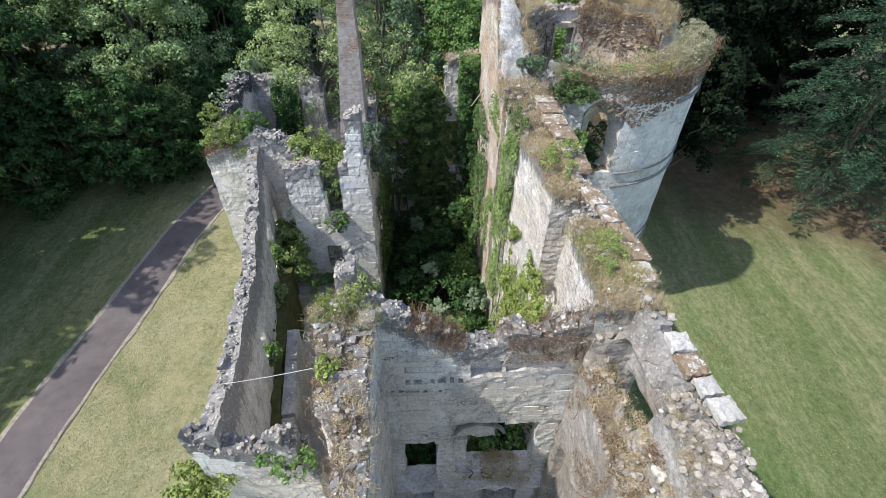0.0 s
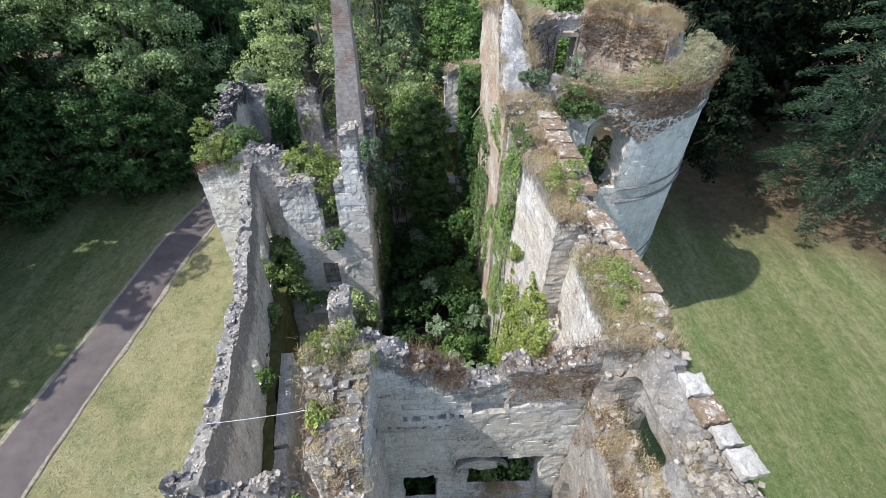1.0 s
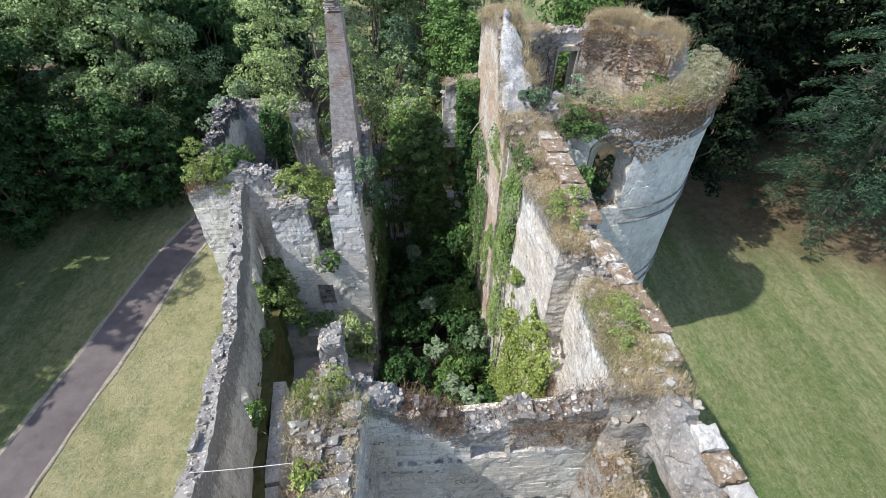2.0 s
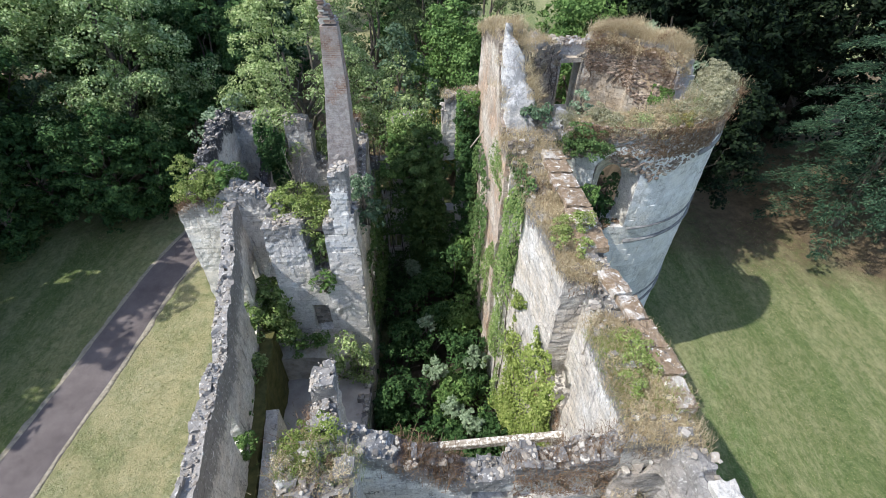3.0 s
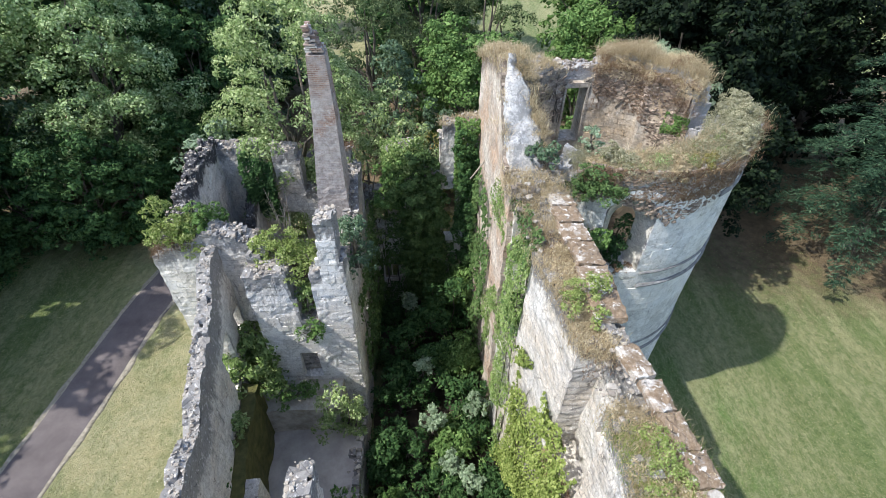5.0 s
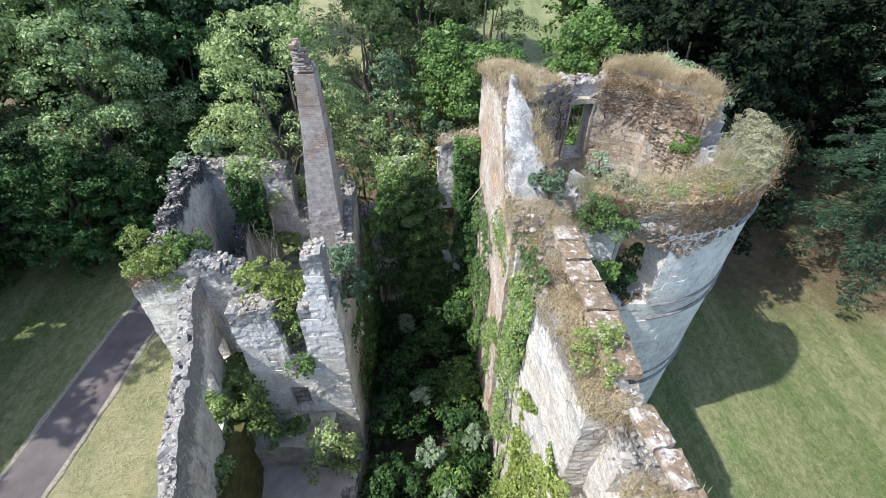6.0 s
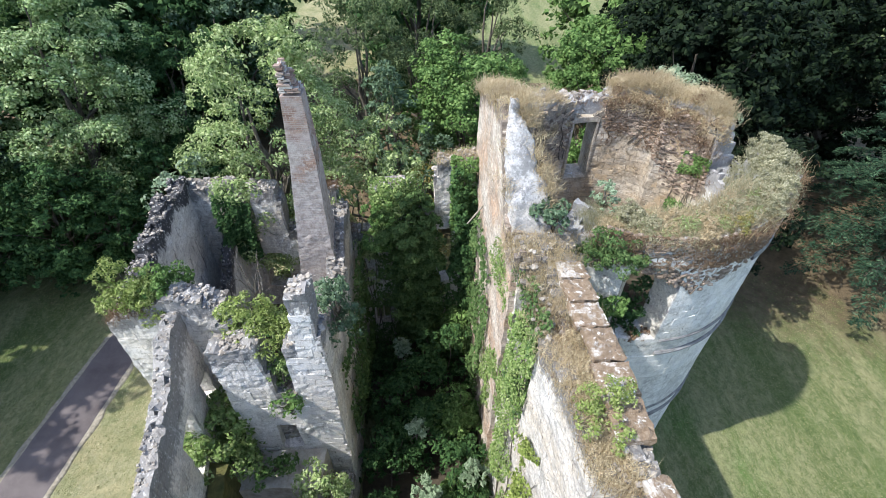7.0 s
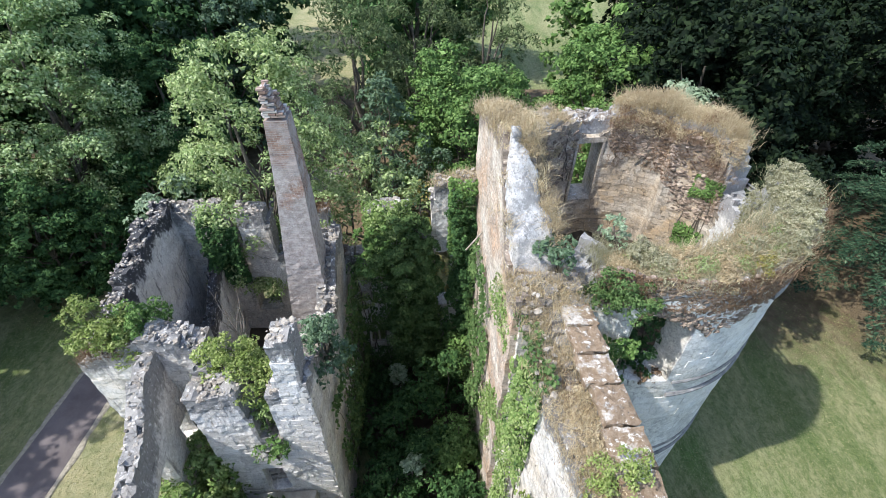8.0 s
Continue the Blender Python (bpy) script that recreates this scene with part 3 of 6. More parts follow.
    TOPS[name] = [(s0 + (i + 0.5) * ds, (k + 0.5) / layers, tops[i, k], place) for i in range(ns) for k in range(layers)]
    if parent is None:
        tagged(ob, label, "wall", "", "structure")
    return ob


def along(a, b, thick):
    """place() for a straight wall whose front runs from a to b; its depth lies to the left of that way."""
    a, b = Vector(a), Vector(b)
    u = (b - a).normalized()
    n = Vector((-u.y, u.x))
    return lambda s, d: tuple(a + u * s + n * (d * thick))


# rubble: a few shared stones
def stone_mesh(seed):
    rng = np.random.default_rng(seed)
    bm = bmesh.new()
    bmesh.ops.create_cube(bm, size=1.0)
    bmesh.ops.bevel(bm, geom=list(bm.edges), offset=0.16, segments=1, affect="EDGES")
    for v in bm.verts:
        v.co += Vector(rng.normal(size=3) * 0.05)
        v.co.z *= 0.72
    me = bpy.data.meshes.new("stone")
    bm.to_mesh(me)
    bm.free()
    me.materials.append(RUBBLE)
    return me


STONES = [stone_mesh(50 + i) for i in range(8)]


def rubble_on(wall, n, seed, size=(0.09, 0.27), span=None):
    """Loose stones bedded on the broken top of a wall, as pieces of it."""
    rng = np.random.default_rng(seed)
    spots = [t for t in TOPS[wall.name] if span is None or span[0] < t[0] < span[1]]
    for i in range(n):
        s, d, z, place = spots[rng.integers(len(spots))]
        x, y = place(s + rng.normal() * 0.05, min(1.03, max(-0.03, d + rng.normal() * 0.05)))
        k = size[0] + (size[1] - size[0]) * rng.random() ** 1.8
        ob = piece("stone", STONES[rng.integers(8)], None, wall)
        ob.matrix_basis = pose(x, y, z + k * 0.1, rng.normal() * 12, rng.normal() * 12, rng.random() * 360) @ Matrix.Diagonal((k * (0.8 + 0.6 * rng.random()), k, k * (0.7 + 0.5 * rng.random()), 1))


def rubble_mass(wall, n, seed, size=(0.04, 0.14), span=None, name="loose_stones"):
    """The smaller loose stones of a wall top, joined into one mass."""
    rng = np.random.default_rng(seed)
    base = []
    for me in STONES[:4]:
        me2 = bmesh.new()
        me2.from_mesh(me)
        bmesh.ops.triangulate(me2, faces=list(me2.faces))
        me2.verts.index_update()
        base.append((np.array([tuple(v.co) for v in me2.verts]), np.array([[v.index for v in f.verts] for f in me2.faces])))
        me2.free()
    spots = [t for t in TOPS[wall.name] if span is None or span[0] < t[0] < span[1]]
    V, T, c = [], [], 0
    for i in range(n):
        s, d, z, place = spots[rng.integers(len(spots))]
        x, y = place(s + rng.normal() * 0.08, min(1.02, max(-0.02, d + rng.normal() * 0.1)))
        k = size[0] + (size[1] - size[0]) * rng.random() ** 2
        v, t = base[rng.integers(4)]
        m = np.array(pose(x, y, z + k * 0.05, rng.normal() * 20, rng.normal() * 20, rng.random() * 360).to_3x3()) @ np.diag((k * (0.8 + 0.6 * rng.random()), k, k * (0.6 + 0.5 * rng.random())))
        V.append(v @ m.T + np.array((x, y, z + k * 0.05)))
        T.append(t + c)
        c += len(v)
    ob = piece(name, arrays(name, np.concatenate(V), np.concatenate(T)), RUBBLE_MIX, wall)
    return tagged(ob, kind="stuff")


def top_spots(wall, n, rng, span=None, inner=None):
    spots = [t for t in TOPS[wall.name] if (span is None or span[0] < t[0] < span[1]) and (inner is None or inner[0] <= t[1] <= inner[1])]
    out = []
    for i in rng.integers(len(spots), size=n):
        s, d, z, place = spots[i]
        x, y = place(s + rng.normal() * 0.08, d + rng.normal() * 0.08)
        out.append((x, y, z - 0.03))
    return np.array(out)


def tufts(name, spots, rng, height, blades, material, label, spread=0.16, lean=0.5, width=0.0058):
    """Grass tufts at given places, as one uncountable mass."""
    n = len(spots) * blades
    root = np.repeat(spots, blades, 0)
    hs = np.repeat(0.55 + 0.7 * rng.random(len(spots)), blades) * height * (0.6 + 0.6 * rng.random(n))
    root = root + np.c_[rng.normal(size=(n, 2)) * spread, -0.04 * np.ones(n)]
    out = rng.normal(size=(n, 2)) * lean
    tip = root + np.c_[out * hs[:, None], hs * (0.95 - 0.25 * np.linalg.norm(out, axis=1).clip(0, 2))]
    mid = root * 0.5 + tip * 0.5 + np.c_[-out * hs[:, None] * 0.16, hs * 0.12]
    side = unit(np.c_[rng.normal(size=(n, 2)), np.zeros(n)]) * (width * (0.6 + 0.8 * rng.random(n)))[:, None]
    V = np.stack([root - side, root + side, mid + side * 0.8, tip, mid - side * 0.8], 1).reshape(-1, 3)
    b = np.arange(n)[:, None] * 5
    T = np.concatenate([b + np.array([0, 1, 2]), b + np.array([0, 2, 4]), b + np.array([4, 2, 3])])
    me = arrays(name, V, T)
    ob = piece(name, me, material)
    return tagged(ob, label, "grass", "", "stuff")


# ---------------------------------------------------------------- ground, drive, verge
def ground():
    xs = np.concatenate([[-400, -200, -110], np.arange(-60, 60.1, 1.5), [110, 200, 400]])
    ys = np.concatenate([[-300, -150, -60], np.arange(-20, 80.1, 1.5), [95, 120, 160, 230, 400]])
    V = np.array([(x, y, gz(x) + 0.10 * noise.noise(Vector((x * 0.11, y * 0.11, 3))) + (0.05 * noise.noise(Vector((x * 0.6, y * 0.6, 9))))) for y in ys for x in xs])
    nx = len(xs)
    Q = np.array([(j * nx + i, j * nx + i + 1, (j + 1) * nx + i + 1, (j + 1) * nx + i) for j in range(len(ys) - 1) for i in range(nx - 1)])
    tagged(piece("ground", arrays("ground", V, Q, True), GROUND), "mown meadow with dry patches round the ruin", "ground", "", "structure")


ground()

ROAD_L = [(-30, -25.9), (5, -23.9), (15.5, -23.1), (17.05, -22.9), (20.8, -22.4), (25.4, -21.85), (31.3, -21.1), (37, -19.6), (44, -16.5), (55, -10)]
ROAD_R = [(-30, -22.9), (5, -20.9), (14.7, -20.3), (16.4, -20.1), (19.1, -19.8), (23.3, -19.25), (29.3, -18.6), (33.3, -17.7), (37, -16.6), (44, -13.2), (55, -6.5)]


def strip(name, lo, hi, lift, material, label, category, thick=0.06, seed=0, wobble=0.0):
    ys = np.arange(-28, 54, 0.6)
    rng = np.random.default_rng(seed)
    V, Q, n = [], [], 9
    for y in ys:
        a, b = lo(y) + rng.normal() * wobble, hi(y) + rng.normal() * wobble
        for k in range(n):
            x = a + (b - a) * k / (n - 1)
            e = min(k, n - 1 - k)
            V.append((x, y, gz(x) + lift - (thick if e == 0 else 0.0) + 0.10 * noise.noise(Vector((x * 0.11, y * 0.11, 3)))))
    for j in range(len(ys) - 1):
        for k in range(n - 1):
            Q.append((j * n + k, j * n + k + 1, (j + 1) * n + k + 1, (j + 1) * n + k))
    return tagged(piece(name, arrays(name, np.array(V), np.array(Q), True), material), label, category, "", "structure")


strip("verge", lambda y: lerp_list(ROAD_L, y) - 0.11, lambda y: lerp_list(ROAD_L, y) + 0.3, 0.075, VERGE, "pale gravel edge along the drive", "verge", seed=1, wobble=0.05)
strip("verge", lambda y: lerp_list(ROAD_R, y) - 0.3, lambda y: lerp_list(ROAD_R, y) + 0.03, 0.07, VERGE, "pale gravel edge along the drive", "verge", seed=3, wobble=0.06)
strip("road", lambda y: lerp_list(ROAD_L, y), lambda y: lerp_list(ROAD_R, y), 0.115, ASPHALT, "worn purplish asphalt drive crossing the meadow", "road", 0.09, seed=2, wobble=0.015)

# ---------------------------------------------------------------- walls
east_in = [(3, 2.85), (8, 2.72), (10.6, 2.66), (10.9, 2.95), (15.6, 2.68), (19.5, 2.05), (23.2, 1.75)]
east_out = [(3, 5.35), (7.4, 4.85), (9, 4.6), (11.4, 4.4), (13.2, 4.32), (15.8, 3.95), (18.7, 3.85), (23.2, 3.6)]


def east_place(s, d):
    a, b = lerp_list(east_in, s), lerp_list(east_out, s)
    return a + (b - a) * d, s


putlogs = [(x, x + 0.16, z, z + 0.16, 0.5, 0) for z, xs in ((10.25, (0.75, 0.98, 1.3, 1.52, 1.78, 2.25, 2.5)), (10.85, (1.2, 1.55, 1.95, 2.3, 2.62, 2.9)), (9.05, (5.9,))) for x in xs]
wall_cross = ruin("wall_cross", along((-3.9, 10.66), (3.5, 10.66), 0.62), 0, 7.4, -0.2,
    [(0, 14.5), (0.5, 14.2), (1.1, 14.0), (1.9, 13.55), (2.65, 12.85), (2.98, 12.6), (4.04, 12.6), (4.17, 13.05), (5.2, 13.25), (5.95, 13.5), (6.5, 13.85), (7.4, 14.2)], GREY,
    opens=[(1.0, 2.2, 3.5, 6.75), (3.35, 6.05, 4.6, 6.95), (4.45, 5.85, 4.6, 8.0), (4.3, 5.8, 0.6, 2.95, 0.4), (1.2, 2.1, 0.8, 2.6)],
    recess=[(3.2, 4.3, 11.0, 11.9, 0.5, 0), (4.35, 6.45, 11.35, 12.2, 0.3, 0), (3.0, 6.1, 4.0, 5.1, 0.5, 0), (2.9, 4.7, 6.9, 8.15, 0.25, 0)] + putlogs,
    res=0.125, seed=3, label="grey limestone cross wall with window openings and a blind arch")
wall_east = ruin("wall_east", east_place, 10.62, 23.0, -0.5,
    [(10.5, 14.4), (12.4, 14.4), (13.9, 14.3), (16, 14.5), (17.7, 14.7), (20, 14.6), (22, 15.0), (23.2, 15.6)], PALE,
    opens=[(14.3, 15.2, 11.2, 12.9, 0.45)],
    recess=[(13.8, 16.0, 8.9, 20, 0.55, 0), (19.6, 21.9, 7.0, 20, 0.5, 0), (12.2, 13.2, 3.0, 6.2, 0.5, 0)],
    res=0.16, layers=5, seed=4, step=0.11, label="thick pale limestone wall overgrown with dry grass")
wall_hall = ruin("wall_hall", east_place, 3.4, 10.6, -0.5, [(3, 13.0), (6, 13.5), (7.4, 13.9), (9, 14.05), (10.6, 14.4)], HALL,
    recess=[(8.0, 10.1, 2.6, 7.6, 0.3, 0), (5.4, 7.2, 3.0, 7.4, 0.3, 0), (8.85, 10.3, 9.6, 11.9, (0.7, 1.1), 2), (8.4, 10.4, 9.6, 13.3, (0.4, 0.7), 2)],
    res=0.16, layers=8, seed=4, step=0.15, rough=0.06, smooth=2, tilt=lambda s, d: -2.1 * max(0.0, min(1.0, (10.8 - s) / 0.5)) * max(0.0, min(1.0, (0.60 - d) / 0.22)),
    label="thick grey limestone hall wall broken to an inner ledge")
TOPS["wall_hall"] = [t for t in TOPS["wall_hall"] if not (8.3 < t[0] < 10.5 and 0.38 < t[1] < 0.72)]
wall_middle = ruin("wall_middle", lambda s, d: (lerp_list([(3, -4.0), (7.6, -4.1), (8.2, -4.58), (10.6, -4.75), (11.6, -4.8), (13.5, -4.75)], s) * (1 - d)
    + lerp_list([(3, -3.25), (8.6, -3.4), (10.6, -3.3), (11.4, -4.0), (13.5, -4.2)], s) * d, s), 3.4, 13.45, -0.2,
    [(3, 13.2), (6, 13.4), (7.5, 13.5), (8.6, 14.0), (9.7, 14.8), (10.7, 14.5), (11.3, 13.6), (12.0, 13.3), (12.6, 12.9), (12.75, 13.7), (13.5, 13.8)], PALE,
    res=0.15, seed=5, step=0.17, rough=0.06, label="crumbling rubble partition wall with a standing spike")
wall_near = ruin("wall_near", along((-8.2, 8.3), (-5.15, 8.3), 0.5), 0, 3.05, 0,
    [(0, 12.6), (0.8, 11.9), (1.7, 11.5), (2.0, 11.75), (2.15, 12.2), (2.6, 12.15), (2.75, 11.6), (3.05, 10.2)], GREY, seed=6, label="low broken limestone cross wall with ferns")
wall_west = ruin("wall_west", along((-7.9, 8.35), (-10.5, 23.9), -0.5), 0, 15.75, 0.0,
    [(0, 12.4), (0.6, 12.2), (2.2, 11.4), (4, 11.3), (6.5, 10.95), (7.8, 10.5), (9.2, 10.9), (11.5, 11.2), (13, 11.5), (13.9, 12.1), (15.4, 12.0)], WEST, fade=2.2,
    opens=[(5.6, 6.3, 7.6, 9.1), (11.3, 12.6, 7.2, 9.4), (14.1, 14.8, 7.4, 8.8)], res=0.15, layers=3, seed=7, step=0.1, label="tall thin limestone outer wall with empty windows")
wall_corner = ruin("wall_corner", along((-12.65, 23.37), (-8.35, 23.37), 0.9), 0, 4.3, 0.2,
    [(0, 11.5), (0.9, 11.8), (1.8, 12.0), (2.4, 12.6), (3.2, 12.4), (4.3, 12.0)], WHITE, opens=[(2.45, 2.7, 9.25, 9.55), (2.8, 3.9, 1.0, 6.4)], res=0.14, seed=8, label="pale limestone corner wall with a putlog hole")
wall_northwest = ruin("wall_northwest", along((-12.65, 24.27), (-12.95, 31.4), -0.8), 0, 7.1, 0.2,
    [(0, 11.6), (1.5, 12.0), (3, 12.4), (5, 12.7), (7.1, 12.3)], SOOT, seed=9, step=0.2, label="grey rubble outer wall with a ragged top")
wall_pier = ruin("wall_pier", along((-8.45, 21.55), (-4.5, 21.55), 0.95), 0, 3.95, 0.0,
    [(0, 11.8), (1.6, 12.0), (1.72, 11.9), (1.8, 9.3), (2.5, 9.25), (2.6, 11.9), (3.05, 12.1), (3.15, 14.3), (3.75, 14.5), (3.9, 12.2), (3.95, 12.0)], WHITE,
    recess=[(1.25, 2.05, 5.2, 6.95, 0.7, 0)], res=0.14, seed=10, step=0.08, label="pale ashlar wall with a notch and a slender pier")
wall_block_side = ruin("wall_block_side", along((-8.45, 22.5), (-8.45, 23.37), -0.75), 0, 0.87, 0.0, [(0, 12.0), (0.87, 12.1)], WHITE, seed=11, label="pale limestone return wall behind the notch")
wall_spine = ruin("wall_spine", along((-4.5, 22.5), (-4.75, 31.2), 0.8), 0, 8.7, 0.0,
    [(0, 12.3), (1.0, 11.8), (1.9, 11.3), (3.2, 10.2), (4.6, 9.8), (5.6, 10.6), (6.2, 11.3), (8.7, 11.2)], PALE, opens=[(3.2, 4.4, 2.5, 6.0)], seed=12, step=0.16, label="pale limestone spine wall leading to the chimney")
wall_low = ruin("wall_low", along((-4.5, 13.5), (-4.5, 21.5), 0.6), 0, 8.0, 0.0,
    [(0, 6.5), (0.8, 4.6), (2.0, 3.6), (4, 3.4), (6, 3.3), (8, 3.0)], PALE, seed=13, step=0.2, label="low remains of a pale limestone partition wall")
wall_north = ruin("wall_north", along((-12.9, 30.9), (2.0, 30.9), 0.85), 0, 14.9, 0.1,
    [(0, 12.2), (1.5, 12.2), (2.7, 12.4), (2.9, 10.6), (3.5, 10.3), (3.6, 12.0), (4.85, 12.1), (5.0, 9.6), (6.4, 9.4), (6.5, 12.2), (7.65, 12.2), (7.8, 9.4), (9.3, 9.2), (9.5, 11.9), (11.5, 12.1), (11.7, 10.4), (12.5, 10.3), (12.6, 13.4), (14.9, 13.6)], PALE,
    opens=[(3.2, 4.5, 5.6, 8.0, 0.4), (8.5, 9.5, 6.7, 8.4), (8.95, 9.85, 2.4, 3.6), (12.6, 13.4, 5.6, 9.4), (13.1, 13.9, 1.0, 4.0)], recess=[(8.8, 10.0, 1.0, 3.8, 0.7, 1)], seed=14, step=0.12, label="grey limestone back wall with window openings under ivy")
wall_room = ruin("wall_room", along((-10.3, 24.27), (-10.6, 30.9), 0.5), 0, 6.6, 0.2, [(0, 9.8), (1.5, 8.2), (4.5, 8.4), (6.6, 10.2)], SOOT, opens=[(2.6, 4.0, 3.0, 6.2)], seed=15, step=0.18, label="grey plastered inner room wall")
wall_brick = ruin("wall_brick", along((2.65, 22.0), (2.65, 31.7), 1.0), 0, 9.7, -0.1,
    [(0, 15.3), (1.2, 15.1), (2.0, 15.7), (2.9, 16.7), (3.7, 17.6), (4.2, 18.3), (5.2, 17.9), (7.2, 17.6), (8.6, 17.0), (9.7, 16.7)], WARM, seed=16, step=0.16, layers=5, label="warm rubble wall of the tower room with brick patches")



def plaster_head():
    """The raking broken head of the tower room wall, one sloping plastered sheet with sides."""
    left = [(23.3, 1.85), (24.1, 1.72), (25, 1.7), (26.05, 1.86)]
    right = [(23.3, 3.1), (24, 3.0), (25.1, 2.5), (26.05, 2.05)]
    nu, nv = 10, 26
    V, Q = [], []
    for j in range(nv + 1):
        v = 2.75 * j / nv
        y = 23.3 + v
        a, b = lerp_list(left, y) + 0.16 * noise.noise(Vector((y * 4, 1, 4))), lerp_list(right, y) + 0.3 * noise.noise(Vector((y * 3.4, 9, 4)))
        for i in range(-1, nu + 2):
            u = min(nu, max(0, i)) / nu
            p = Vector((a + (b - a) * u, y, 15.55 + 1.15 * v))
            p.z += 0.22 * noise.noise(p * 1.3) + 0.16 * noise.noise(p * 3.6) + 0.07 * noise.noise(p * 9.0) - 0.3 * (u - 0.3) ** 2
            p.x += 0.06 * noise.noise(p * 2.2)
            if i < 0 or i > nu or j == 0:
                p.z -= 2.2
            V.append(tuple(p))
    n = nu + 3
    for j in range(nv):
        for i in range(n - 1):
            Q.append((j * n + i, j * n + i + 1, (j + 1) * n + i + 1, (j + 1) * n + i))
    ob = piece("wall_plaster", arrays("wall_plaster", np.array(V), np.array(Q), True), HEAD)
    tagged(ob, "sloping white plastered head of the tower room wall", "wall", "", "structure")


plaster_head()

# ---------------------------------------------------------------- the round tower
TC, TR = Vector((7.1, 27.4)), 5.4


def tower_place(s, d):
    a = radians(s)
    th = float(np.interp(s, [-140, -118, -60, -20, 5, 40, 235], [1.3, 1.25, 1.3, 1.3, 1.1, 1.0, 1.0]))
    r = TR - d * th
    return TC.x + r * math.cos(a), TC.y + r * math.sin(a)


def tower():
    k = math.pi / 180 * TR
    prof = [(-135, 15.4), (-118, 15.5), (-100, 15.7), (-80, 15.9), (-50, 16.1), (-20, 16.3), (-12, 16.2), (-7, 15.2), (0, 14.2), (14, 14.2), (18, 15.6), (24, 16.2), (36, 16.7), (48, 16.3), (60, 16.8), (76, 16.5), (82, 16.1), (86, 15.9), (112, 15.9), (118, 16.2), (150, 16.2)]

    def place(s, d):
        return tower_place(s / k, d)

    S = lambda lo, hi, *rest: (lo * k, hi * k, *rest)
    return ruin("wall_tower", place, -135 * k, 150 * k, -0.8, [(s * k, z) for s, z in prof], SMOOTH,
        opens=[S(-108, -88, 11.05, 14.8, 0.85), S(-101, -93, 6.0, 8.4), S(88.4, 106, 11.9, 15.0)], res=0.17, layers=5, seed=17, step=0.12, rough=0.02, fade=1.5,
        label="round pale ashlar tower overgrown at the broken rim")


wall_tower = tower()


def ring(name, z, h, out, lo, hi, material, label, parent):
    """A moulded string course round the tower."""
    n = int((hi - lo) / 2.5)
    prof = [(TR - 0.05, 0), (TR + out, 0.02), (TR + out, h * 0.55), (TR + out * 0.45, h), (TR - 0.05, h)]
    V, Q, m = [], [], len(prof)
    for i in range(n + 1):
        a = radians(lo + (hi - lo) * i / n)
        for r, dz in prof:
            V.append((TC.x + r * math.cos(a), TC.y + r * math.sin(a), z + dz))
    for i in range(n):
        for j in range(m - 1):
            Q.append((i * m + j, (i + 1) * m + j, (i + 1) * m + j + 1, i * m + j + 1))
    return piece(name, arrays(name, np.array(V), np.array(Q)), material, parent, label)


BAND = plain("weathered_band", (0.10, 0.10, 0.105), (0.30, 0.30, 0.30), 3)
for z, h, out in ((10.95, 0.1, 0.07), (10.2, 0.14, 0.1), (5.95, 0.1, 0.07), (5.2, 0.14, 0.1)):
    ring("string_course", z, h, out, -86, 60, BAND, "dark weathered string course", wall_tower)
ring("string_course", 14.3, 0.2, 0.1, -60, 30, BAND, "dark weathered string course", wall_tower)


def tower_floor():
    bm = bmesh.new()
    rng = np.random.default_rng(5)
    c = [bm.verts.new((TC.x + r * math.cos(a) * 1.0, TC.y + r * math.sin(a), 9.4 + 0.2 * rng.normal() + 0.5 * (r / 4.6))) for r in (0.4, 1.8, 3.2, 4.75) for a in [2 * math.pi * i / 28 for i in range(28)]]
    bmesh.ops.contextual_create(bm, geom=c[:28])
    for k in range(3):
        for i in range(28):
            bm.faces.new((c[k * 28 + i], c[k * 28 + (i + 1) % 28], c[k * 28 + 28 + (i + 1) % 28], c[k * 28 + 28 + i]))
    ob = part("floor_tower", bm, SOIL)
    tagged(ob, "rubble-strewn soil filling the tower room", "floor", "", "structure")


tower_floor()

def lining_place(s, d):
    """The tower room's inner skin: thin at the back, twice as thick towards the east, with an arris between."""
    a = s * 13
    r_in = float(np.interp(a, [0, 16, 47, 51, 150], [4.36, 4.3, 3.5, 4.1, 4.15]))
    r = 4.42 + (r_in - 4.42) * d
    return TC.x + r * math.cos(radians(a)), TC.y + r * math.sin(radians(a))


tower_lining = ruin("wall_tower_lining", lining_place, 0.3, 11.0, 8.9,
    [(0.3, 13.2), (1.2, 13.6), (1.45, 15.2), (2.2, 15.9), (2.9, 16.2), (3.7, 15.9), (4.8, 16.3), (6.5, 16.0), (6.75, 15.4), (8.2, 15.4), (8.4, 16.0), (11, 16.1)], LINING, opens=[(6.78, 8.2, 11.9, 15.2)], seed=22, res=0.17, layers=3, label="warm stone lining of the tower room")


def small_window():
    """A two-light timber frame left in the back wall."""
    th = empty_thing("window_1", -3.5, 31.0, 2.4, "weathered two-light timber window frame in the back wall", "window", "", "structure")
    bm = bmesh.new()
    for x, z, w, h in ((-0.46, 0.55, 0.1, 1.2), (0.46, 0.55, 0.1, 1.2), (0, 0.0, 0.9, 0.1), (0, 1.1, 0.9, 0.1)):
        box_bm(w, 0.1, h, 0.0, bm, (x, 0, z))
    part("window_frame", bm, TIMBER, th)
    part("mullion", box_bm(0.09, 0.09, 1.0, 0.01, None, (0, 0, 0.55)), TIMBER, th)


small_window()

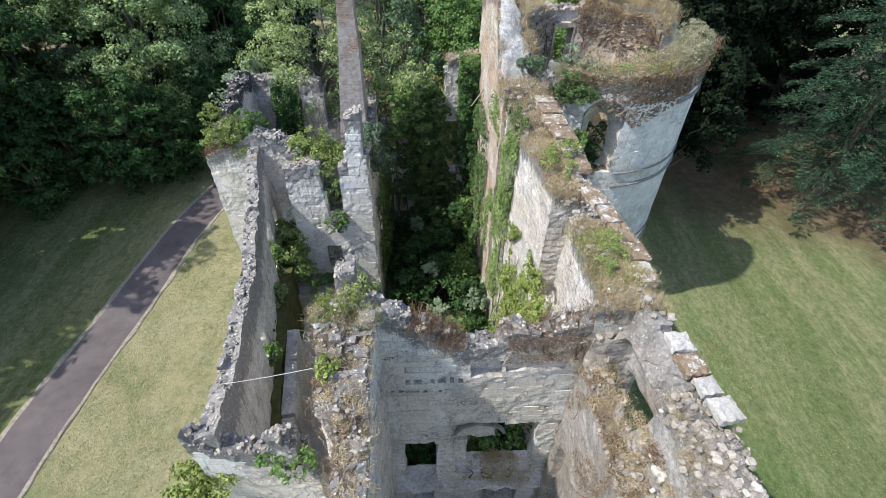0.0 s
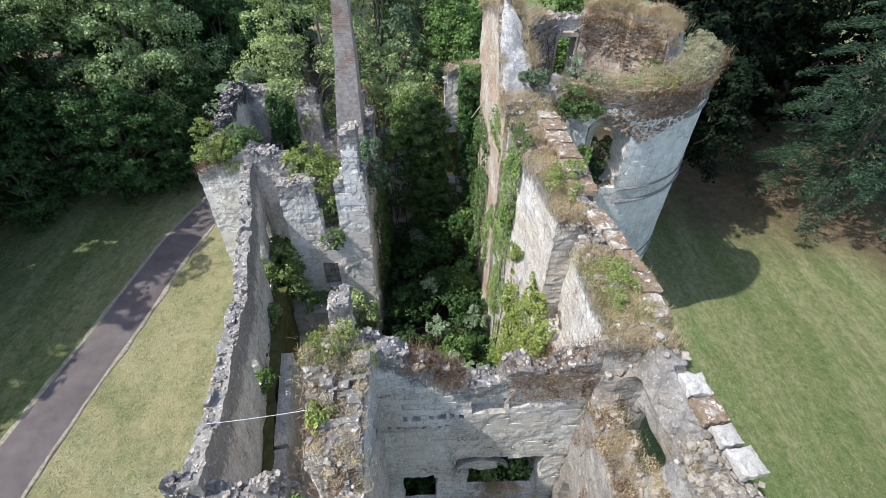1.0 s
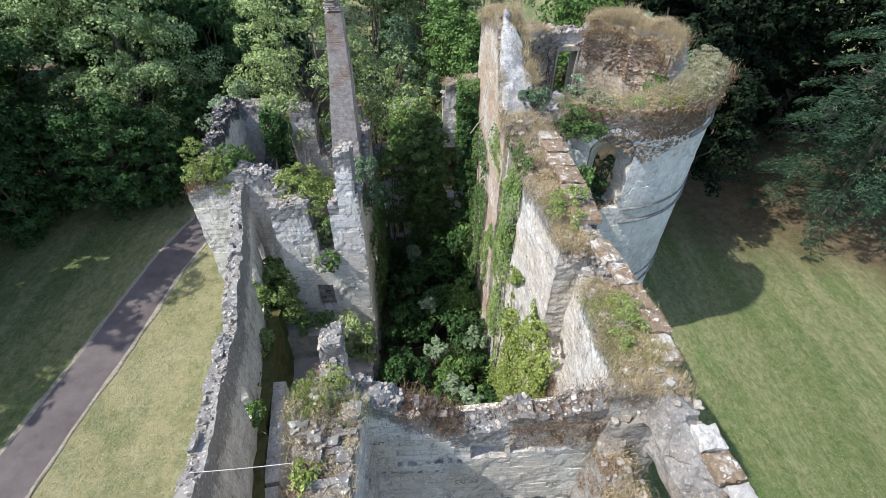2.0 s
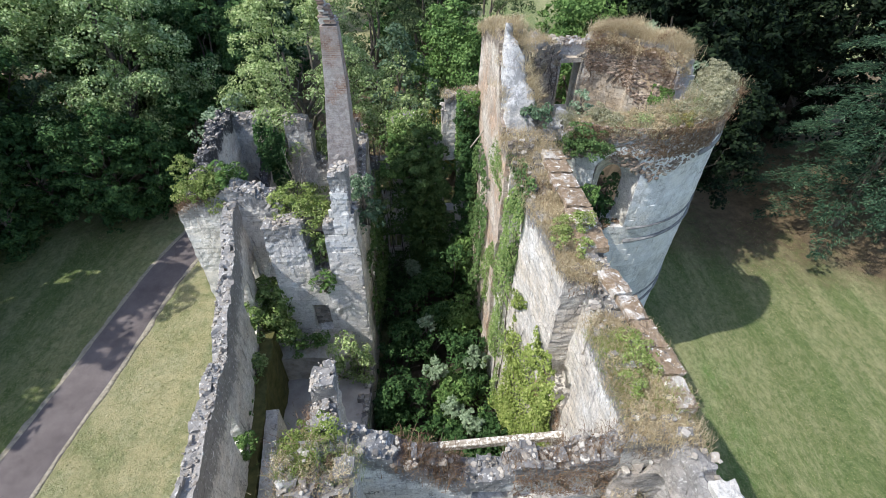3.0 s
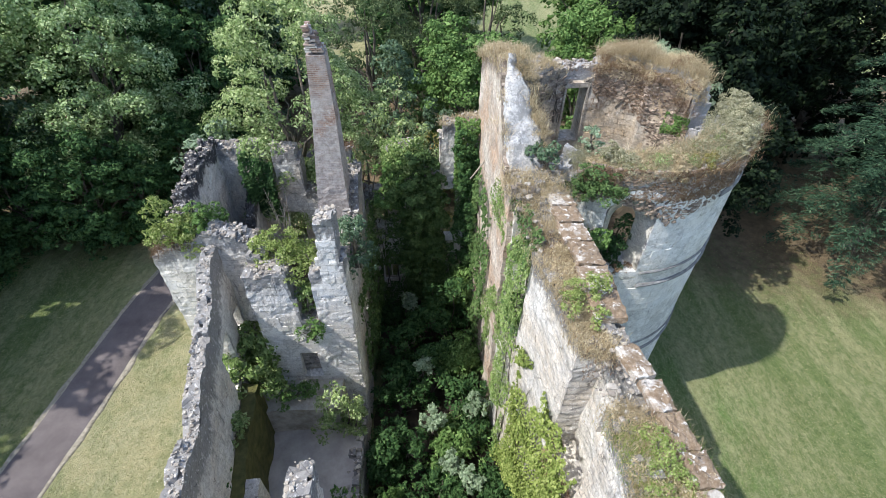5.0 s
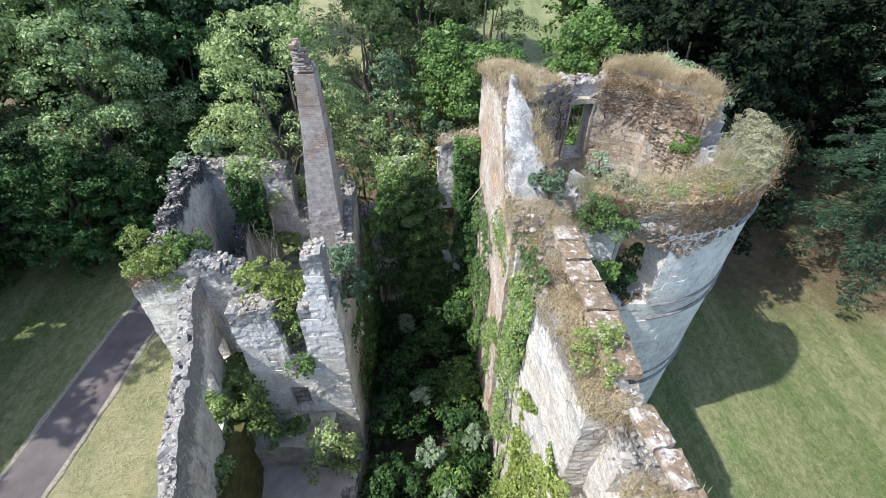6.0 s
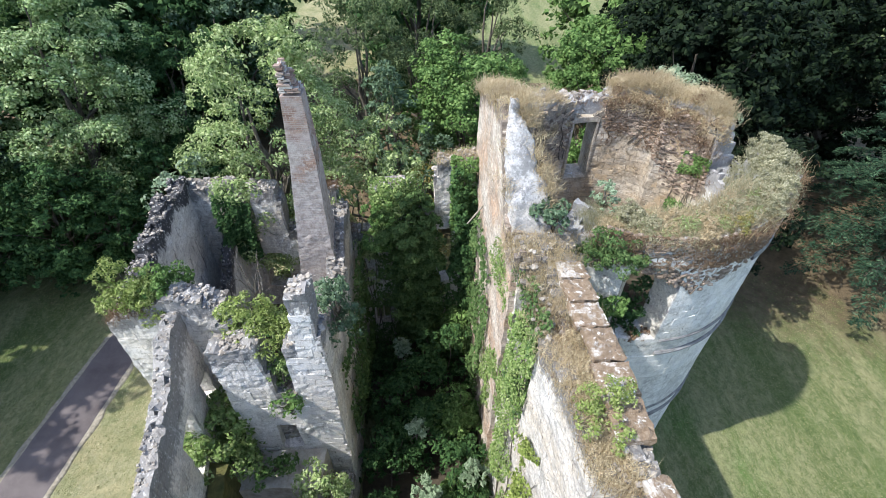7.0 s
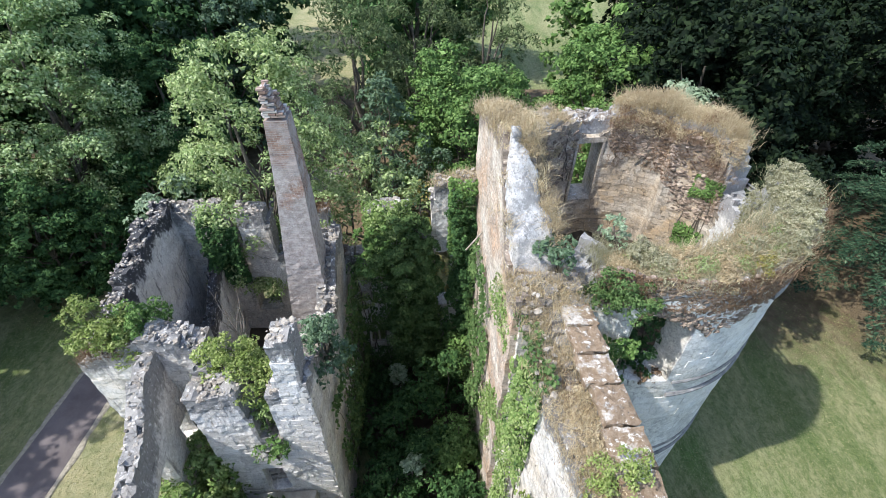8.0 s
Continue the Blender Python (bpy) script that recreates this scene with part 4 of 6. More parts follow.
# ---------------------------------------------------------------- floors inside
def slab(name, poly, z, thick, material, label, jag=0.0, seed=0):
    bm = bmesh.new()
    rng = np.random.default_rng(seed)
    top, bot = [], []
    for i, (x, y) in enumerate(poly):
        x2, y2 = poly[(i + 1) % len(poly)]
        n = max(1, int(math.hypot(x2 - x, y2 - y) / 0.5))
        for q in range(n):
            t = q / n
            px, py = x + (x2 - x) * t + rng.normal() * jag, y + (y2 - y) * t + rng.normal() * jag
            top.append(bm.verts.new((px, py, z + rng.normal() * jag * 0.3)))
            bot.append(bm.verts.new((px, py, z - thick)))
    bm.faces.new(top)
    bm.faces.new(bot[::-1])
    for i in range(len(top)):
        j = (i + 1) % len(top)
        bm.faces.new((top[i], bot[i], bot[j], top[j]))
    bmesh.ops.recalc_face_normals(bm, faces=list(bm.faces))
    bmesh.ops.triangulate(bm, faces=[f for f in bm.faces if len(f.verts) > 4])
    return tagged(part(name, bm, material), label, "floor", "", "structure")


slab("floor_gallery", [(-8.6, 8.8), (-4.6, 8.8), (-4.55, 20.0), (-9.6, 20.0)], 3.2, 1.0, FLOOR, "dusty grey stone floor of the sunken gallery")
slab("floor_ledge", [(-7.5, 8.7), (-7.25, 8.7), (-8.75, 20.2), (-9.35, 20.2)], 6.8, 6.6, MOSS, "mossy ledge of a fallen upper floor", 0.05, 3)
slab("floor_platform", [(-9.4, 19.9), (-5.5, 19.95), (-5.4, 21.5), (-9.6, 21.5)], 5.0, 5.0, PLATFORM, "pale stone platform below the pier doorway", 0.03, 4)
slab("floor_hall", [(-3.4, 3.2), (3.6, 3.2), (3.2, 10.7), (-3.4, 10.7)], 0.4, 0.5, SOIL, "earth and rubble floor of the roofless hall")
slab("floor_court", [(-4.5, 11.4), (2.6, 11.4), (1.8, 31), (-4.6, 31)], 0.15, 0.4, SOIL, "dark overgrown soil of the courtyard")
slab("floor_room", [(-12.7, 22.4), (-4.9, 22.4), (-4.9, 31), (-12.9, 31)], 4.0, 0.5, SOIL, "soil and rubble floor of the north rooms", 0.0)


def ledge_piece():
    bm = box_bm(6.9, 0.42, 0.22, 0.02)
    rng = np.random.default_rng(4)
    bmesh.ops.subdivide_edges(bm, edges=[e for e in bm.edges if abs((e.verts[0].co - e.verts[1].co).x) > 2], cuts=30)
    for v in bm.verts:
        v.co += Vector((0, rng.normal() * 0.03, rng.normal() * 0.02))
    ob = part("ledge", bm, GREY, wall_cross, "broken stone floor ledge")
    ob.location = (0.0, 10.5, 3.35)


def arch_ring():
    bm = bmesh.new()
    n = 22
    rows = []
    for i in range(n + 1):
        a = math.pi * (0.06 + 0.88 * i / n)
        for r in (0.86, 0.98):
            for y in (10.60, 10.72):
                rows.append(bm.verts.new((-0.12 - math.cos(a) * r, y, 7.25 + math.sin(a) * r * 0.95)))
    for i in range(n):
        q, w = rows[i * 4:i * 4 + 4], rows[i * 4 + 4:i * 4 + 8]
        for j, k in ((0, 1), (1, 3), (3, 2), (2, 0)):
            bm.faces.new((q[j], q[k], w[k], w[j]))
    part("arch_ring", bm, BAND, wall_cross, "dark projecting moulding of the blind arch")


ledge_piece()
arch_ring()

wall_gallery = ruin("wall_gallery", along((-6.75, 9.0), (-8.2, 19.9), 0.5), 0, 7.3, 2.4, [(0, 6.6), (7.3, 6.7)], PLASTER_WALL, opens=[(1.0, 2.0, 4.6, 8), (3.0, 3.25, 4.0, 8)], recess=[(4.2, 6.0, 4.2, 6.3, 0.3, 1)], step=0.03, rough=0.02, seed=25, fade=0.3, label="pale plastered gallery wall with broken embrasures")


# ---------------------------------------------------------------- chimney
def chimney():
    th = empty_thing("chimney", -5.9, 28.4, 4.0, "tall narrow brick and stone chimney stack with a broken top", "chimney")
    rows = [(4.0, -7.0, -5.08, 27.7, 29.5), (9.0, -6.8, -5.1, 27.75, 29.4), (11.0, -6.58, -5.13, 27.8, 29.3), (12.9, -6.4, -5.16, 27.9, 29.2), (15.0, -6.18, -5.14, 27.95, 29.05), (16.7, -6.06, -5.2, 28.0, 28.9), (18.1, -5.97, -5.24, 28.0, 28.8)]
    rng = np.random.default_rng(2)
    bm = bmesh.new()
    prev = None
    zs = np.arange(4.0, 18.05, 0.22)
    for z in zs:
        x0, x1, y0, y1 = [float(np.interp(z, [r[0] for r in rows], [r[i] for r in rows])) for i in (1, 2, 3, 4)]
        ringv = []
        for (ax, ay), (bx, by) in (((x0, y0), (x1, y0)), ((x1, y0), (x1, y1)), ((x1, y1), (x0, y1)), ((x0, y1), (x0, y0))):
            for q in range(5):
                t = q / 5
                j = 0.004 if z > 11.6 else 0.012
                ringv.append(bm.verts.new((ax + (bx - ax) * t + rng.normal() * j + 5.9, ay + (by - ay) * t + rng.normal() * j - 28.4, z - 4.0)))
        if prev:
            for i in range(20):
                bm.faces.new((prev[i], prev[(i + 1) % 20], ringv[(i + 1) % 20], ringv[i]))
        prev = ringv
    bm.faces.new(prev)
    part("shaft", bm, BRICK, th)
    # the broken head: courses of single bricks stepping down to the east
    me = [bpy.data.meshes.new("brick") for _ in range(3)]
    for i, m in enumerate(me):
        b = box_bm(0.23, 0.12, 0.07, 0.008)
        for v in b.verts:
            v.co += Vector(rng.normal(size=3) * 0.004)
        b.to_mesh(m)
        b.free()
        m.materials.append(BRICK_ONE)
    z = 18.0
    course = 0
    while z < 18.95:
        right = -5.24 - (z - 18.0) * 0.55
        left = -5.97 + (z - 18.0) * 0.06
        for x in np.arange(left + (0.06 if course % 2 else 0.12), right - 0.05, 0.245):
            for y in (28.06, 28.19, 28.58, 28.71):
                if z > 18.3 and rng.random() < 0.25:
                    continue
                ob = piece("brick", me[rng.integers(3)], None, th)
                ob.matrix_basis = pose(x + 5.9 + rng.normal() * 0.01, y - 28.4, z - 4.0, 0, 0, rng.normal() * 2.5)
        for y in (28.32, 28.46):
            for x in (left + 0.07, right - 0.1):
                ob = piece("brick", me[rng.integers(3)], None, th)
                ob.matrix_basis = pose(x + 5.9, y - 28.4, z - 4.0, 0, 0, 90 + rng.normal() * 2.5)
        z += 0.082
        course += 1


def brick_one():
    k = Mat("single_brick")
    r = k.node("ShaderNodeObjectInfo").outputs["Random"]
    c = k.ramp(r, [(0, (0.22, 0.15, 0.125)), (0.4, (0.33, 0.25, 0.21)), (0.7, (0.36, 0.34, 0.32)), (1, (0.58, 0.56, 0.53))])
    k.color(c)
    k.bump(k.noise(30, 5), 0.4, 0.01)
    return k.m


BRICK_ONE = brick_one()
chimney()


# ---------------------------------------------------------------- cornice slabs on the east wall
def slab_piece(seed, material=None):
    rng = np.random.default_rng(seed)
    bm = box_bm(1, 1, 1)
    bmesh.ops.subdivide_edges(bm, edges=[e for e in bm.edges if abs((e.verts[0].co - e.verts[1].co).z) < 0.5], cuts=5, use_grid_fill=True)
    for v in bm.verts:
        edge = max(abs(v.co.x), abs(v.co.y)) > 0.49
        v.co += Vector((rng.normal() * 0.022, rng.normal() * 0.022, rng.normal() * 0.07 - (0.12 if edge and v.co.z > 0 else 0)))
    me = bpy.data.meshes.new("cornice_slab")
    bm.to_mesh(me)
    bm.free()
    me.materials.append(material or SLAB)
    return me


SLABS = [slab_piece(90 + i) for i in range(4)]
BARE_SLABS = [slab_piece(96 + i, BLOCK_SLAB) for i in range(3)]
rs = np.random.default_rng(8)


def cornice(y0, y1, z0, z1, width, length=0.95):
    y = y0
    while y < y1:
        l = length * (0.8 + 0.45 * rs.random())
        x = lerp_list(east_out, y + l / 2) - width / 2 + 0.14 + rs.normal() * 0.03
        ang = math.degrees(math.atan2(lerp_list(east_out, y) - lerp_list(east_out, y + l), l))
        bare = y0 < 10 and rs.random() < 0.7
        ob = piece("cornice_slab", BARE_SLABS[rs.integers(3)] if bare else SLABS[rs.integers(4)], None, wall_east if y0 > 10 else wall_hall, "bare pale cornice slab" if bare else "mossy cornice slab")
        t = (y - y0) / (y1 - y0)
        ob.matrix_basis = pose(x, y + l / 2, z0 + (z1 - z0) * t + rs.normal() * 0.02, rs.normal() * 1.5, 2 + rs.normal() * 2, ang + rs.normal() * 2) @ Matrix.Diagonal((width * (0.85 + 0.25 * rs.random()), l - 0.04, 0.2, 1))
        y += l


cornice(11.2, 15.4, 14.5, 14.55, 0.6)
cornice(16.4, 21.6, 14.78, 15.0, 0.98)
cornice(7.35, 9.2, 14.1, 14.22, 0.56, 0.56)

# ---------------------------------------------------------------- timber beam, cable
beam = part("beam", box_bm(7.3, 0.24, 0.26, 0.02), BEAM)
beam.matrix_basis = pose(-0.75, 13.4, 8.8, 0, -6.0, 0)
tagged(beam, "grey weathered timber beam spanning the courtyard walls", "beam")


def cable(name, a, b, sag, r, label):
    bm = bmesh.new()
    a, b = Vector(a), Vector(b)
    pts = [a.lerp(b, i / 12) - Vector((0, 0, sag * 4 * (i / 12) * (1 - i / 12))) for i in range(13)]
    tube(bm, pts, [r] * 13, 5)
    return tagged(part(name, bm, STEEL), label, "cable")


cable("cable", (-8.05, 10.4, 11.55), (-4.72, 9.8, 13.2), 0.05, 0.011, "taut pale steel cable bracing the outer wall")


pole = bmesh.new()
tube(pole, [Vector((1.0, 28.55, 11.5)), Vector((1.5, 28.5, 12.3)), Vector((1.98, 28.45, 13.05))], [0.035, 0.04, 0.045], 7)
tagged(part("pole", pole, TIMBER), "thin grey pole jutting from the tower room wall", "pole")


# ---------------------------------------------------------------- plants
def bush(name, x, y, z, lobes, leaf, density, material, seed, label, category="shrub", stems=True, group=""):
    """A shrub of leafy lobes given relative to its foot."""
    rng = np.random.default_rng(seed)
    th = empty_thing(name, x, y, z, label, category, group)
    P, N, S = clump_cloud(lobes, rng, density * 0.62, leaf * 1.18, 10, 0.42, 0.6)
    piece("foliage", leaves("foliage", P, N, S, rng), material, th)
    if stems:
        bm = bmesh.new()
        for lx, ly, lz, lr in lobes[:7]:
            tube(bm, limb_points(Vector((rng.normal() * 0.06, rng.normal() * 0.06, -0.12)), Vector((lx, ly, lz)), rng, 5), [0.05, 0.045, 0.04, 0.032, 0.024, 0.014], 5)
        part("woody_base", bm, BARK, th)
    return th


def blob(n, rx, ry, h, r, rng, low=0.15):
    """n lobes filling a mound rx by ry and h high."""
    out = []
    while len(out) < n:
        a, q = rng.random() * 2 * math.pi, math.sqrt(rng.random())
        hh = h * (low + (1 - low) * rng.random()) * math.sqrt(max(0.05, 1 - q * q * 0.75))
        k = r * (0.65 + 0.7 * rng.random())
        out.append((math.cos(a) * q * rx, math.sin(a) * q * ry, max(k * 0.5, hh - k * 0.5), k))
    return out


def tree_parts(th, h, cr, material, seed, nl, leaf, density, low=0.3, lobe=0.3, shape=1.0, slim=0.7):
    rng = np.random.default_rng(seed)
    lobes = []
    for i in range(nl):
        t = low + (1 - low) * (i + 0.5) / nl
        w = math.sin(math.pi * min(1, max(0.08, (1 - t) / (1 - low) * 0.86 + 0.1))) ** (0.7 * shape)
        a = i * 2.399 + rng.normal() * 0.4
        q = cr * w * (0.55 + 0.4 * rng.random())
        k = cr * lobe * (0.7 + 0.6 * rng.random())
        lobes.append((math.cos(a) * q, math.sin(a) * q, h * t - k * 0.4, k))
    P, N, S = clump_cloud(lobes, rng, density * 0.64, leaf * 1.12)
    # larger leaves deep inside close the crown against the light
    Pi, Ni, Si = lobes_cloud([(x * 0.7, y * 0.7, z, r * 0.7) for x, y, z, r in lobes], rng, 3.0, leaf * 1.9, 0.6, 0.6)
    P, N, S = np.concatenate([P, Pi]), np.concatenate([N, Ni]), np.concatenate([S, Si])
    piece("crown", leaves("crown", P, N, S, rng, slim), material, th)
    bm = bmesh.new()
    lean = Vector((rng.normal() * 0.4, rng.normal() * 0.4, h * 0.8))
    r0 = 0.022 * h
    tube(bm, limb_points(Vector((0, 0, -0.3)), lean, rng, 7, 0.05), [r0 * (1 - 0.85 * i / 7) for i in range(8)], 8)
    for lx, ly, lz, lr in lobes[:: max(1, nl // 12)]:
        s = min(0.75, max(0.2, lz / h * 0.6))
        a = lean * s
        tube(bm, limb_points(a, Vector((lx, ly, lz)), rng, 5), [r0 * 0.42 * (1 - 0.17 * i) for i in range(6)], 6)
    part("trunk", bm, BARK, th)


def tree(name, x, y, h, cr, material, seed, nl, leaf, density, label, low=0.3, lobe=0.3, shape=1.0, z=None, slim=0.7):
    th = empty_thing(name, x, y, gz(x) - 0.05 if z is None else z, label, "tree")
    tree_parts(th, h, cr, material, seed, nl, leaf, density, low, lobe, shape, slim)
    return th


def again(src, x, y, turn, k, label=""):
    o = copy_thing(src, Matrix.Translation((x, y, gz(x) - 0.05)) @ Matrix.Rotation(radians(turn), 4, "Z") @ Matrix.Diagonal((k, k, k * 1.0, 1)))
    if label:
        tagged(o, label)
    return o


# woods on the west side
tree("broadleaf_tree", -25.6, 44.3, 17.4, 6.5, LEAF_SUN, 31, 62, 0.175, 30, "tall broadleaf tree with a dense green crown at the wood edge", 0.08, 0.27)
maple = tree("broadleaf_tree", -35.0, 37.0, 16.5, 6.2, LEAF_DARK, 32, 42, 0.23, 20, "dark green broadleaf tree with foliage down to the grass", 0.05, 0.28)
lime = tree("broadleaf_tree", -18.5, 57.0, 16.0, 5.2, LEAF_BLUE, 33, 38, 0.23, 20, "bluish green broadleaf tree with a rounded crown", 0.12, 0.28)
far_oak = tree("broadleaf_tree", -52.0, 14.0, 17.5, 6.6, LEAF, 36, 42, 0.42, 6, "broadleaf tree with a dense green crown deep in the wood", 0.08, 0.28)
far_maple = tree("broadleaf_tree", -53.0, 40.0, 16.5, 6.4, LEAF_DARK, 37, 42, 0.42, 6, "dark green broadleaf tree deep in the wood", 0.05, 0.28)
hazel = tree("understory_tree", -25.0, 37.4, 8.5, 3.9, LEAF_DARK, 34, 30, 0.21, 26, "bushy green understory tree beside the drive", 0.04, 0.3)
for x, y, a, k, src in [(-41, 33, 40, 1.0, far_maple), (-36, 47, 200, 1.12, far_oak), (-28.5, 53, 290, 1.1, far_maple), (-23, 58, 10, 1.0, far_maple), (-31, 33.5, 130, 0.72, hazel),
    (-20.2, 43.2, 220, 0.9, hazel), (-19, 64, 75, 1.05, far_maple), (-36, 60, 160, 1.2, far_maple), (-26, 68, 260, 1.2, far_oak), (-50, 30, 10, 1.0, far_maple),
    (-33.5, 41, 15, 0.9, lime), (-36.0, 27.0, 70, 1.15, far_oak), (-37.4, 20.2, 200, 1.15, far_oak), (-30.2, 37.4, 300, 0.95, hazel), (-34.2, 36.0, 80, 0.9, hazel), (-22.6, 38.6, 30, 0.8, hazel), (-40.4, 12.4, 170, 1.1, far_oak), (-20.5, 49.5, 60, 0.8, maple)]:
    again(src, x, y, a, k)
# behind the ruin
ash = tree("ash_tree", -8.9, 34.8, 18.0, 4.5, LEAF_LIGHT, 41, 74, 0.15, 40, "tall sunlit light green ash tree growing behind the chimney", 0.12, 0.27, 0.9, slim=0.5)
tree("ash_tree", -3.6, 35.2, 13.2, 3.3, LEAF_LIGHT, 42, 30, 0.165, 36, "lower light green ash tree beside the chimney", 0.1, 0.3, slim=0.5)
tree("spindly_tree", -13.4, 33.2, 12.2, 2.6, LEAF_PALE, 43, 22, 0.165, 34, "pale slender tree rising behind the grey wall", 0.1, 0.3)
tree("ochre_tree", -1.8, 34.8, 10.4, 2.5, LEAF_OCHRE, 44, 22, 0.165, 34, "small tree with ochre and green leaves behind the ivy wall", 0.1, 0.3)
round_tree = tree("round_tree", 2.4, 45.0, 13.7, 4.7, LEAF, 45, 54, 0.2, 26, "dense round-crowned green tree in the clearing", 0.1, 0.32, 0.7)
tree("feathery_tree", -5.6, 50.0, 16.6, 4.4, LEAF_OLIVE, 49, 56, 0.24, 22, "tall feathery olive green tree with drooping twigs", 0.04, 0.26, 0.8, slim=0.35)
feathery = tree("feathery_tree", -0.5, 55.0, 17.0, 4.6, LEAF_OLIVE, 50, 44, 0.25, 18, "tall feathery olive green tree behind the round tree", 0.08, 0.26, 0.8, slim=0.35)
ivy_tree = tree("ivy_clad_tree", -3.0, 43.6, 13.4, 1.7, LEAF_BLUE, 51, 26, 0.18, 32, "narrow blue-green tree stem wrapped in ivy", 0.05, 0.5, 0.5)
again(ivy_tree, 5.4, 41.5, 100, 0.82)
again(ivy_tree, -0.2, 41.8, 230, 0.72)
again(feathery, 5.5, 58.5, 90, 0.95)
again(far_maple, -1, 66, 300, 1.2)
again(far_oak, 19, 63, 60, 1.1)
walnut = tree("broadleaf_tree", 12.6, 45.5, 15.4, 5.0, LEAF, 46, 42, 0.21, 24, "broad green tree beyond the round tower", 0.15, 0.28)
tree("pale_tree", 13.9, 36.2, 15.6, 2.3, LEAF_PALE, 47, 18, 0.18, 36, "pale grey-green tree just behind the tower", 0.62, 0.4, slim=0.55)
again(walnut, 19.5, 53, 100, 1.05)
# these crowns carry the wood's shade in their leaf colour
yew = tree("dark_tree", 29.0, 52.0, 17.0, 6.0, LEAF_SHADE, 48, 40, 0.28, 12, "evergreen tree of the east wood with shade in its leaf colour", 0.06, 0.28)
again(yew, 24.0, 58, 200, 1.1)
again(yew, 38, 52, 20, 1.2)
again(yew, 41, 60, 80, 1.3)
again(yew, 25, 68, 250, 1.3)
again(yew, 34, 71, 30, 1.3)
again(far_oak, 3, 81, 130, 1.2)
again(far_maple, -5, 84, 130, 1.1)
again(far_oak, -28, 86, 10, 1.3)
again(far_maple, -7, 98, 10, 1.2)


# conifers on the east side
def conifer(name, x, y, h, reach, seed, label):
    rng = np.random.default_rng(seed)
    th = empty_thing(name, x, y, gz(x) - 0.05, label, "conifer")
    bm = bmesh.new()
    r0 = 0.02 * h
    tube(bm, [Vector((0, 0, -0.3)), Vector((0.05, 0, h * 0.4)), Vector((0, 0.05, h * 0.8)), Vector((0, 0, h))], [r0, r0 * 0.7, r0 * 0.3, 0.02], 8)
    trunk = part("trunk", bm, BARK, th)
    P, N, S, W = [], [], [], []
    z = h * 0.12
    i = 0
    while z < h * 0.97:
        t = z / h
        L = reach * (1 - t) ** 0.62 * (0.8 + 0.35 * rng.random()) + 0.3
        a = i * 2.399 + rng.normal() * 0.2
        d = Vector((math.cos(a), math.sin(a), 0))
        side = Vector((-d.y, d.x, 0))
        pts = [Vector((0, 0, z)) + d * L * q + Vector((0, 0, (0.10 * q - 0.34 * q * q) * L)) for q in (0, 0.25, 0.5, 0.75, 1)]
        bb = bmesh.new()
        tube(bb, pts, [0.05, 0.04, 0.028, 0.016, 0.008], 4)
        part("branch", bb, BARK_DARK, trunk)
        m = int(26 * L)
        for _ in range(m):
            q = 0.12 + 0.88 * rng.random() ** 0.8
            w = (1.02 - q) * L * 0.42 + 0.22
            sgn = rng.uniform(-1, 1)
            c = Vector((0, 0, z)) + d * (L * q) + side * (sgn * w) + Vector((0, 0, (0.10 * q - 0.34 * q * q) * L - abs(sgn) * w * 0.25 + rng.normal() * 0.05))
            for _ in range(5):
                P.append(c + Vector(rng.normal(size=3)) * 0.1)
                N.append(Vector((0, 0, 1)) + Vector(rng.normal(size=3)) * 0.3)
                S.append(0.27 * (0.6 + 0.8 * rng.random()))
                W.append(d * (0.7 + 0.5 * rng.normal()) + side * (sgn * 1.1 + 0.45 * rng.normal()) + Vector((0, 0, -0.3)))
        z += h * 0.0105
        i += 1
    piece("needles", leaves("needles", np.array([tuple(p) for p in P]), np.array([tuple(p) for p in N]), np.array(S), rng, 0.3, np.array([tuple(p) for p in W])), NEEDLE, th)
    return th


cedar = conifer("conifer", 34.2, 36.6, 24.0, 10.2, 61, "large dark green conifer with drooping feathery branches")
again(cedar, 46.0, 38.0, 120, 1.0)
canopy = tree("dark_tree", 17.0, 41.0, 19.0, 6.0, LEAF_SHADE, 52, 44, 0.32, 11, "tall tree with a high spreading crown, coloured as if in shade", 0.48, 0.3, 0.6)
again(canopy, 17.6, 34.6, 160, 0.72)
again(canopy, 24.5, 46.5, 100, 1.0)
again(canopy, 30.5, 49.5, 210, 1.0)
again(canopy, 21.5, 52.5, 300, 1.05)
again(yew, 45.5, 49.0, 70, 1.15)


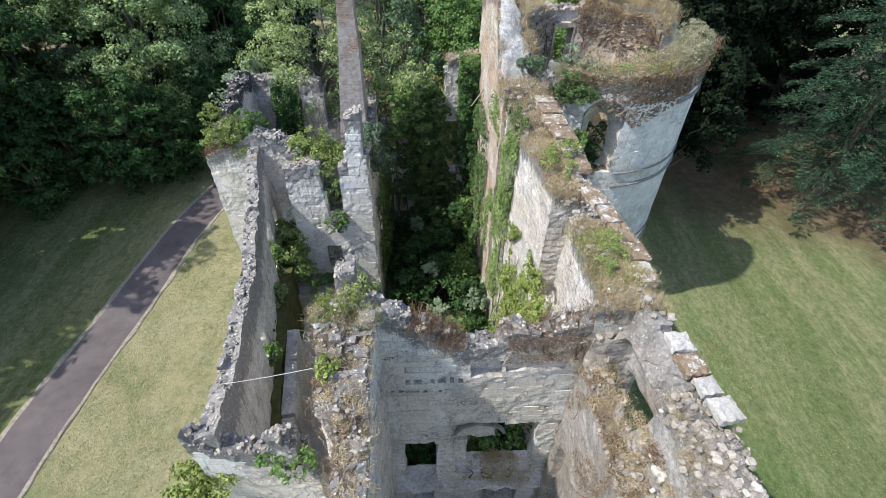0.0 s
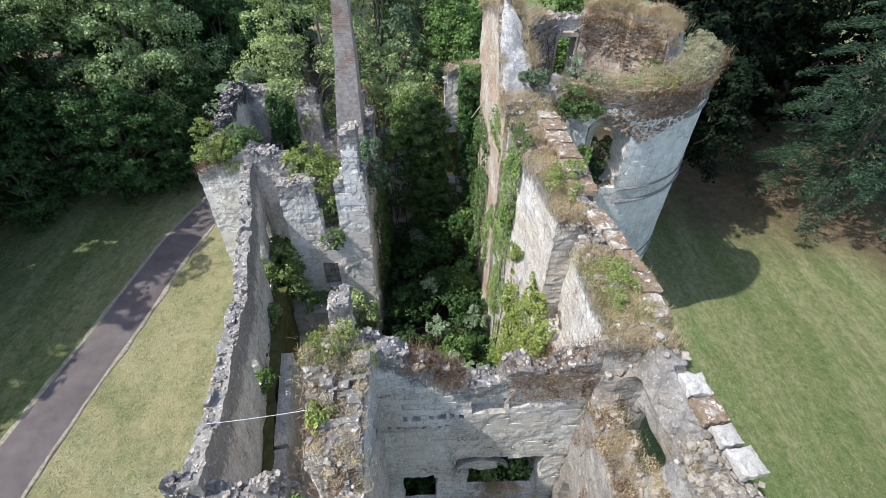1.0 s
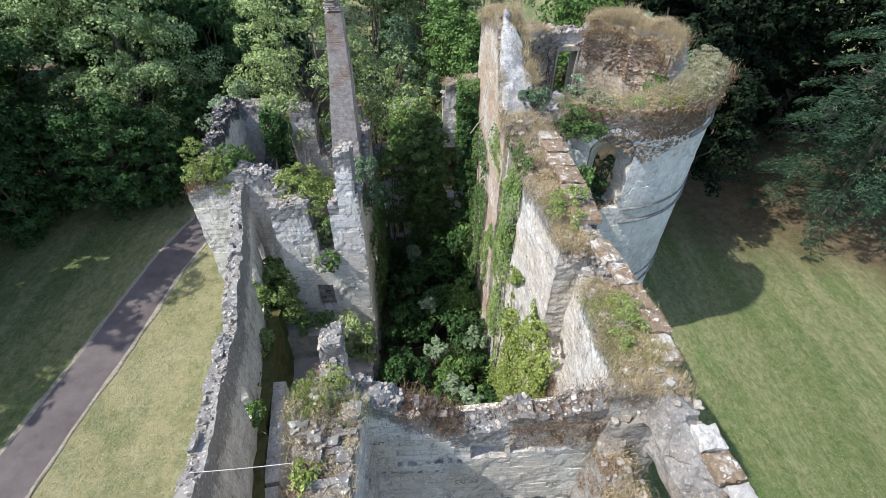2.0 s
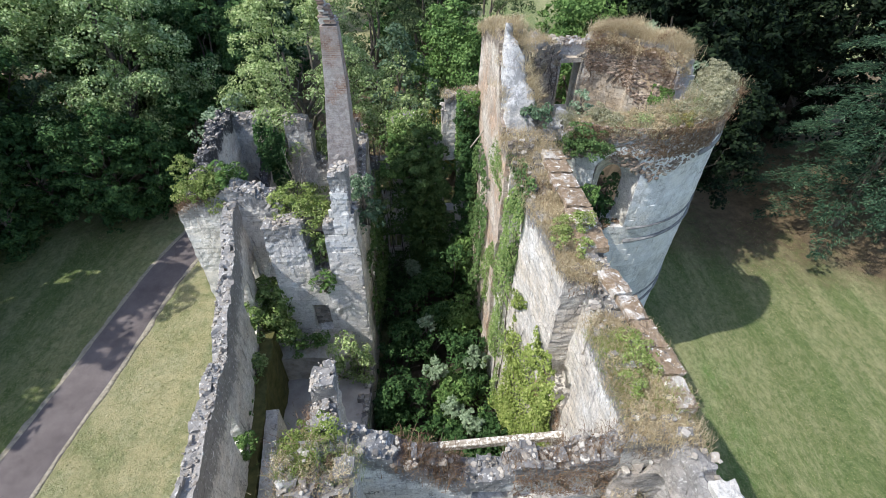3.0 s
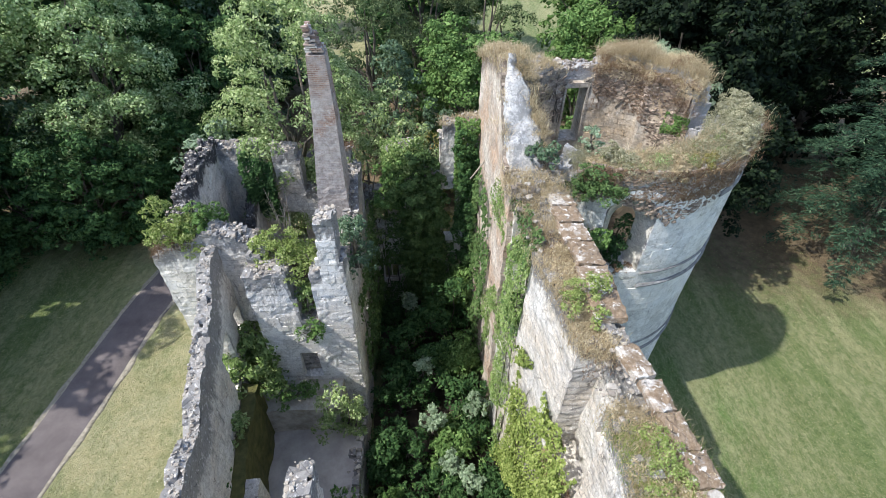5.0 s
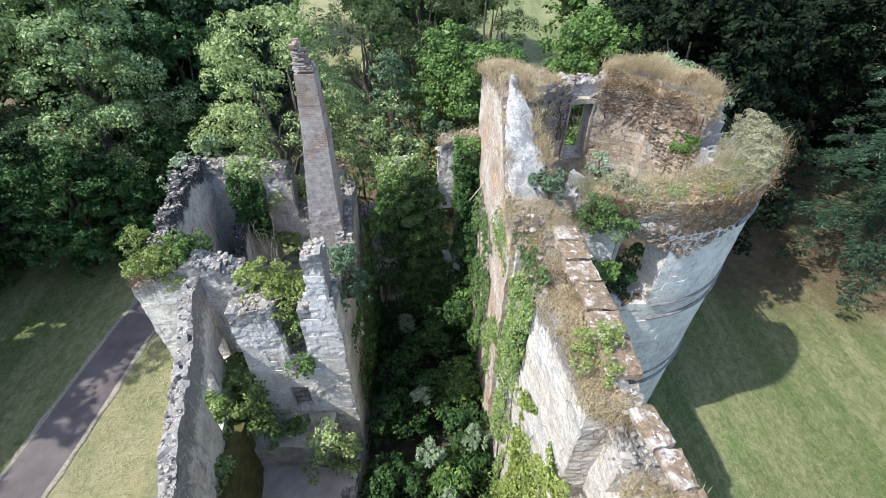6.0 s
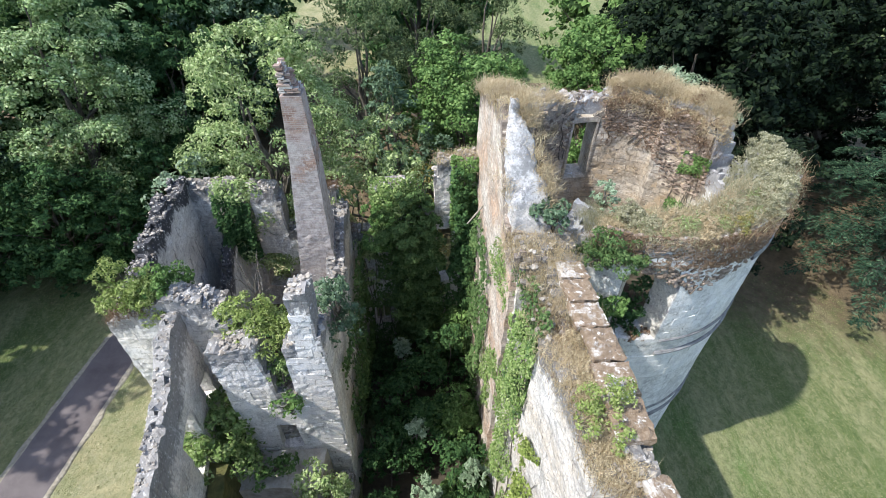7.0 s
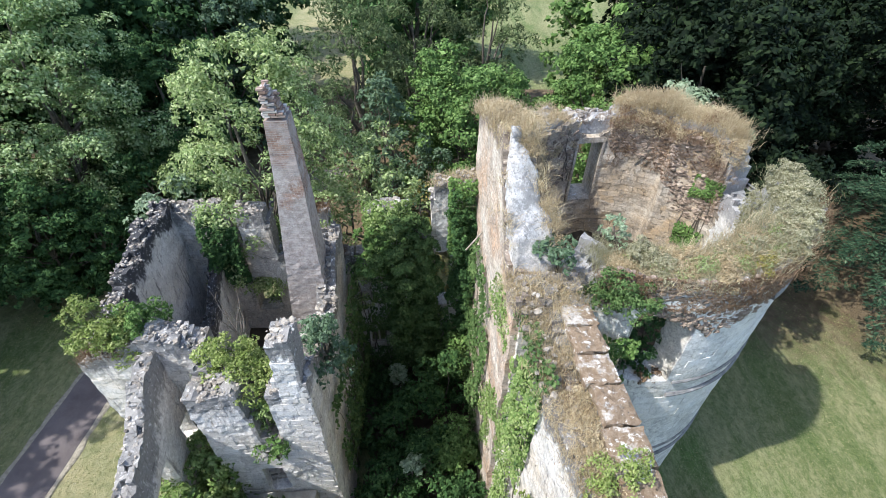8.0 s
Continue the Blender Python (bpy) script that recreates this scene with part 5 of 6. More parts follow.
# ---------------------------------------------------------------- growth on the ruin
def ivy(name, surface, u, v, count, leaf, material, label, seed, gap=0.0, depth=0.3, slim=0.75, hang=0.0, skip=()):
    """Climbers on a wall: surface(u, v) gives a place and the wall's outward direction; gap thins them in patches."""
    rng = np.random.default_rng(seed)
    P, N, S = [], [], []
    off = Vector((seed * 2.7, seed * 1.3, 0))
    while len(P) < count:
        a, b = rng.uniform(*u), rng.uniform(*v)
        if any(k[0] < a < k[1] and k[2] < b < k[3] for k in skip):
            continue
        p, n = surface(a, b)
        q = noise.noise(p * 0.55 + off) + 0.5 * noise.noise(p * 1.7 + off)
        if q < gap:
            count -= 0.35
            continue
        out = (0.05 + depth * min(1.0, (q - gap) * 1.6) * (0.35 + 0.65 * rng.random()))
        P.append(p + n * out + Vector((0, 0, -hang * out)))
        N.append(n + Vector(rng.normal(size=3)) * 0.55 + Vector((0, 0, 0.55)))
        S.append(leaf * (0.6 + 0.8 * rng.random()))
    me = leaves(name, np.array([tuple(p) for p in P]), np.array([tuple(p) for p in N]), np.array(S), rng, slim)
    mid = surface((u[0] + u[1]) / 2, v[0])[0]
    th = empty_thing(name, mid.x, mid.y, mid.z, label, "ivy")
    fo = piece("foliage", me, material, th)
    fo.matrix_parent_inverse = Matrix.Translation(-mid)
    bm = bmesh.new()
    for i in range(5):
        a = rng.uniform(*u)
        pts = []
        for q in range(9):
            a = min(u[1], max(u[0], a + rng.normal() * 0.03 * (u[1] - u[0])))
            p, n = surface(a, v[0] + (v[1] - v[0]) * 0.85 * q / 8)
            pts.append(p + n * 0.04)
        tube(bm, pts, [0.04, 0.038, 0.035, 0.03, 0.026, 0.022, 0.018, 0.014, 0.01], 5)
    vine = part("vine", bm, BARK, th)
    vine.matrix_parent_inverse = Matrix.Translation(-mid)
    return th


def face_x(x0, x1, ny=1):
    """A wall face running along y at x (from x0 at the first run to x1), facing east (1) or west (-1)."""
    return lambda s, z: (Vector((x0(s) if callable(x0) else x0, s, z)), Vector((ny, 0, 0)))


def face_y(y, ny):
    return lambda s, z: (Vector((s, y, z)), Vector((0, ny, 0)))


PILLAR = (-0.4, 0.42, 5.5, 14)
ivy("ivy", face_y(30.85, -1), (-4.4, 2.2), (0.5, 12.2), 12000, 0.14, IVY, "dense dark ivy covering the back wall of the court", 71, -0.35, 0.5, skip=[(-4.05, -2.9, 2.2, 3.7), (-4.65, -3.55, 6.4, 13), (-1.3, -0.35, 10.3, 13), PILLAR])
ivy("ivy", face_y(30.8, -1), (-4.2, -0.9), (9.4, 12.7), 3400, 0.12, LEAF_FRESH, "sunlit green ivy spilling over the back wall top", 90, 0.0, 0.7, skip=[(-4.65, -3.55, 9.5, 13), (-1.3, -0.35, 10.5, 13)])
ivy("ivy", face_y(30.85, -1), (0.35, 2.0), (9.5, 13.8), 2600, 0.13, LEAF, "ivy cloaking the standing back pillar", 72, -0.35, 0.6)
ivy("ivy", face_x(1.6, 0, -1), (24.5, 31.0), (0.5, 12.0), 5500, 0.16, IVY, "ivy curtain on the tower room wall", 73, -0.1, 0.45)
ivy("ivy", face_x(lambda s: lerp_list(east_in, s), 0, -1), (19.4, 24.2), (1.0, 14.4), 15500, 0.09, LEAF_FRESH, "fresh green ivy sheet on the east wall", 74, 0.0, 0.45)
ivy("ivy", face_x(lambda s: lerp_list(east_in, s) + 0.5, 0, -1), (19.6, 22.0), (10.0, 15.0), 2600, 0.13, IVY, "ivy filling a recess of the east wall", 75, -0.3, 0.7)
ivy("climber", face_x(lambda s: lerp_list(east_in, s), 0, -1), (13.9, 18.9), (0.8, 10.8), 19000, 0.11, LEAF_LIME, "sunlit lime green creeper climbing the east wall", 76, -0.17, 0.7, hang=0.3)
ivy("ivy", face_x(-4.45, 0, 1), (22.8, 30.5), (0.5, 9.0), 5200, 0.16, IVY, "ivy on the spine wall towards the court", 77, 0.0, 0.4)
ivy("ivy", lambda s, z: (Vector((*tower_place(s, 0), z)), Vector((math.cos(radians(s)), math.sin(radians(s)), 0))), (-132, -104), (7.0, 13.3), 6500, 0.12, LEAF, "ivy on the tower front below the window", 78, -0.45, 0.35)
ivy("ivy", lambda s, z: (Vector((*lining_place(s / 13, 1), z)), Vector((-math.cos(radians(s)), -math.sin(radians(s)), 0))), (14, 30), (11.0, 14.6), 1500, 0.11, LEAF, "ivy inside the broken tower wall", 79, 0.0, 0.3)
ivy("ivy", face_y(30.85, -1), (-10.9, -9.4), (8.3, 12.3), 2600, 0.17, LEAF_DARK, "dark hanging ivy on the back room wall", 80, -0.3, 1.0, hang=0.4)
ivy("ivy", face_y(21.5, -1), (-9.3, -7.4), (1.0, 5.0), 600, 0.14, LEAF, "creeper beside the platform", 81, 0.0, 0.3)

rb = np.random.default_rng(12)


def ivy_mass(x, y, z0, z1, w, seed, label, material=IVY):
    """A bulging upright mass of ivy standing out from a wall."""
    rng = np.random.default_rng(seed)
    lobes = []
    z = z0
    while z < z1:
        r = w * (0.75 + 0.5 * rng.random()) * (1.0 if z < z1 - 2 else 0.75)
        lobes.append((rng.normal() * w * 0.45, rng.normal() * 0.2, z - z0, r))
        z += r * 0.62
    th = empty_thing("ivy", x, y, z0, label, "ivy")
    P, N, S = clump_cloud(lobes, rng, 95, 0.12, 12, 0.42)
    piece("foliage", leaves("foliage", P, N, S, rng, 0.8), material, th)
    bm = bmesh.new()
    for i in range(3):
        tube(bm, limb_points(Vector((rng.normal() * 0.2, 0.3, -0.3)), Vector((rng.normal() * 0.3, 0.2, (z1 - z0) * 0.85)), rng, 8, 0.02), [0.06 - 0.006 * q for q in range(9)], 5)
    part("vine", bm, BARK, th)


ivy_mass(-1.75, 30.35, 0.6, 11.9, 0.85, 601, "thick upright mass of dark ivy against the back wall")
ivy_mass(-0.75, 30.45, 0.6, 10.4, 0.6, 602, "dark ivy column beside the gap of the back wall")
ivy_mass(1.25, 30.45, 1.5, 13.0, 0.62, 603, "dark ivy curtain hanging from the back pillar", LEAF_DARK)
ivy_mass(-3.1, 30.6, 8.6, 11.6, 0.55, 604, "lighter ivy over the broken back wall", LEAF)
bush("shrub", -11.5, 23.9, 11.6, blob(20, 0.85, 0.55, 2.7, 0.42, rb), 0.085, 150, LEAF_GOLD, 101, "yellow-green shrub rooted on the corner wall top")
bush("shrub", -10.5, 24.3, 12.2, blob(13, 0.6, 0.45, 1.7, 0.38, rb), 0.09, 150, LEAF, 102, "green shrub rooted on the corner wall top")
bush("shrub", -6.35, 22.0, 9.0, blob(15, 0.42, 0.6, 3.0, 0.32, rb), 0.085, 140, LEAF_FRESH, 103, "light green shrub spilling from the hollow wall")
bush("shrub", -7.05, 22.75, 11.3, blob(24, 1.15, 0.7, 1.9, 0.4, rb), 0.085, 140, LEAF_GOLD, 128, "sunlit yellow-green shrub crowning the hollow wall")
bush("shrub", -6.3, 21.55, 8.1, [(0, -0.1, 0.9, 0.42), (-0.35, -0.15, 0.55, 0.36), (0.3, -0.1, 0.45, 0.36), (0.05, -0.2, 0.2, 0.3)], 0.12, 90, LEAF, 104, "small green shrub hanging in the wall notch")
bush("shrub", 3.15, 17.2, 14.6, [(0, 0, 0.45, 0.5), (-0.45, -0.3, 0.3, 0.42), (0.35, 0.35, 0.35, 0.4), (-0.3, 0.4, 0.2, 0.38), (0.1, -0.6, 0.2, 0.36)], 0.06, 300, LEAF_GOLD, 105, "bright green shrub on the grassy wall top")
bush("shrub", 3.5, 12.3, 14.4, [(0, 0, 0.2, 0.42), (0.2, 0.5, 0.15, 0.36), (-0.3, -0.4, 0.12, 0.33), (0.1, 0.95, 0.1, 0.3)], 0.05, 330, LEAF_GOLD, 106, "low yellow-green herbs on the wall top")
bush("shrub", -9.3, 21.6, 4.6, blob(38, 1.3, 2.0, 3.8, 0.62, rb), 0.15, 56, LEAF_FRESH, 107, "leafy green shrub crowding the gap behind the outer wall")
bush("shrub", -8.6, 14.2, 6.8, blob(8, 0.45, 0.8, 1.3, 0.36, rb), 0.13, 80, LEAF, 108, "green shrub on the mossy ledge")
bush("shrub", -9.1, 18.0, 6.8, blob(6, 0.3, 0.7, 0.8, 0.3, rb), 0.12, 80, LEAF_LIGHT, 109, "small shrub on the mossy ledge")
bush("shrub", -5.3, 19.9, 2.6, blob(16, 0.9, 0.9, 4.2, 0.52, rb), 0.14, 40, LEAF_LIGHT, 110, "airy yellow-green shrub in front of the pier")
bush("shrub", -7.6, 20.6, 5.0, blob(7, 1.2, 0.5, 0.9, 0.32, rb), 0.12, 60, LEAF, 111, "creeping shrub over the platform edge")
bush("shrub", -5.3, 16.0, 2.6, blob(8, 0.5, 1.2, 1.8, 0.45, rb), 0.13, 50, LEAF, 112, "green shrub growing along the low wall")
bush("shrub", -4.4, 23.6, 10.4, blob(20, 0.7, 1.1, 2.7, 0.42, rb), 0.12, 70, LEAF_BLUE, 113, "blue-green shrub with pale leaves on the spine wall")
bush("shrub", -8.2, 8.0, 9.8, blob(10, 0.8, 0.4, 1.2, 0.4, rb), 0.12, 80, LEAF_LIME, 114, "bright shrub at the foot of the near wall")
bush("shrub", -5.75, 8.2, 10.9, [(-0.5, 0, 0.3, 0.32), (0, -0.1, 0.25, 0.35), (0.4, 0, 0.15, 0.3), (0.55, 0.05, 0.5, 0.22)], 0.11, 95, LEAF, 115, "ferny shrub on the near wall")
for y in (12.0, 13.4, 15.6, 16.6):
    bush("shrub", -9.05 - (y - 15) * 0.12, y, 6.75, blob(6, 0.3, 0.55, 0.75, 0.26, rb), 0.12, 80, LEAF, int(180 + y * 10), "small green shrub along the mossy ledge")
bush("shrub", -4.25, 10.95, 14.3, blob(8, 0.5, 0.55, 0.6, 0.28, rb), 0.06, 200, LEAF_LIME, 116, "soft green herbs on the partition wall top")
bush("shrub", -4.4, 9.0, 14.1, blob(4, 0.25, 0.3, 0.35, 0.2, rb), 0.09, 90, LEAF_LIME, 117, "green herbs on the partition wall")
bush("shrub", 3.0, 23.4, 15.6, blob(8, 0.5, 0.6, 0.9, 0.32, rb), 0.11, 80, LEAF_BLUE, 118, "green shrub in the angle of tower and wall")
bush("shrub", 4.75, 22.25, 14.75, blob(18, 0.95, 0.5, 1.35, 0.34, rb), 0.08, 190, IVY, 119, "green ivy shrub on the tower rim")
bush("shrub", 5.0, 24.2, 15.6, blob(6, 0.35, 0.35, 1.0, 0.24, rb), 0.08, 120, LEAF_PALE, 120, "grey-green sapling on the tower rim")
bush("shrub", -7.6, 24.6, 4.0, blob(14, 1.6, 1.2, 5.0, 0.6, rb), 0.15, 40, LEAF_DARK, 121, "dark shrub inside the north room")
bush("shrub", -6.3, 30.3, 6.0, blob(14, 0.8, 0.6, 5.5, 0.6, rb), 0.16, 45, LEAF, 122, "green shrub between chimney and back wall")
bush("shrub", -8.2, 32.2, 6.5, blob(10, 1.2, 0.5, 5.5, 0.6, rb), 0.16, 45, LEAF_LIGHT, 123, "light green shrub against the back wall")
bush("shrub", -3.9, 31.5, 4.5, blob(12, 0.9, 0.7, 6.5, 0.6, rb), 0.16, 45, LEAF_LIGHT, 124, "sunlit shrub in the gap of the back wall")
bush("shrub", -0.9, 31.3, 4.0, blob(10, 0.6, 0.6, 6.6, 0.5, rb), 0.16, 50, LEAF_LIGHT, 125, "sunlit creeper in the gap of the back wall")

x, y = tower_place(-99, 0.75)
bush("shrub", x, y, 11.0, blob(12, 0.75, 0.5, 2.3, 0.36, rb), 0.11, 110, LEAF_DARK, 129, "dark shrub crowding the arched tower window")
x, y = tower_place(-95, 0.2)
bush("sill_herb", x, y, 10.95, blob(6, 0.5, 0.22, 0.4, 0.2, rb), 0.07, 260, RUST, 130, "withered brown herb on the window sill", "herb")
bush("shrub", 6.3, 24.8, 9.5, blob(10, 1.0, 0.7, 3.2, 0.5, rb), 0.15, 50, LEAF_DARK, 126, "dark shrub growing inside the tower")
bush("shrub", 0.9, 11.9, 0.15, blob(14, 2.4, 0.5, 5.6, 0.55, rb, 0.4), 0.15, 45, LEAF, 127, "green shrub against the back of the cross wall")

# the jungle of the court
court = [(-2.9, 13.2, 3.0), (-0.8, 13.6, 3.4), (1.2, 13.8, 3.0), (-3.2, 16.2, 3.4), (-1.0, 16.6, 3.6), (1.0, 17.0, 3.4), (-2.8, 19.2, 3.8), (-0.2, 19.8, 3.4), (0.9, 21.6, 3.6), (-3.0, 22.4, 4.0), (-1.2, 23.6, 4.4), (0.6, 24.6, 4.2),
    (-2.6, 26.0, 4.2), (-0.2, 27.6, 5.2), (-3.4, 28.6, 1.4), (0.7, 29.4, 4.4)]
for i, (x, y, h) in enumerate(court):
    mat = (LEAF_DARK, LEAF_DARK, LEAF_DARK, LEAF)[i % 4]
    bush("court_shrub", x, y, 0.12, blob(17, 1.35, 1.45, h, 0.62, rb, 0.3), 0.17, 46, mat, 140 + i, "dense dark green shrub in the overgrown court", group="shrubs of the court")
for i, (x, y, z) in enumerate([(1.0, 21.0, 2.6), (-1.3, 20.3, 2.7), (-0.3, 18.2, 2.5), (0.5, 17.4, 2.7), (-1.6, 22.8, 3.2), (-2.4, 28.2, 2.5)]):
    bush("pale_shrub", x, y, z - 2.4, [(a * 0.9, b * 0.9, 2.4 + c, r) for a, b, c, r in blob(6, 0.5, 0.5, 1.2, 0.26, rb, 0.2)], 0.19, 45, LEAF_PALE, 170 + i, "pale silvery shrub shining in the dark court", group="pale shrubs of the court")


def dead_twigs(x, y, z, seed):
    rng = np.random.default_rng(seed)
    bm = bmesh.new()
    for i in range(7):
        a = i * 0.9 + rng.random()
        top = Vector((math.cos(a) * 0.5, math.sin(a) * 0.35, 1.7 + rng.random() * 1.2))
        pts = limb_points(Vector((rng.normal() * 0.05, rng.normal() * 0.05, -0.1)), top, rng, 6, 0.035)
        tube(bm, pts, [0.03, 0.027, 0.023, 0.019, 0.014, 0.01, 0.005], 5)
        for q in (2, 3, 4, 5):
            tube(bm, [pts[q], pts[q] + Vector((rng.normal() * 0.16, rng.normal() * 0.16, 0.3))], [0.012, 0.004], 4)
    ob = part("dead_shrub", bm, DEAD_WOOD)
    ob.location = (x, y, z)
    tagged(ob, "bare grey dead shrub behind the notch", "shrub")


dead_twigs(-7.05, 23.7, 11.6, 5)

# dry grass and herbs on the wall tops
rg = np.random.default_rng(77)
tufts("dry_grass", top_spots(wall_east, 620, rg, (10.6, 14.2)), rg, 0.2, 44, STRAW, "straw-coloured dry grass on the east wall top")
tufts("dry_grass", top_spots(wall_east, 330, rg, (15.4, 19.6), (0.0, 0.62)), rg, 0.30, 32, STRAW, "straw-coloured dry grass on the wall top")
tufts("brown_weeds", top_spots(wall_east, 120, rg, (15.2, 20.5), (0.0, 0.55)), rg, 0.22, 28, RUST, "withered brown weeds on the wall top")
tufts("dry_grass", top_spots(wall_hall, 420, rg, (4, 10.4), (0.0, 0.75)), rg, 0.18, 40, STRAW, "dry grass on the near wall top")
tufts("green_grass", top_spots(wall_east, 260, rg, (11.2, 13.6)), rg, 0.26, 28, LEAF_LIME, "green grass among the straw on the wall top")
tufts("dry_grass", top_spots(wall_east, 260, rg, (20.0, 23.0)), rg, 0.34, 28, STRAW, "dry grass at the foot of the tower")
k = math.pi / 180 * TR
tufts("dry_grass", top_spots(wall_tower, 480, rg, (22 * k, 82 * k)), rg, 0.55, 30, STRAW, "long straw-coloured grass crowning the tower", 0.2, 0.6)
tufts("brown_weeds", top_spots(tower_lining, 180, rg, (1.0, 6.6)), rg, 0.42, 26, RUST, "withered brown weeds hanging inside the tower", 0.25, 1.1)
tufts("grey_herbs", top_spots(wall_tower, 420, rg, (-70 * k, -11 * k), (0.3, 0.9)), rg, 0.38, 30, HEATH, "tall grey-green herbs on the tower rim", 0.2, 0.55)
tufts("dry_grass", top_spots(wall_tower, 380, rg, (-112 * k, -50 * k), (0.3, 1)), rg, 0.45, 34, STRAW, "dry grass on the tower rim", 0.2, 0.6)
tufts("grey_herbs", top_spots(wall_tower, 360, rg, (-128 * k, -70 * k), (0.3, 1)), rg, 0.42, 32, HEATH, "grey-green herbs on the tower rim", 0.2, 0.6)
tufts("brown_weeds", top_spots(wall_tower, 500, rg, (-125 * k, -16 * k), (0.1, 0.35)), rg, 0.2, 22, RUST, "withered brown weeds over the tower edge", 0.2, 0.7)
tufts("dry_grass", top_spots(wall_brick, 300, rg, (4.5, 9.6)), rg, 0.45, 28, STRAW, "long dry grass on the tower room wall", 0.2, 0.6)
tufts("dry_grass", top_spots(wall_brick, 110, rg, (0, 1.3)), rg, 0.26, 28, STRAW, "dry grass on the stepped wall top", 0.2, 0.6)
head_edge = np.array([(lerp_list([(23.3, 3.15), (26, 2.15)], q) + 0.22 * abs(e), q, 15.3 + 1.15 * (q - 23.3)) for q, e in zip(rg.uniform(23.2, 26.3, 90), rg.normal(size=90))])
tufts("dry_grass", head_edge, rg, 0.36, 26, STRAW, "dry grass hanging over the plastered wall head", 0.14, 0.9)
head_left = np.array([(1.66 + 0.12 * e, q, 15.5 + 1.12 * (q - 23.3)) for q, e in zip(rg.uniform(23.0, 26.2, 22), rg.normal(size=22))])
tufts("dry_grass", head_left, rg, 0.3, 26, STRAW, "dry grass along the brick edge of the wall head", 0.12, 0.9)
tufts("brown_weeds", top_spots(wall_cross, 90, rg, (1.4, 2.7)), rg, 0.3, 28, RUST, "withered brown weeds on the cross wall top")
tufts("brown_weeds", top_spots(wall_cross, 160, rg, (4.1, 7.3)), rg, 0.2, 24, RUST, "withered brown weeds on the cross wall top")
tufts("dry_grass", top_spots(wall_middle, 360, rg, (3.4, 11.5)), rg, 0.13, 44, STRAW, "dry grass on the partition wall top", 0.14, 0.7)
tufts("brown_weeds", top_spots(wall_middle, 110, rg, (6, 12.6), (0, 0.4)), rg, 0.17, 30, RUST, "withered brown weeds on the partition wall", 0.2, 1.1)
tufts("green_grass", top_spots(wall_middle, 160, rg, (10.2, 11.6)), rg, 0.22, 32, LEAF_LIME, "fresh green grass on the partition wall top")
tufts("brown_weeds", top_spots(wall_corner, 90, rg, (0, 1.6)), rg, 0.3, 28, RUST, "withered weeds on the corner wall")
tufts("brown_weeds", top_spots(wall_north, 160, rg, (6.9, 8.2)), rg, 0.25, 24, RUST, "withered weeds on the back wall")
tufts("dry_grass", top_spots(wall_north, 110, rg, (12.6, 14.9)), rg, 0.3, 24, STRAW, "dry grass on the back pillar")



def cushions(name, spots, r, leaf, density, material, seed, label, slim=0.25):
    """Low cushions of fine herbs, one uncountable mass."""
    rng = np.random.default_rng(seed)
    lobes = [(x, y, z + r * 0.25, r * (0.4 + 1.2 * rng.random() ** 1.5)) for x, y, z in spots]
    P, N, S = lobes_cloud(lobes, rng, density * 0.65, leaf * 1.1, 0.9, 0.45)
    return tagged(piece(name, leaves(name, P, N, S, rng, slim), material), label, "herbs", "", "stuff")


cushions("herb_cushions", top_spots(wall_tower, 110, rg, (-72 * k, -12 * k), (0.3, 0.8)), 0.27, 0.1, 200, HEATH, 301, "fine grey-green herbs mounded on the tower rim")
cushions("herb_cushions", top_spots(wall_tower, 80, rg, (-122 * k, -66 * k), (0.3, 1)), 0.25, 0.08, 380, STRAW, 302, "straw-coloured herbs mounded on the tower rim")
cushions("herb_cushions", top_spots(wall_tower, 40, rg, (-115 * k, -50 * k), (0.3, 1)), 0.26, 0.08, 320, LEAF_LIGHT, 303, "greener herbs among the straw of the tower rim")
cushions("herb_cushions", top_spots(tower_lining, 44, rg, (1.2, 6.6)), 0.24, 0.09, 300, STRAW, 312, "straw-coloured grass mounded on the tower lining")
cushions("herb_cushions", top_spots(wall_tower, 64, rg, (16 * k, 84 * k)), 0.27, 0.09, 320, STRAW, 304, "straw-coloured grass mounded on the tower back")
cushions("herb_cushions", top_spots(wall_tower, 30, rg, (22 * k, 84 * k), (0.6, 1.0)), 0.24, 0.09, 240, RUST, 305, "brown withered growth hanging inside the tower")
cushions("herb_cushions", top_spots(wall_east, 90, rg, (10.8, 14.0)), 0.2, 0.06, 520, STRAW, 306, "straw-coloured cushions on the east wall top")
cushions("herb_cushions", top_spots(wall_east, 50, rg, (15.4, 19.8), (0, 0.5)), 0.22, 0.06, 480, STRAW, 307, "brown cushions on the east wall top")
cushions("herb_cushions", top_spots(wall_hall, 26, rg, (5.0, 10.5), (0, 0.5)), 0.2, 0.07, 420, RUST, 311, "brown cushions on the sloping broken wall")
cushions("herb_cushions", top_spots(wall_hall, 60, rg, (4.0, 10.4), (0, 0.6)), 0.22, 0.07, 420, STRAW, 308, "dry cushions on the sloping broken wall")
cushions("sill_growth", np.array([(-0.4 + 2.3 * a, 10.75 + 0.4 * b, 4.62) for a, b in np.random.default_rng(19).random((22, 2))]), 0.2, 0.07, 380, STRAW, 314, "straw-coloured growth on the broken window sill")
cushions("herb_cushions", top_spots(wall_middle, 60, rg, (3.4, 11.6)), 0.17, 0.06, 480, STRAW, 315, "straw-coloured cushions on the partition wall")
cushions("herb_cushions", top_spots(wall_middle, 22, rg, (3.4, 11.8)), 0.16, 0.07, 420, RUST, 309, "brown cushions on the partition wall")
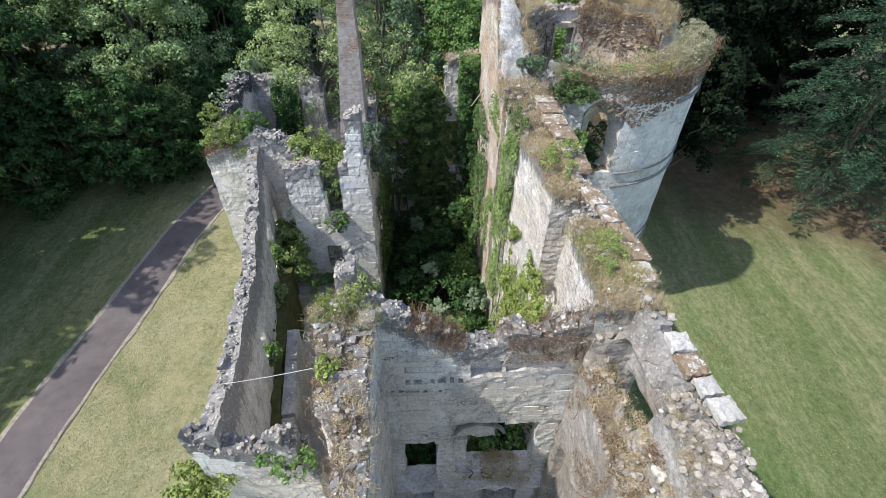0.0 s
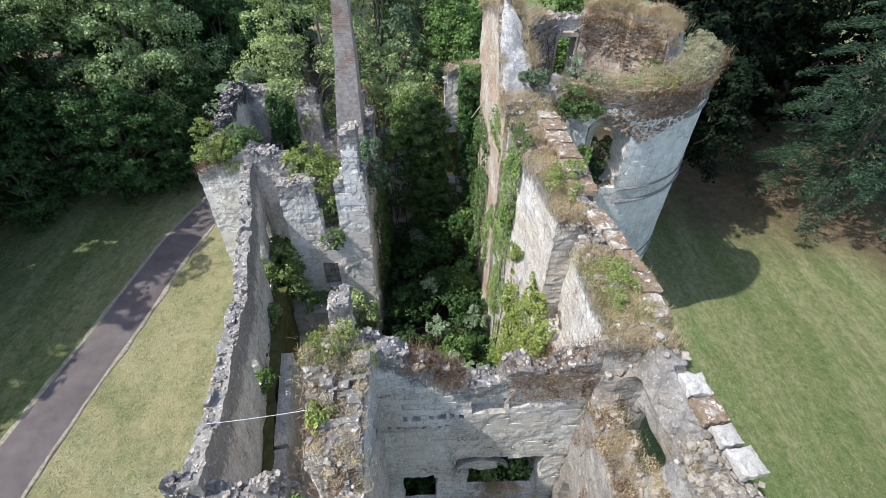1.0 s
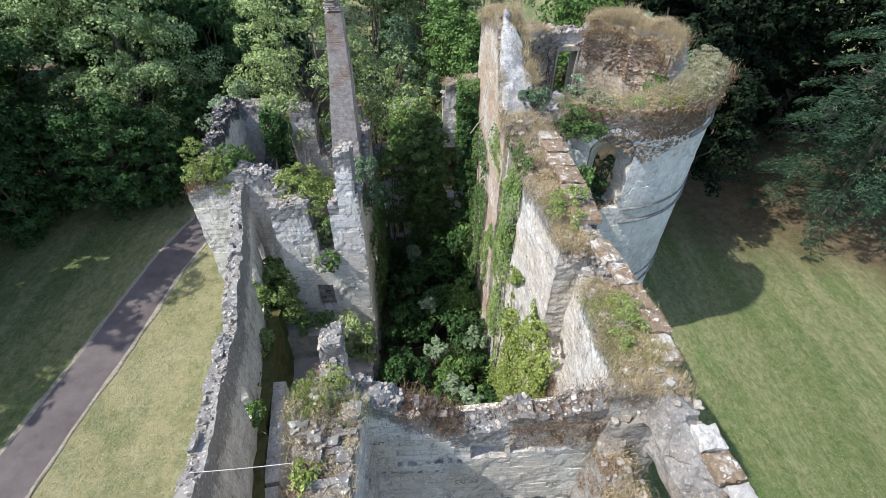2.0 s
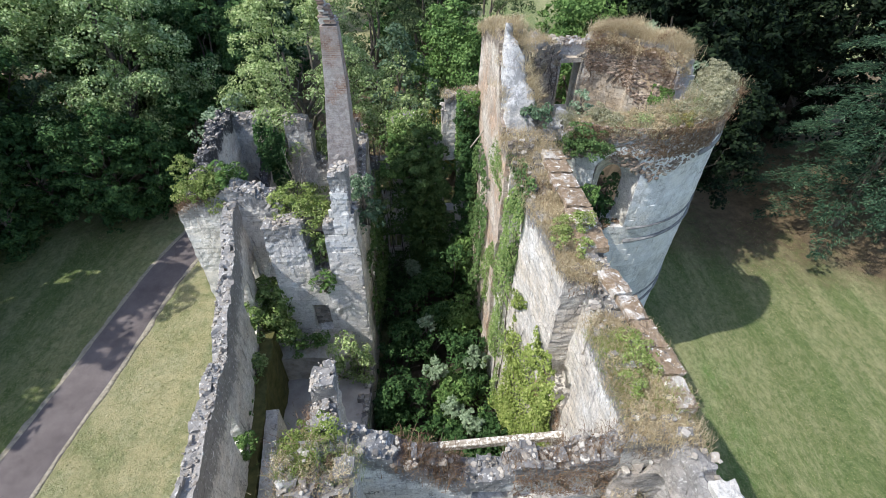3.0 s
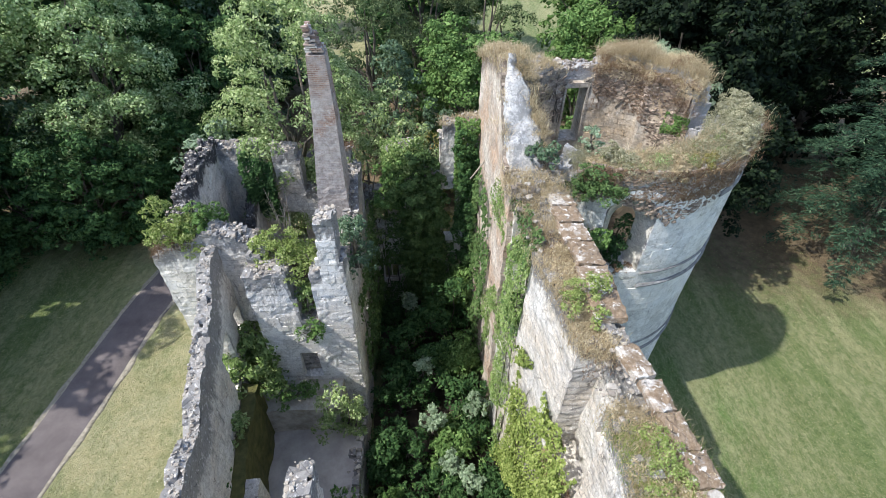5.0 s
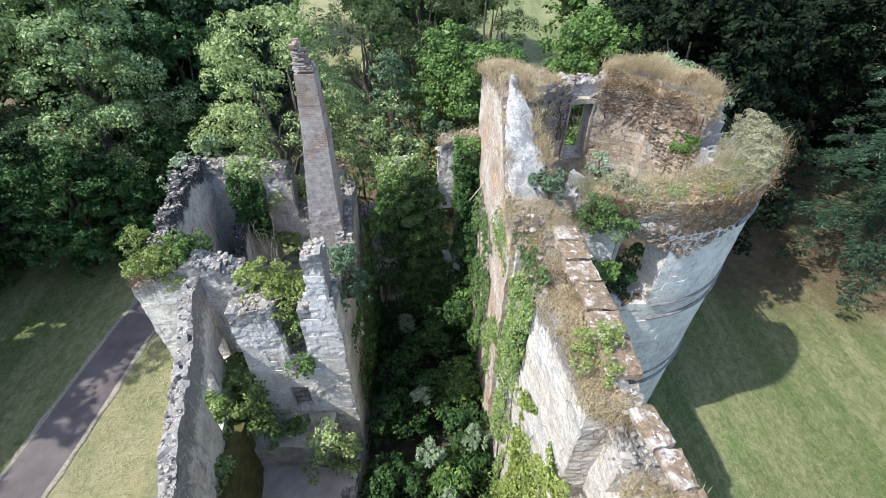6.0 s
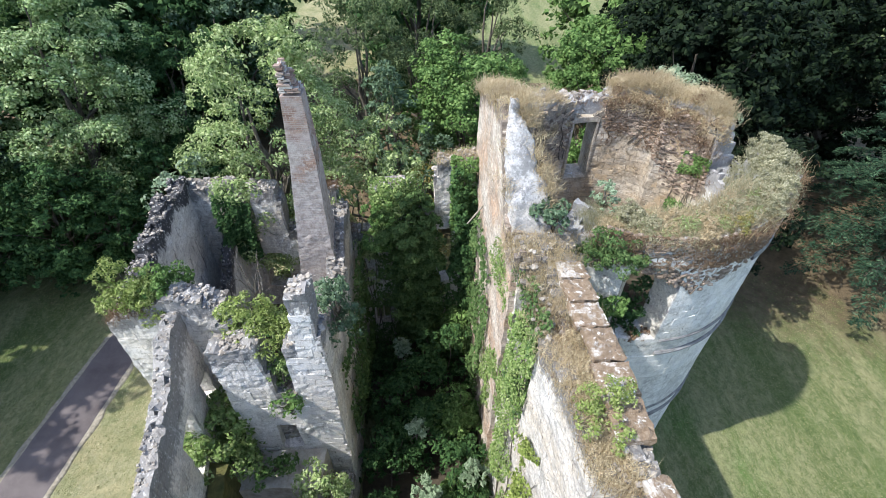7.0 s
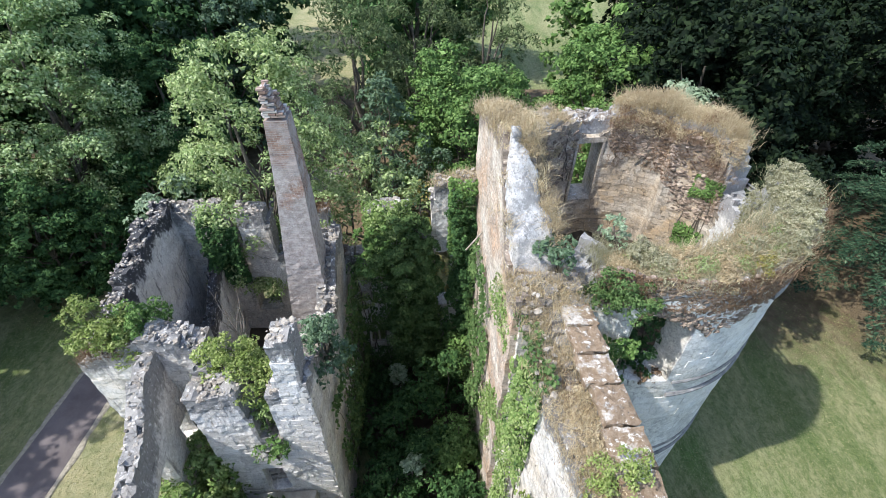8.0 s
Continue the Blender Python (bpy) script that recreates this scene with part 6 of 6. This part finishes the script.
cushions("herb_cushions", top_spots(wall_brick, 40, rg, (4.3, 9.6)), 0.28, 0.09, 300, STRAW, 310, "straw cushions on the tower room wall")
ivy("hanging_weeds", lambda s, z: (Vector((lerp_list(east_in, s) + 0.1, s, z)), Vector((-1, 0, 0))), (7.2, 10.5), (9.0, 12.2), 2600, 0.09, RUST, "withered brown growth hanging down the hall wall", 83, -0.1, 0.35, 0.2)
ivy("hanging_weeds", lambda s, z: (Vector((lerp_list(east_in, s) + 0.12, s, z)), Vector((-1, 0, 0))), (13.7, 16.2), (7.4, 9.6), 2600, 0.11, RUST, "withered brown weeds below the wall recess", 89, -0.3, 0.35, 0.16, 0.6)
ivy("hanging_weeds", face_y(10.62, -1), (0.3, 2.7), (12.0, 13.2), 1500, 0.09, RUST, "withered brown growth on the cross wall ledge", 84, -0.3, 0.15, 0.2)
ivy("hanging_weeds", face_y(10.64, -1), (-0.6, 2.2), (3.6, 4.9), 2600, 0.08, STRAW, "dry growth on the broken window sill", 85, -0.35, 0.25, 0.2)
ivy("hanging_weeds", lambda s, z: (Vector((*tower_place(s, 0), z)), Vector((math.cos(radians(s)), math.sin(radians(s)), 0))), (-122, -14), (14.75, 16.0), 8000, 0.1, RUST, "brown withered growth under the tower rim", 86, -0.35, 0.12, 0.2, 0.5)

# ---------------------------------------------------------------- loose stones on the wall tops, as pieces
rubble_on(wall_cross, 150, 201, (0.05, 0.17))
rubble_on(wall_middle, 200, 202, (0.04, 0.12))
rubble_on(wall_east, 200, 203, (0.05, 0.18), (10.6, 23))
rubble_on(wall_hall, 300, 214, (0.06, 0.2), (4, 10.6))
rubble_on(wall_west, 130, 204, (0.04, 0.12))
rubble_on(wall_near, 70, 205, (0.04, 0.12))
rubble_on(wall_corner, 110, 206, (0.05, 0.18))
rubble_on(wall_northwest, 110, 207, (0.05, 0.15))
rubble_on(wall_pier, 110, 208, (0.05, 0.18))
rubble_on(wall_spine, 80, 209)
rubble_on(wall_north, 90, 210)
for i, (a, q, h, w, mat, what) in enumerate([(-60, 0.4, 1.0, 0.55, HEATH, "grey-green"), (-46, 0.5, 0.9, 0.6, HEATH, "grey-green"), (-35, 0.55, 0.9, 0.5, HEATH, "grey-green"), (-22, 0.65, 1.0, 0.5, HEATH, "grey-green"), (-14, 0.65, 0.9, 0.4, HEATH, "grey-green"),
    (-27, 0.6, 0.9, 0.45, HEATH, "grey-green"), (-17, 0.6, 1.1, 0.4, HEATH, "grey-green"), (-72, 0.5, 0.8, 0.5, LEAF_OCHRE, "yellowish"), (-84, 0.4, 0.7, 0.5, STRAW, "straw-coloured"), (-96, 0.6, 0.8, 0.5, STRAW, "straw-coloured"), (-104, 0.45, 0.7, 0.5, HEATH, "grey-green"), (-112, 0.75, 1.0, 0.4, HEATH, "grey-green")]):
    x, y = tower_place(a, q)
    bush("rim_herb", x, y, 15.7 + max(-0.4, 0.006 * (a + 60)), blob(9, w, w * 0.8, h, 0.3, rb), 0.055, 400, mat, 320 + i, what + " bushy herb rooted on the tower rim", "herb", group="herbs of the tower rim")
lining_face = lambda s, z: (Vector((*lining_place(s / 13, 1), z)), Vector((-math.cos(radians(s)), -math.sin(radians(s)), 0)))
ivy("hanging_weeds", lining_face, (13, 86), (14.0, 16.5), 2400, 0.12, RUST, "withered brown grass hanging over the tower lining", 87, -0.12, 0.2, 0.14, 0.8)
ivy("hanging_weeds", lining_face, (13, 86), (15.75, 16.6), 1500, 0.14, STRAW, "straw-coloured grass hanging over the tower lining", 91, -0.2, 0.25, 0.12, 0.8)
ivy("hanging_herbs", lambda s, z: (Vector((*tower_place(s, 1), z)), Vector((-math.cos(radians(s)), -math.sin(radians(s)), 0))), (-45, -8), (12.6, 16.0), 5200, 0.1, HEATH, "grey-green herbs hanging inside the tower rim", 88, -0.6, 0.4, 0.4, 0.5)
ivy("hanging_weeds", lining_face, (107, 141), (13.2, 16.3), 2600, 0.14, STRAW, "straw-coloured grass hanging beside the tower's back window", 92, -0.1, 0.3, 0.14, 0.7)
tufts("dry_grass", top_spots(wall_tower, 150, rg, (112 * k, 148 * k)), rg, 0.42, 30, STRAW, "dry grass beside the back window of the tower", 0.2, 0.8)
rubble_on(wall_tower, 60, 211, (0.1, 0.3), (-120 * k, 0))
rubble_on(wall_tower, 70, 216, (0.1, 0.26), (84 * k, 118 * k))
tufts("brown_weeds", top_spots(wall_tower, 120, rg, (84 * k, 118 * k)), rg, 0.16, 24, RUST, "withered weeds on the window head of the tower")
cushions("herb_cushions", np.array([(2.2 + 0.5 * q[0], 23.8 + 2.6 * q[1], 15.45 + 2.7 * q[1]) for q in np.random.default_rng(9).random((22, 2))]), 0.2, 0.1, 240, STRAW, 313, "straw-coloured grass beside the plastered wall head")
rubble_on(wall_brick, 30, 212, (0.09, 0.24), (4.2, 9.6))
rubble_on(wall_brick, 20, 215, (0.09, 0.24), (0, 1.2))
rubble_on(wall_low, 90, 213)


for wall, n, size, span in ((wall_hall, 1300, (0.05, 0.17), (3.4, 8.0)), (wall_middle, 700, (0.03, 0.11), None), (wall_cross, 260, (0.03, 0.12), None), (wall_east, 500, (0.04, 0.13), None),
    (wall_west, 260, (0.04, 0.11), None), (wall_near, 160, (0.04, 0.13), None), (wall_corner, 200, (0.04, 0.13), None), (wall_northwest, 420, (0.03, 0.11), None), (wall_pier, 200, (0.04, 0.12), None), (wall_spine, 250, (0.05, 0.15), None), (wall_north, 400, (0.05, 0.15), None)):
    rubble_mass(wall, n, n + 7, size, span)



def rim_rubble(n, seed, parent, face, lo, hi, low, top, size):
    """Broken core stones bedded in a round face below its rim, joined into one mass."""
    rng = np.random.default_rng(seed)
    V, T, c = [], [], 0
    unit_stone = bmesh.new()
    unit_stone.from_mesh(STONES[2])
    bmesh.ops.triangulate(unit_stone, faces=list(unit_stone.faces))
    unit_stone.verts.index_update()
    base, tri = np.array([tuple(v.co) for v in unit_stone.verts]), np.array([[v.index for v in f.verts] for f in unit_stone.faces])
    unit_stone.free()
    while len(V) < n:
        a = rng.uniform(lo, hi)
        z = rng.uniform(lerp_list(low, a) + 0.35 * noise.noise(Vector((a * 0.12, 3, 1))), lerp_list(top, a))
        x, y = face(a)
        k = size * (0.4 + rng.random() ** 2)
        m = np.array(pose(0, 0, 0, rng.normal() * 25, rng.normal() * 25, a + 90 + rng.normal() * 20).to_3x3()) @ np.diag((k * (0.8 + 0.7 * rng.random()), k * 0.8, k * 0.8))
        V.append(base @ m.T + np.array((x, y, z)))
        T.append(tri + c)
        c += len(base)
    tagged(piece("rim_stones", arrays("rim_stones", np.concatenate(V), np.concatenate(T)), RUBBLE_RIM, parent), kind="stuff")


rim_rubble(1900, 77, wall_tower, lambda a: tower_place(a, 0.0), -122, -18, [(-122, 14.1), (-108, 14.8), (-84, 13.5), (-72, 13.9), (-55, 14.6), (-18, 14.95)], [(-122, 15.9), (-18, 15.9)], 0.13)
rim_rubble(1500, 78, tower_lining, lambda a: lining_place(a / 13, 0.97), 15, 86, [(15, 12.6), (30, 12.4), (46, 13.6), (60, 14.3), (86, 14.6)], [(15, 13.8), (20, 15.1), (30, 15.9), (38, 16.1), (48, 15.8), (62, 16.2), (86, 15.9)], 0.15)


# ---------------------------------------------------------------- rough turf
def turf(name, x0, x1, y0, y1, n, seed, label, holes, material=TURF):
    rng = np.random.default_rng(seed)
    X, Y = rng.uniform(x0, x1, n), rng.uniform(y0, y1, n)
    keep = np.ones(n, bool)
    for a, b, c, d in holes:
        keep &= ~((X > a) & (X < b) & (Y > c) & (Y < d))
    X, Y = X[keep], Y[keep]
    road = (X > np.interp(Y, [r[0] for r in ROAD_L], [r[1] for r in ROAD_L]) - 0.25) & (X < np.interp(Y, [r[0] for r in ROAD_R], [r[1] for r in ROAD_R]) + 0.2)
    X, Y = X[~road], Y[~road]
    Z = np.array([gz(x) + 0.10 * noise.noise(Vector((x * 0.11, y * 0.11, 3))) + 0.05 * noise.noise(Vector((x * 0.6, y * 0.6, 9))) for x, y in zip(X, Y)])
    P = np.c_[X, Y, Z + 0.035]
    N = np.c_[rng.normal(size=(len(X), 2)), 0.5 + np.abs(rng.normal(size=len(X))) * 0.6]
    S = 0.04 + 0.08 * rng.random(len(X)) ** 2
    return tagged(piece(name, leaves(name, P, N, S, rng, 0.5), material), label, "grass", "", "stuff")


turf("meadow_grass", -20.5, -8.5, 2, 36, 26000, 501, "short rough meadow grass west of the ruin", [(-13.1, -8, 22.8, 36), (-10.5, -7, 15, 36), (-9, -7, 8, 36)], TURF_DRY)
turf("meadow_grass", 5.0, 30, 6, 37, 40000, 502, "short rough meadow grass east of the ruin", [(2, 11.2, 22.6, 37), (11.1, 12.6, 25, 30)])
turf("meadow_grass", -33, -22, 6, 36, 16000, 503, "short grass in the shade beyond the drive", [])


# ---------------------------------------------------------------- ashlar facing, as pieces
rim_rubble(500, 79, tower_lining, lambda a: lining_place(a / 13, 0.97), 107, 141, [(107, 13.6), (141, 11.6)], [(107, 15.6), (141, 16.0)], 0.15)


def back_window_casing():
    """Worn stone jambs, sill and lintel that line the tower's square back window."""
    def wedge(name, a0, a1, z0, z1):
        bm = bmesh.new()
        rows = []
        for i in range(5):
            a = radians(a0 + (a1 - a0) * i / 4)
            rows.append([bm.verts.new((TC.x + r * math.cos(a), TC.y + r * math.sin(a), z)) for r, z in ((4.08, z0), (TR + 0.01, z0), (TR + 0.01, z1), (4.08, z1))])
        for p, q in zip(rows, rows[1:]):
            for j in range(4):
                bm.faces.new((p[j], p[(j + 1) % 4], q[(j + 1) % 4], q[j]))
        bm.faces.new(rows[0])
        bm.faces.new(rows[-1][::-1])
        bmesh.ops.recalc_face_normals(bm, faces=list(bm.faces))
        part(name, bm, LINING, tower_lining)
    wedge("jamb", 88.0, 89.4, 11.8, 15.15)
    wedge("jamb", 105.2, 106.8, 11.8, 15.15)
    wedge("sill", 89.4, 105.2, 11.78, 11.96)
    wedge("lintel", 89.4, 105.2, 14.95, 15.2)


back_window_casing()


def facing_mesh(seed, material):
    rng = np.random.default_rng(seed)
    bm = bmesh.new()
    bmesh.ops.create_cube(bm, size=1.0)
    bmesh.ops.bevel(bm, geom=[e for e in bm.edges], offset=0.014, segments=1, affect="EDGES")
    for v in bm.verts:
        v.co += Vector((rng.normal() * 0.010, rng.normal() * 0.012, rng.normal() * 0.012))
    me = bpy.data.meshes.new("block")
    bm.to_mesh(me)
    bm.free()
    me.materials.append(material)
    return me


def facing(wall, place, s0, s1, z0, z1, prof, material, seed, course=(0.27, 0.36), length=(0.38, 0.7), missing=0.2, holes=(), limit=300, proud=0.004, below=0.9, scale=1.0):
    """Squared blocks facing a wall between s0 and s1, in courses, with some lost."""
    rng = np.random.default_rng(seed)
    shapes = [facing_mesh(seed * 10 + i, material) for i in range(5)]
    z, n = z0, 0
    while z < z1 and n < limit:
        h = rng.uniform(*course)
        s = s0 - rng.random() * 0.4 / scale
        while s < s1 and n < limit:
            l = rng.uniform(*length) / scale
            a, b = max(s, s0), min(s + l, s1)
            c, zc = (a + b) / 2, z + h / 2
            bad = (b - a) * scale < 0.15 or zc + h / 2 > lerp_list(prof, c) - below or any(q[0] < b and a < q[1] and q[2] < z + h and z < q[3] for q in holes)
            worn = noise.noise(Vector((c * 0.5 + seed, zc * 0.5, seed))) < -0.25 + missing * 0.3 or rng.random() < missing * 0.5
            if not bad and not worn:
                x0, y0 = place(c - 0.05, 0)
                x1, y1 = place(c + 0.05, 0)
                xi, yi = place(c, 0.1)
                ang = math.degrees(math.atan2(y1 - y0, x1 - x0))
                x, y = place(c, 0)
                inn = Vector((xi - x, yi - y)).normalized()
                dep = 0.07 - proud + rng.normal() * 0.0018
                ob = piece("block", shapes[rng.integers(5)], None, wall)
                ob.matrix_basis = pose(x + inn.x * dep, y + inn.y * dep, zc, rng.normal() * 0.1, rng.normal() * 0.25, ang + rng.normal() * 0.12) @ Matrix.Diagonal(((b - a) * scale - 0.012, 0.14, h - 0.012, 1))
                n += 1
            s += l
        z += h


facing(wall_cross, along((-3.9, 10.66), (3.5, 10.66), 0.85), 0.5, 6.6, 4.2, 13.4, [(0, 14.5), (1.1, 14.0), (2.65, 12.85), (4.04, 12.6), (5.2, 13.25), (7.4, 14.2)], BLOCK_GREY, 401,
    holes=[(1.0, 2.3, 3.6, 6.7), (2.9, 6.1, 4.0, 8.1), (3.2, 4.3, 11.0, 11.9), (4.3, 6.45, 11.3, 12.25), (0.7, 3.1, 10.2, 11.05), (5.8, 6.1, 9.0, 9.3)], proud=0.002)
facing(wall_pier, along((-8.45, 21.55), (-4.5, 21.55), 0.95), 0.05, 3.9, 2.0, 14.3, [(0, 11.8), (1.7, 11.9), (1.75, 9.3), (2.55, 9.3), (2.6, 12), (3.1, 12.1), (3.15, 14.3), (3.9, 14.3)], BLOCK, 402,
    holes=[(1.2, 2.1, 5.1, 7.0), (1.65, 2.65, 9.1, 15)], below=0.5)
facing(wall_corner, along((-12.65, 23.37), (-8.35, 23.37), 0.9), 0.02, 4.2, 5.5, 12.0, [(0, 11.5), (2, 12), (4.3, 12)], BLOCK, 403, holes=[(2.35, 2.8, 9.1, 9.7), (2.7, 4.0, 1, 6.5)], limit=140)
facing(wall_near, along((-8.2, 8.3), (-5.15, 8.3), 0.5), 0.1, 2.9, 8.0, 12.0, [(0, 12.6), (0.8, 11.9), (1.7, 11.5), (2.6, 12.1), (3.05, 10.2)], BLOCK_GREY, 404, limit=90, below=0.4)
kt = math.pi / 180 * TR
facing(wall_tower, lambda s, d: tower_place(s / kt, d), -116 * kt, -36 * kt, 8.6, 14.3, [(-200, 15.8), (200, 15.8)], BLOCK_TOWER, 405, (0.33, 0.38), (0.5, 0.95), 0.12,
    holes=[(-107.5 * kt, -88 * kt, 10.9, 14.9), (-101.5 * kt, -92.5 * kt, 5.9, 8.5), (-300, 300, 10.15, 10.42), (-300, 300, 10.92, 11.1)], proud=0.004)
facing(wall_west, lambda s, d: along((-7.9, 8.35), (-10.5, 23.9), -0.5)(s, 0), 0.4, 15.0, 6.2, 10.8, [(0, 12.4), (2.2, 11.4), (7.8, 10.5), (11.5, 11.2), (15.4, 12)], BLOCK_GREY, 406, holes=[(5.2, 6.7, 7.2, 9.7), (11.2, 12.7, 7.1, 9.5), (14.0, 14.9, 7.3, 8.9)], missing=0.5, proud=0.006)
facing(tower_lining, lambda s, d: lining_place(s, 1 - d), 1.45, 9.6, 10.8, 15.4, [(0.9, 15.4), (1.6, 16.0), (11, 16.2)], BLOCK_WARM, 407, (0.24, 0.32), (0.36, 0.66), 0.15, holes=[(6.75, 8.25, 11.8, 15.7), (3.55, 4.05, 0, 20)], below=0.3, scale=0.9)


def blocked_door():
    """Rough stones that wall up the small doorway of the pier wall."""
    rng = np.random.default_rng(31)
    z = 5.22
    while z < 6.85:
        h = 0.16 + 0.08 * rng.random()
        x = -7.18
        while x < -6.45:
            w = 0.16 + 0.2 * rng.random()
            ob = piece("stone", STONES[rng.integers(8)], None, wall_pier)
            ob.matrix_basis = pose(x + w / 2, 22.02 + rng.normal() * 0.03, z + h / 2, 0, 0, rng.normal() * 4) @ Matrix.Diagonal((w * 1.05, 0.3, h * 1.35, 1))
            x += w
        z += h


blocked_door()


def voussoirs():
    """A ring of wedge stones round the head of the tower's arched window."""
    shapes = [facing_mesh(700 + i, BLOCK_TOWER) for i in range(4)]
    for i in range(1, 8):
        phi = math.pi * (i + 0.5) / 11
        a = radians(-98) - math.cos(phi) * 1.14 / TR
        z = 13.95 + math.sin(phi) * 1.02
        n = Vector((math.cos(a), math.sin(a), 0))
        ob = piece("voussoir", shapes[i % 4], None, wall_tower)
        ob.matrix_basis = Matrix.Translation((TC.x + n.x * (TR - 0.05), TC.y + n.y * (TR - 0.05), z)) @ Matrix.Rotation(a + math.pi / 2, 4, "Z") @ Matrix.Rotation(phi - math.pi / 2, 4, "Y") @ Matrix.Diagonal((0.29, 0.2, 0.36, 1))


voussoirs()


def window_reveal():
    """The splayed stone embrasure inside the tower's arched window, narrowing to a lower round head."""
    n = 14

    def outline(half, foot, spring, rise):
        pts = [(-half, foot + (spring - foot) * i / 4) for i in range(4)]
        pts += [(-math.cos(math.pi * i / n) * half, spring + math.sin(math.pi * i / n) * rise) for i in range(n + 1)]
        return pts + [(half, spring - (spring - foot) * (i + 1) / 4) for i in range(4)]

    rows = []
    bm = bmesh.new()
    for (u0, z0), (u1, z1) in zip(outline(0.91, 10.95, 13.85, 0.97), outline(0.56, 10.95, 13.1, 0.72)):
        rows.append([bm.verts.new((TC.x + r * math.cos(radians(-98) + u / TR), TC.y + r * math.sin(radians(-98) + u / TR), z))
            for u, z, r in ((u0, z0, TR - 0.05), (u1, z1, TR - 0.85), (u0, z0, TR - 1.05))])
    for p, q in zip(rows, rows[1:]):
        for i, j in ((0, 1), (1, 2), (2, 0)):
            bm.faces.new((p[i], p[j], q[j], q[i]))
    bm.faces.new(rows[0])
    bm.faces.new(rows[-1][::-1])
    bmesh.ops.recalc_face_normals(bm, faces=list(bm.faces))
    part("window_reveal", bm, PLASTER_WALL, wall_tower, "warm splayed stone reveal of the arched window")


window_reveal()
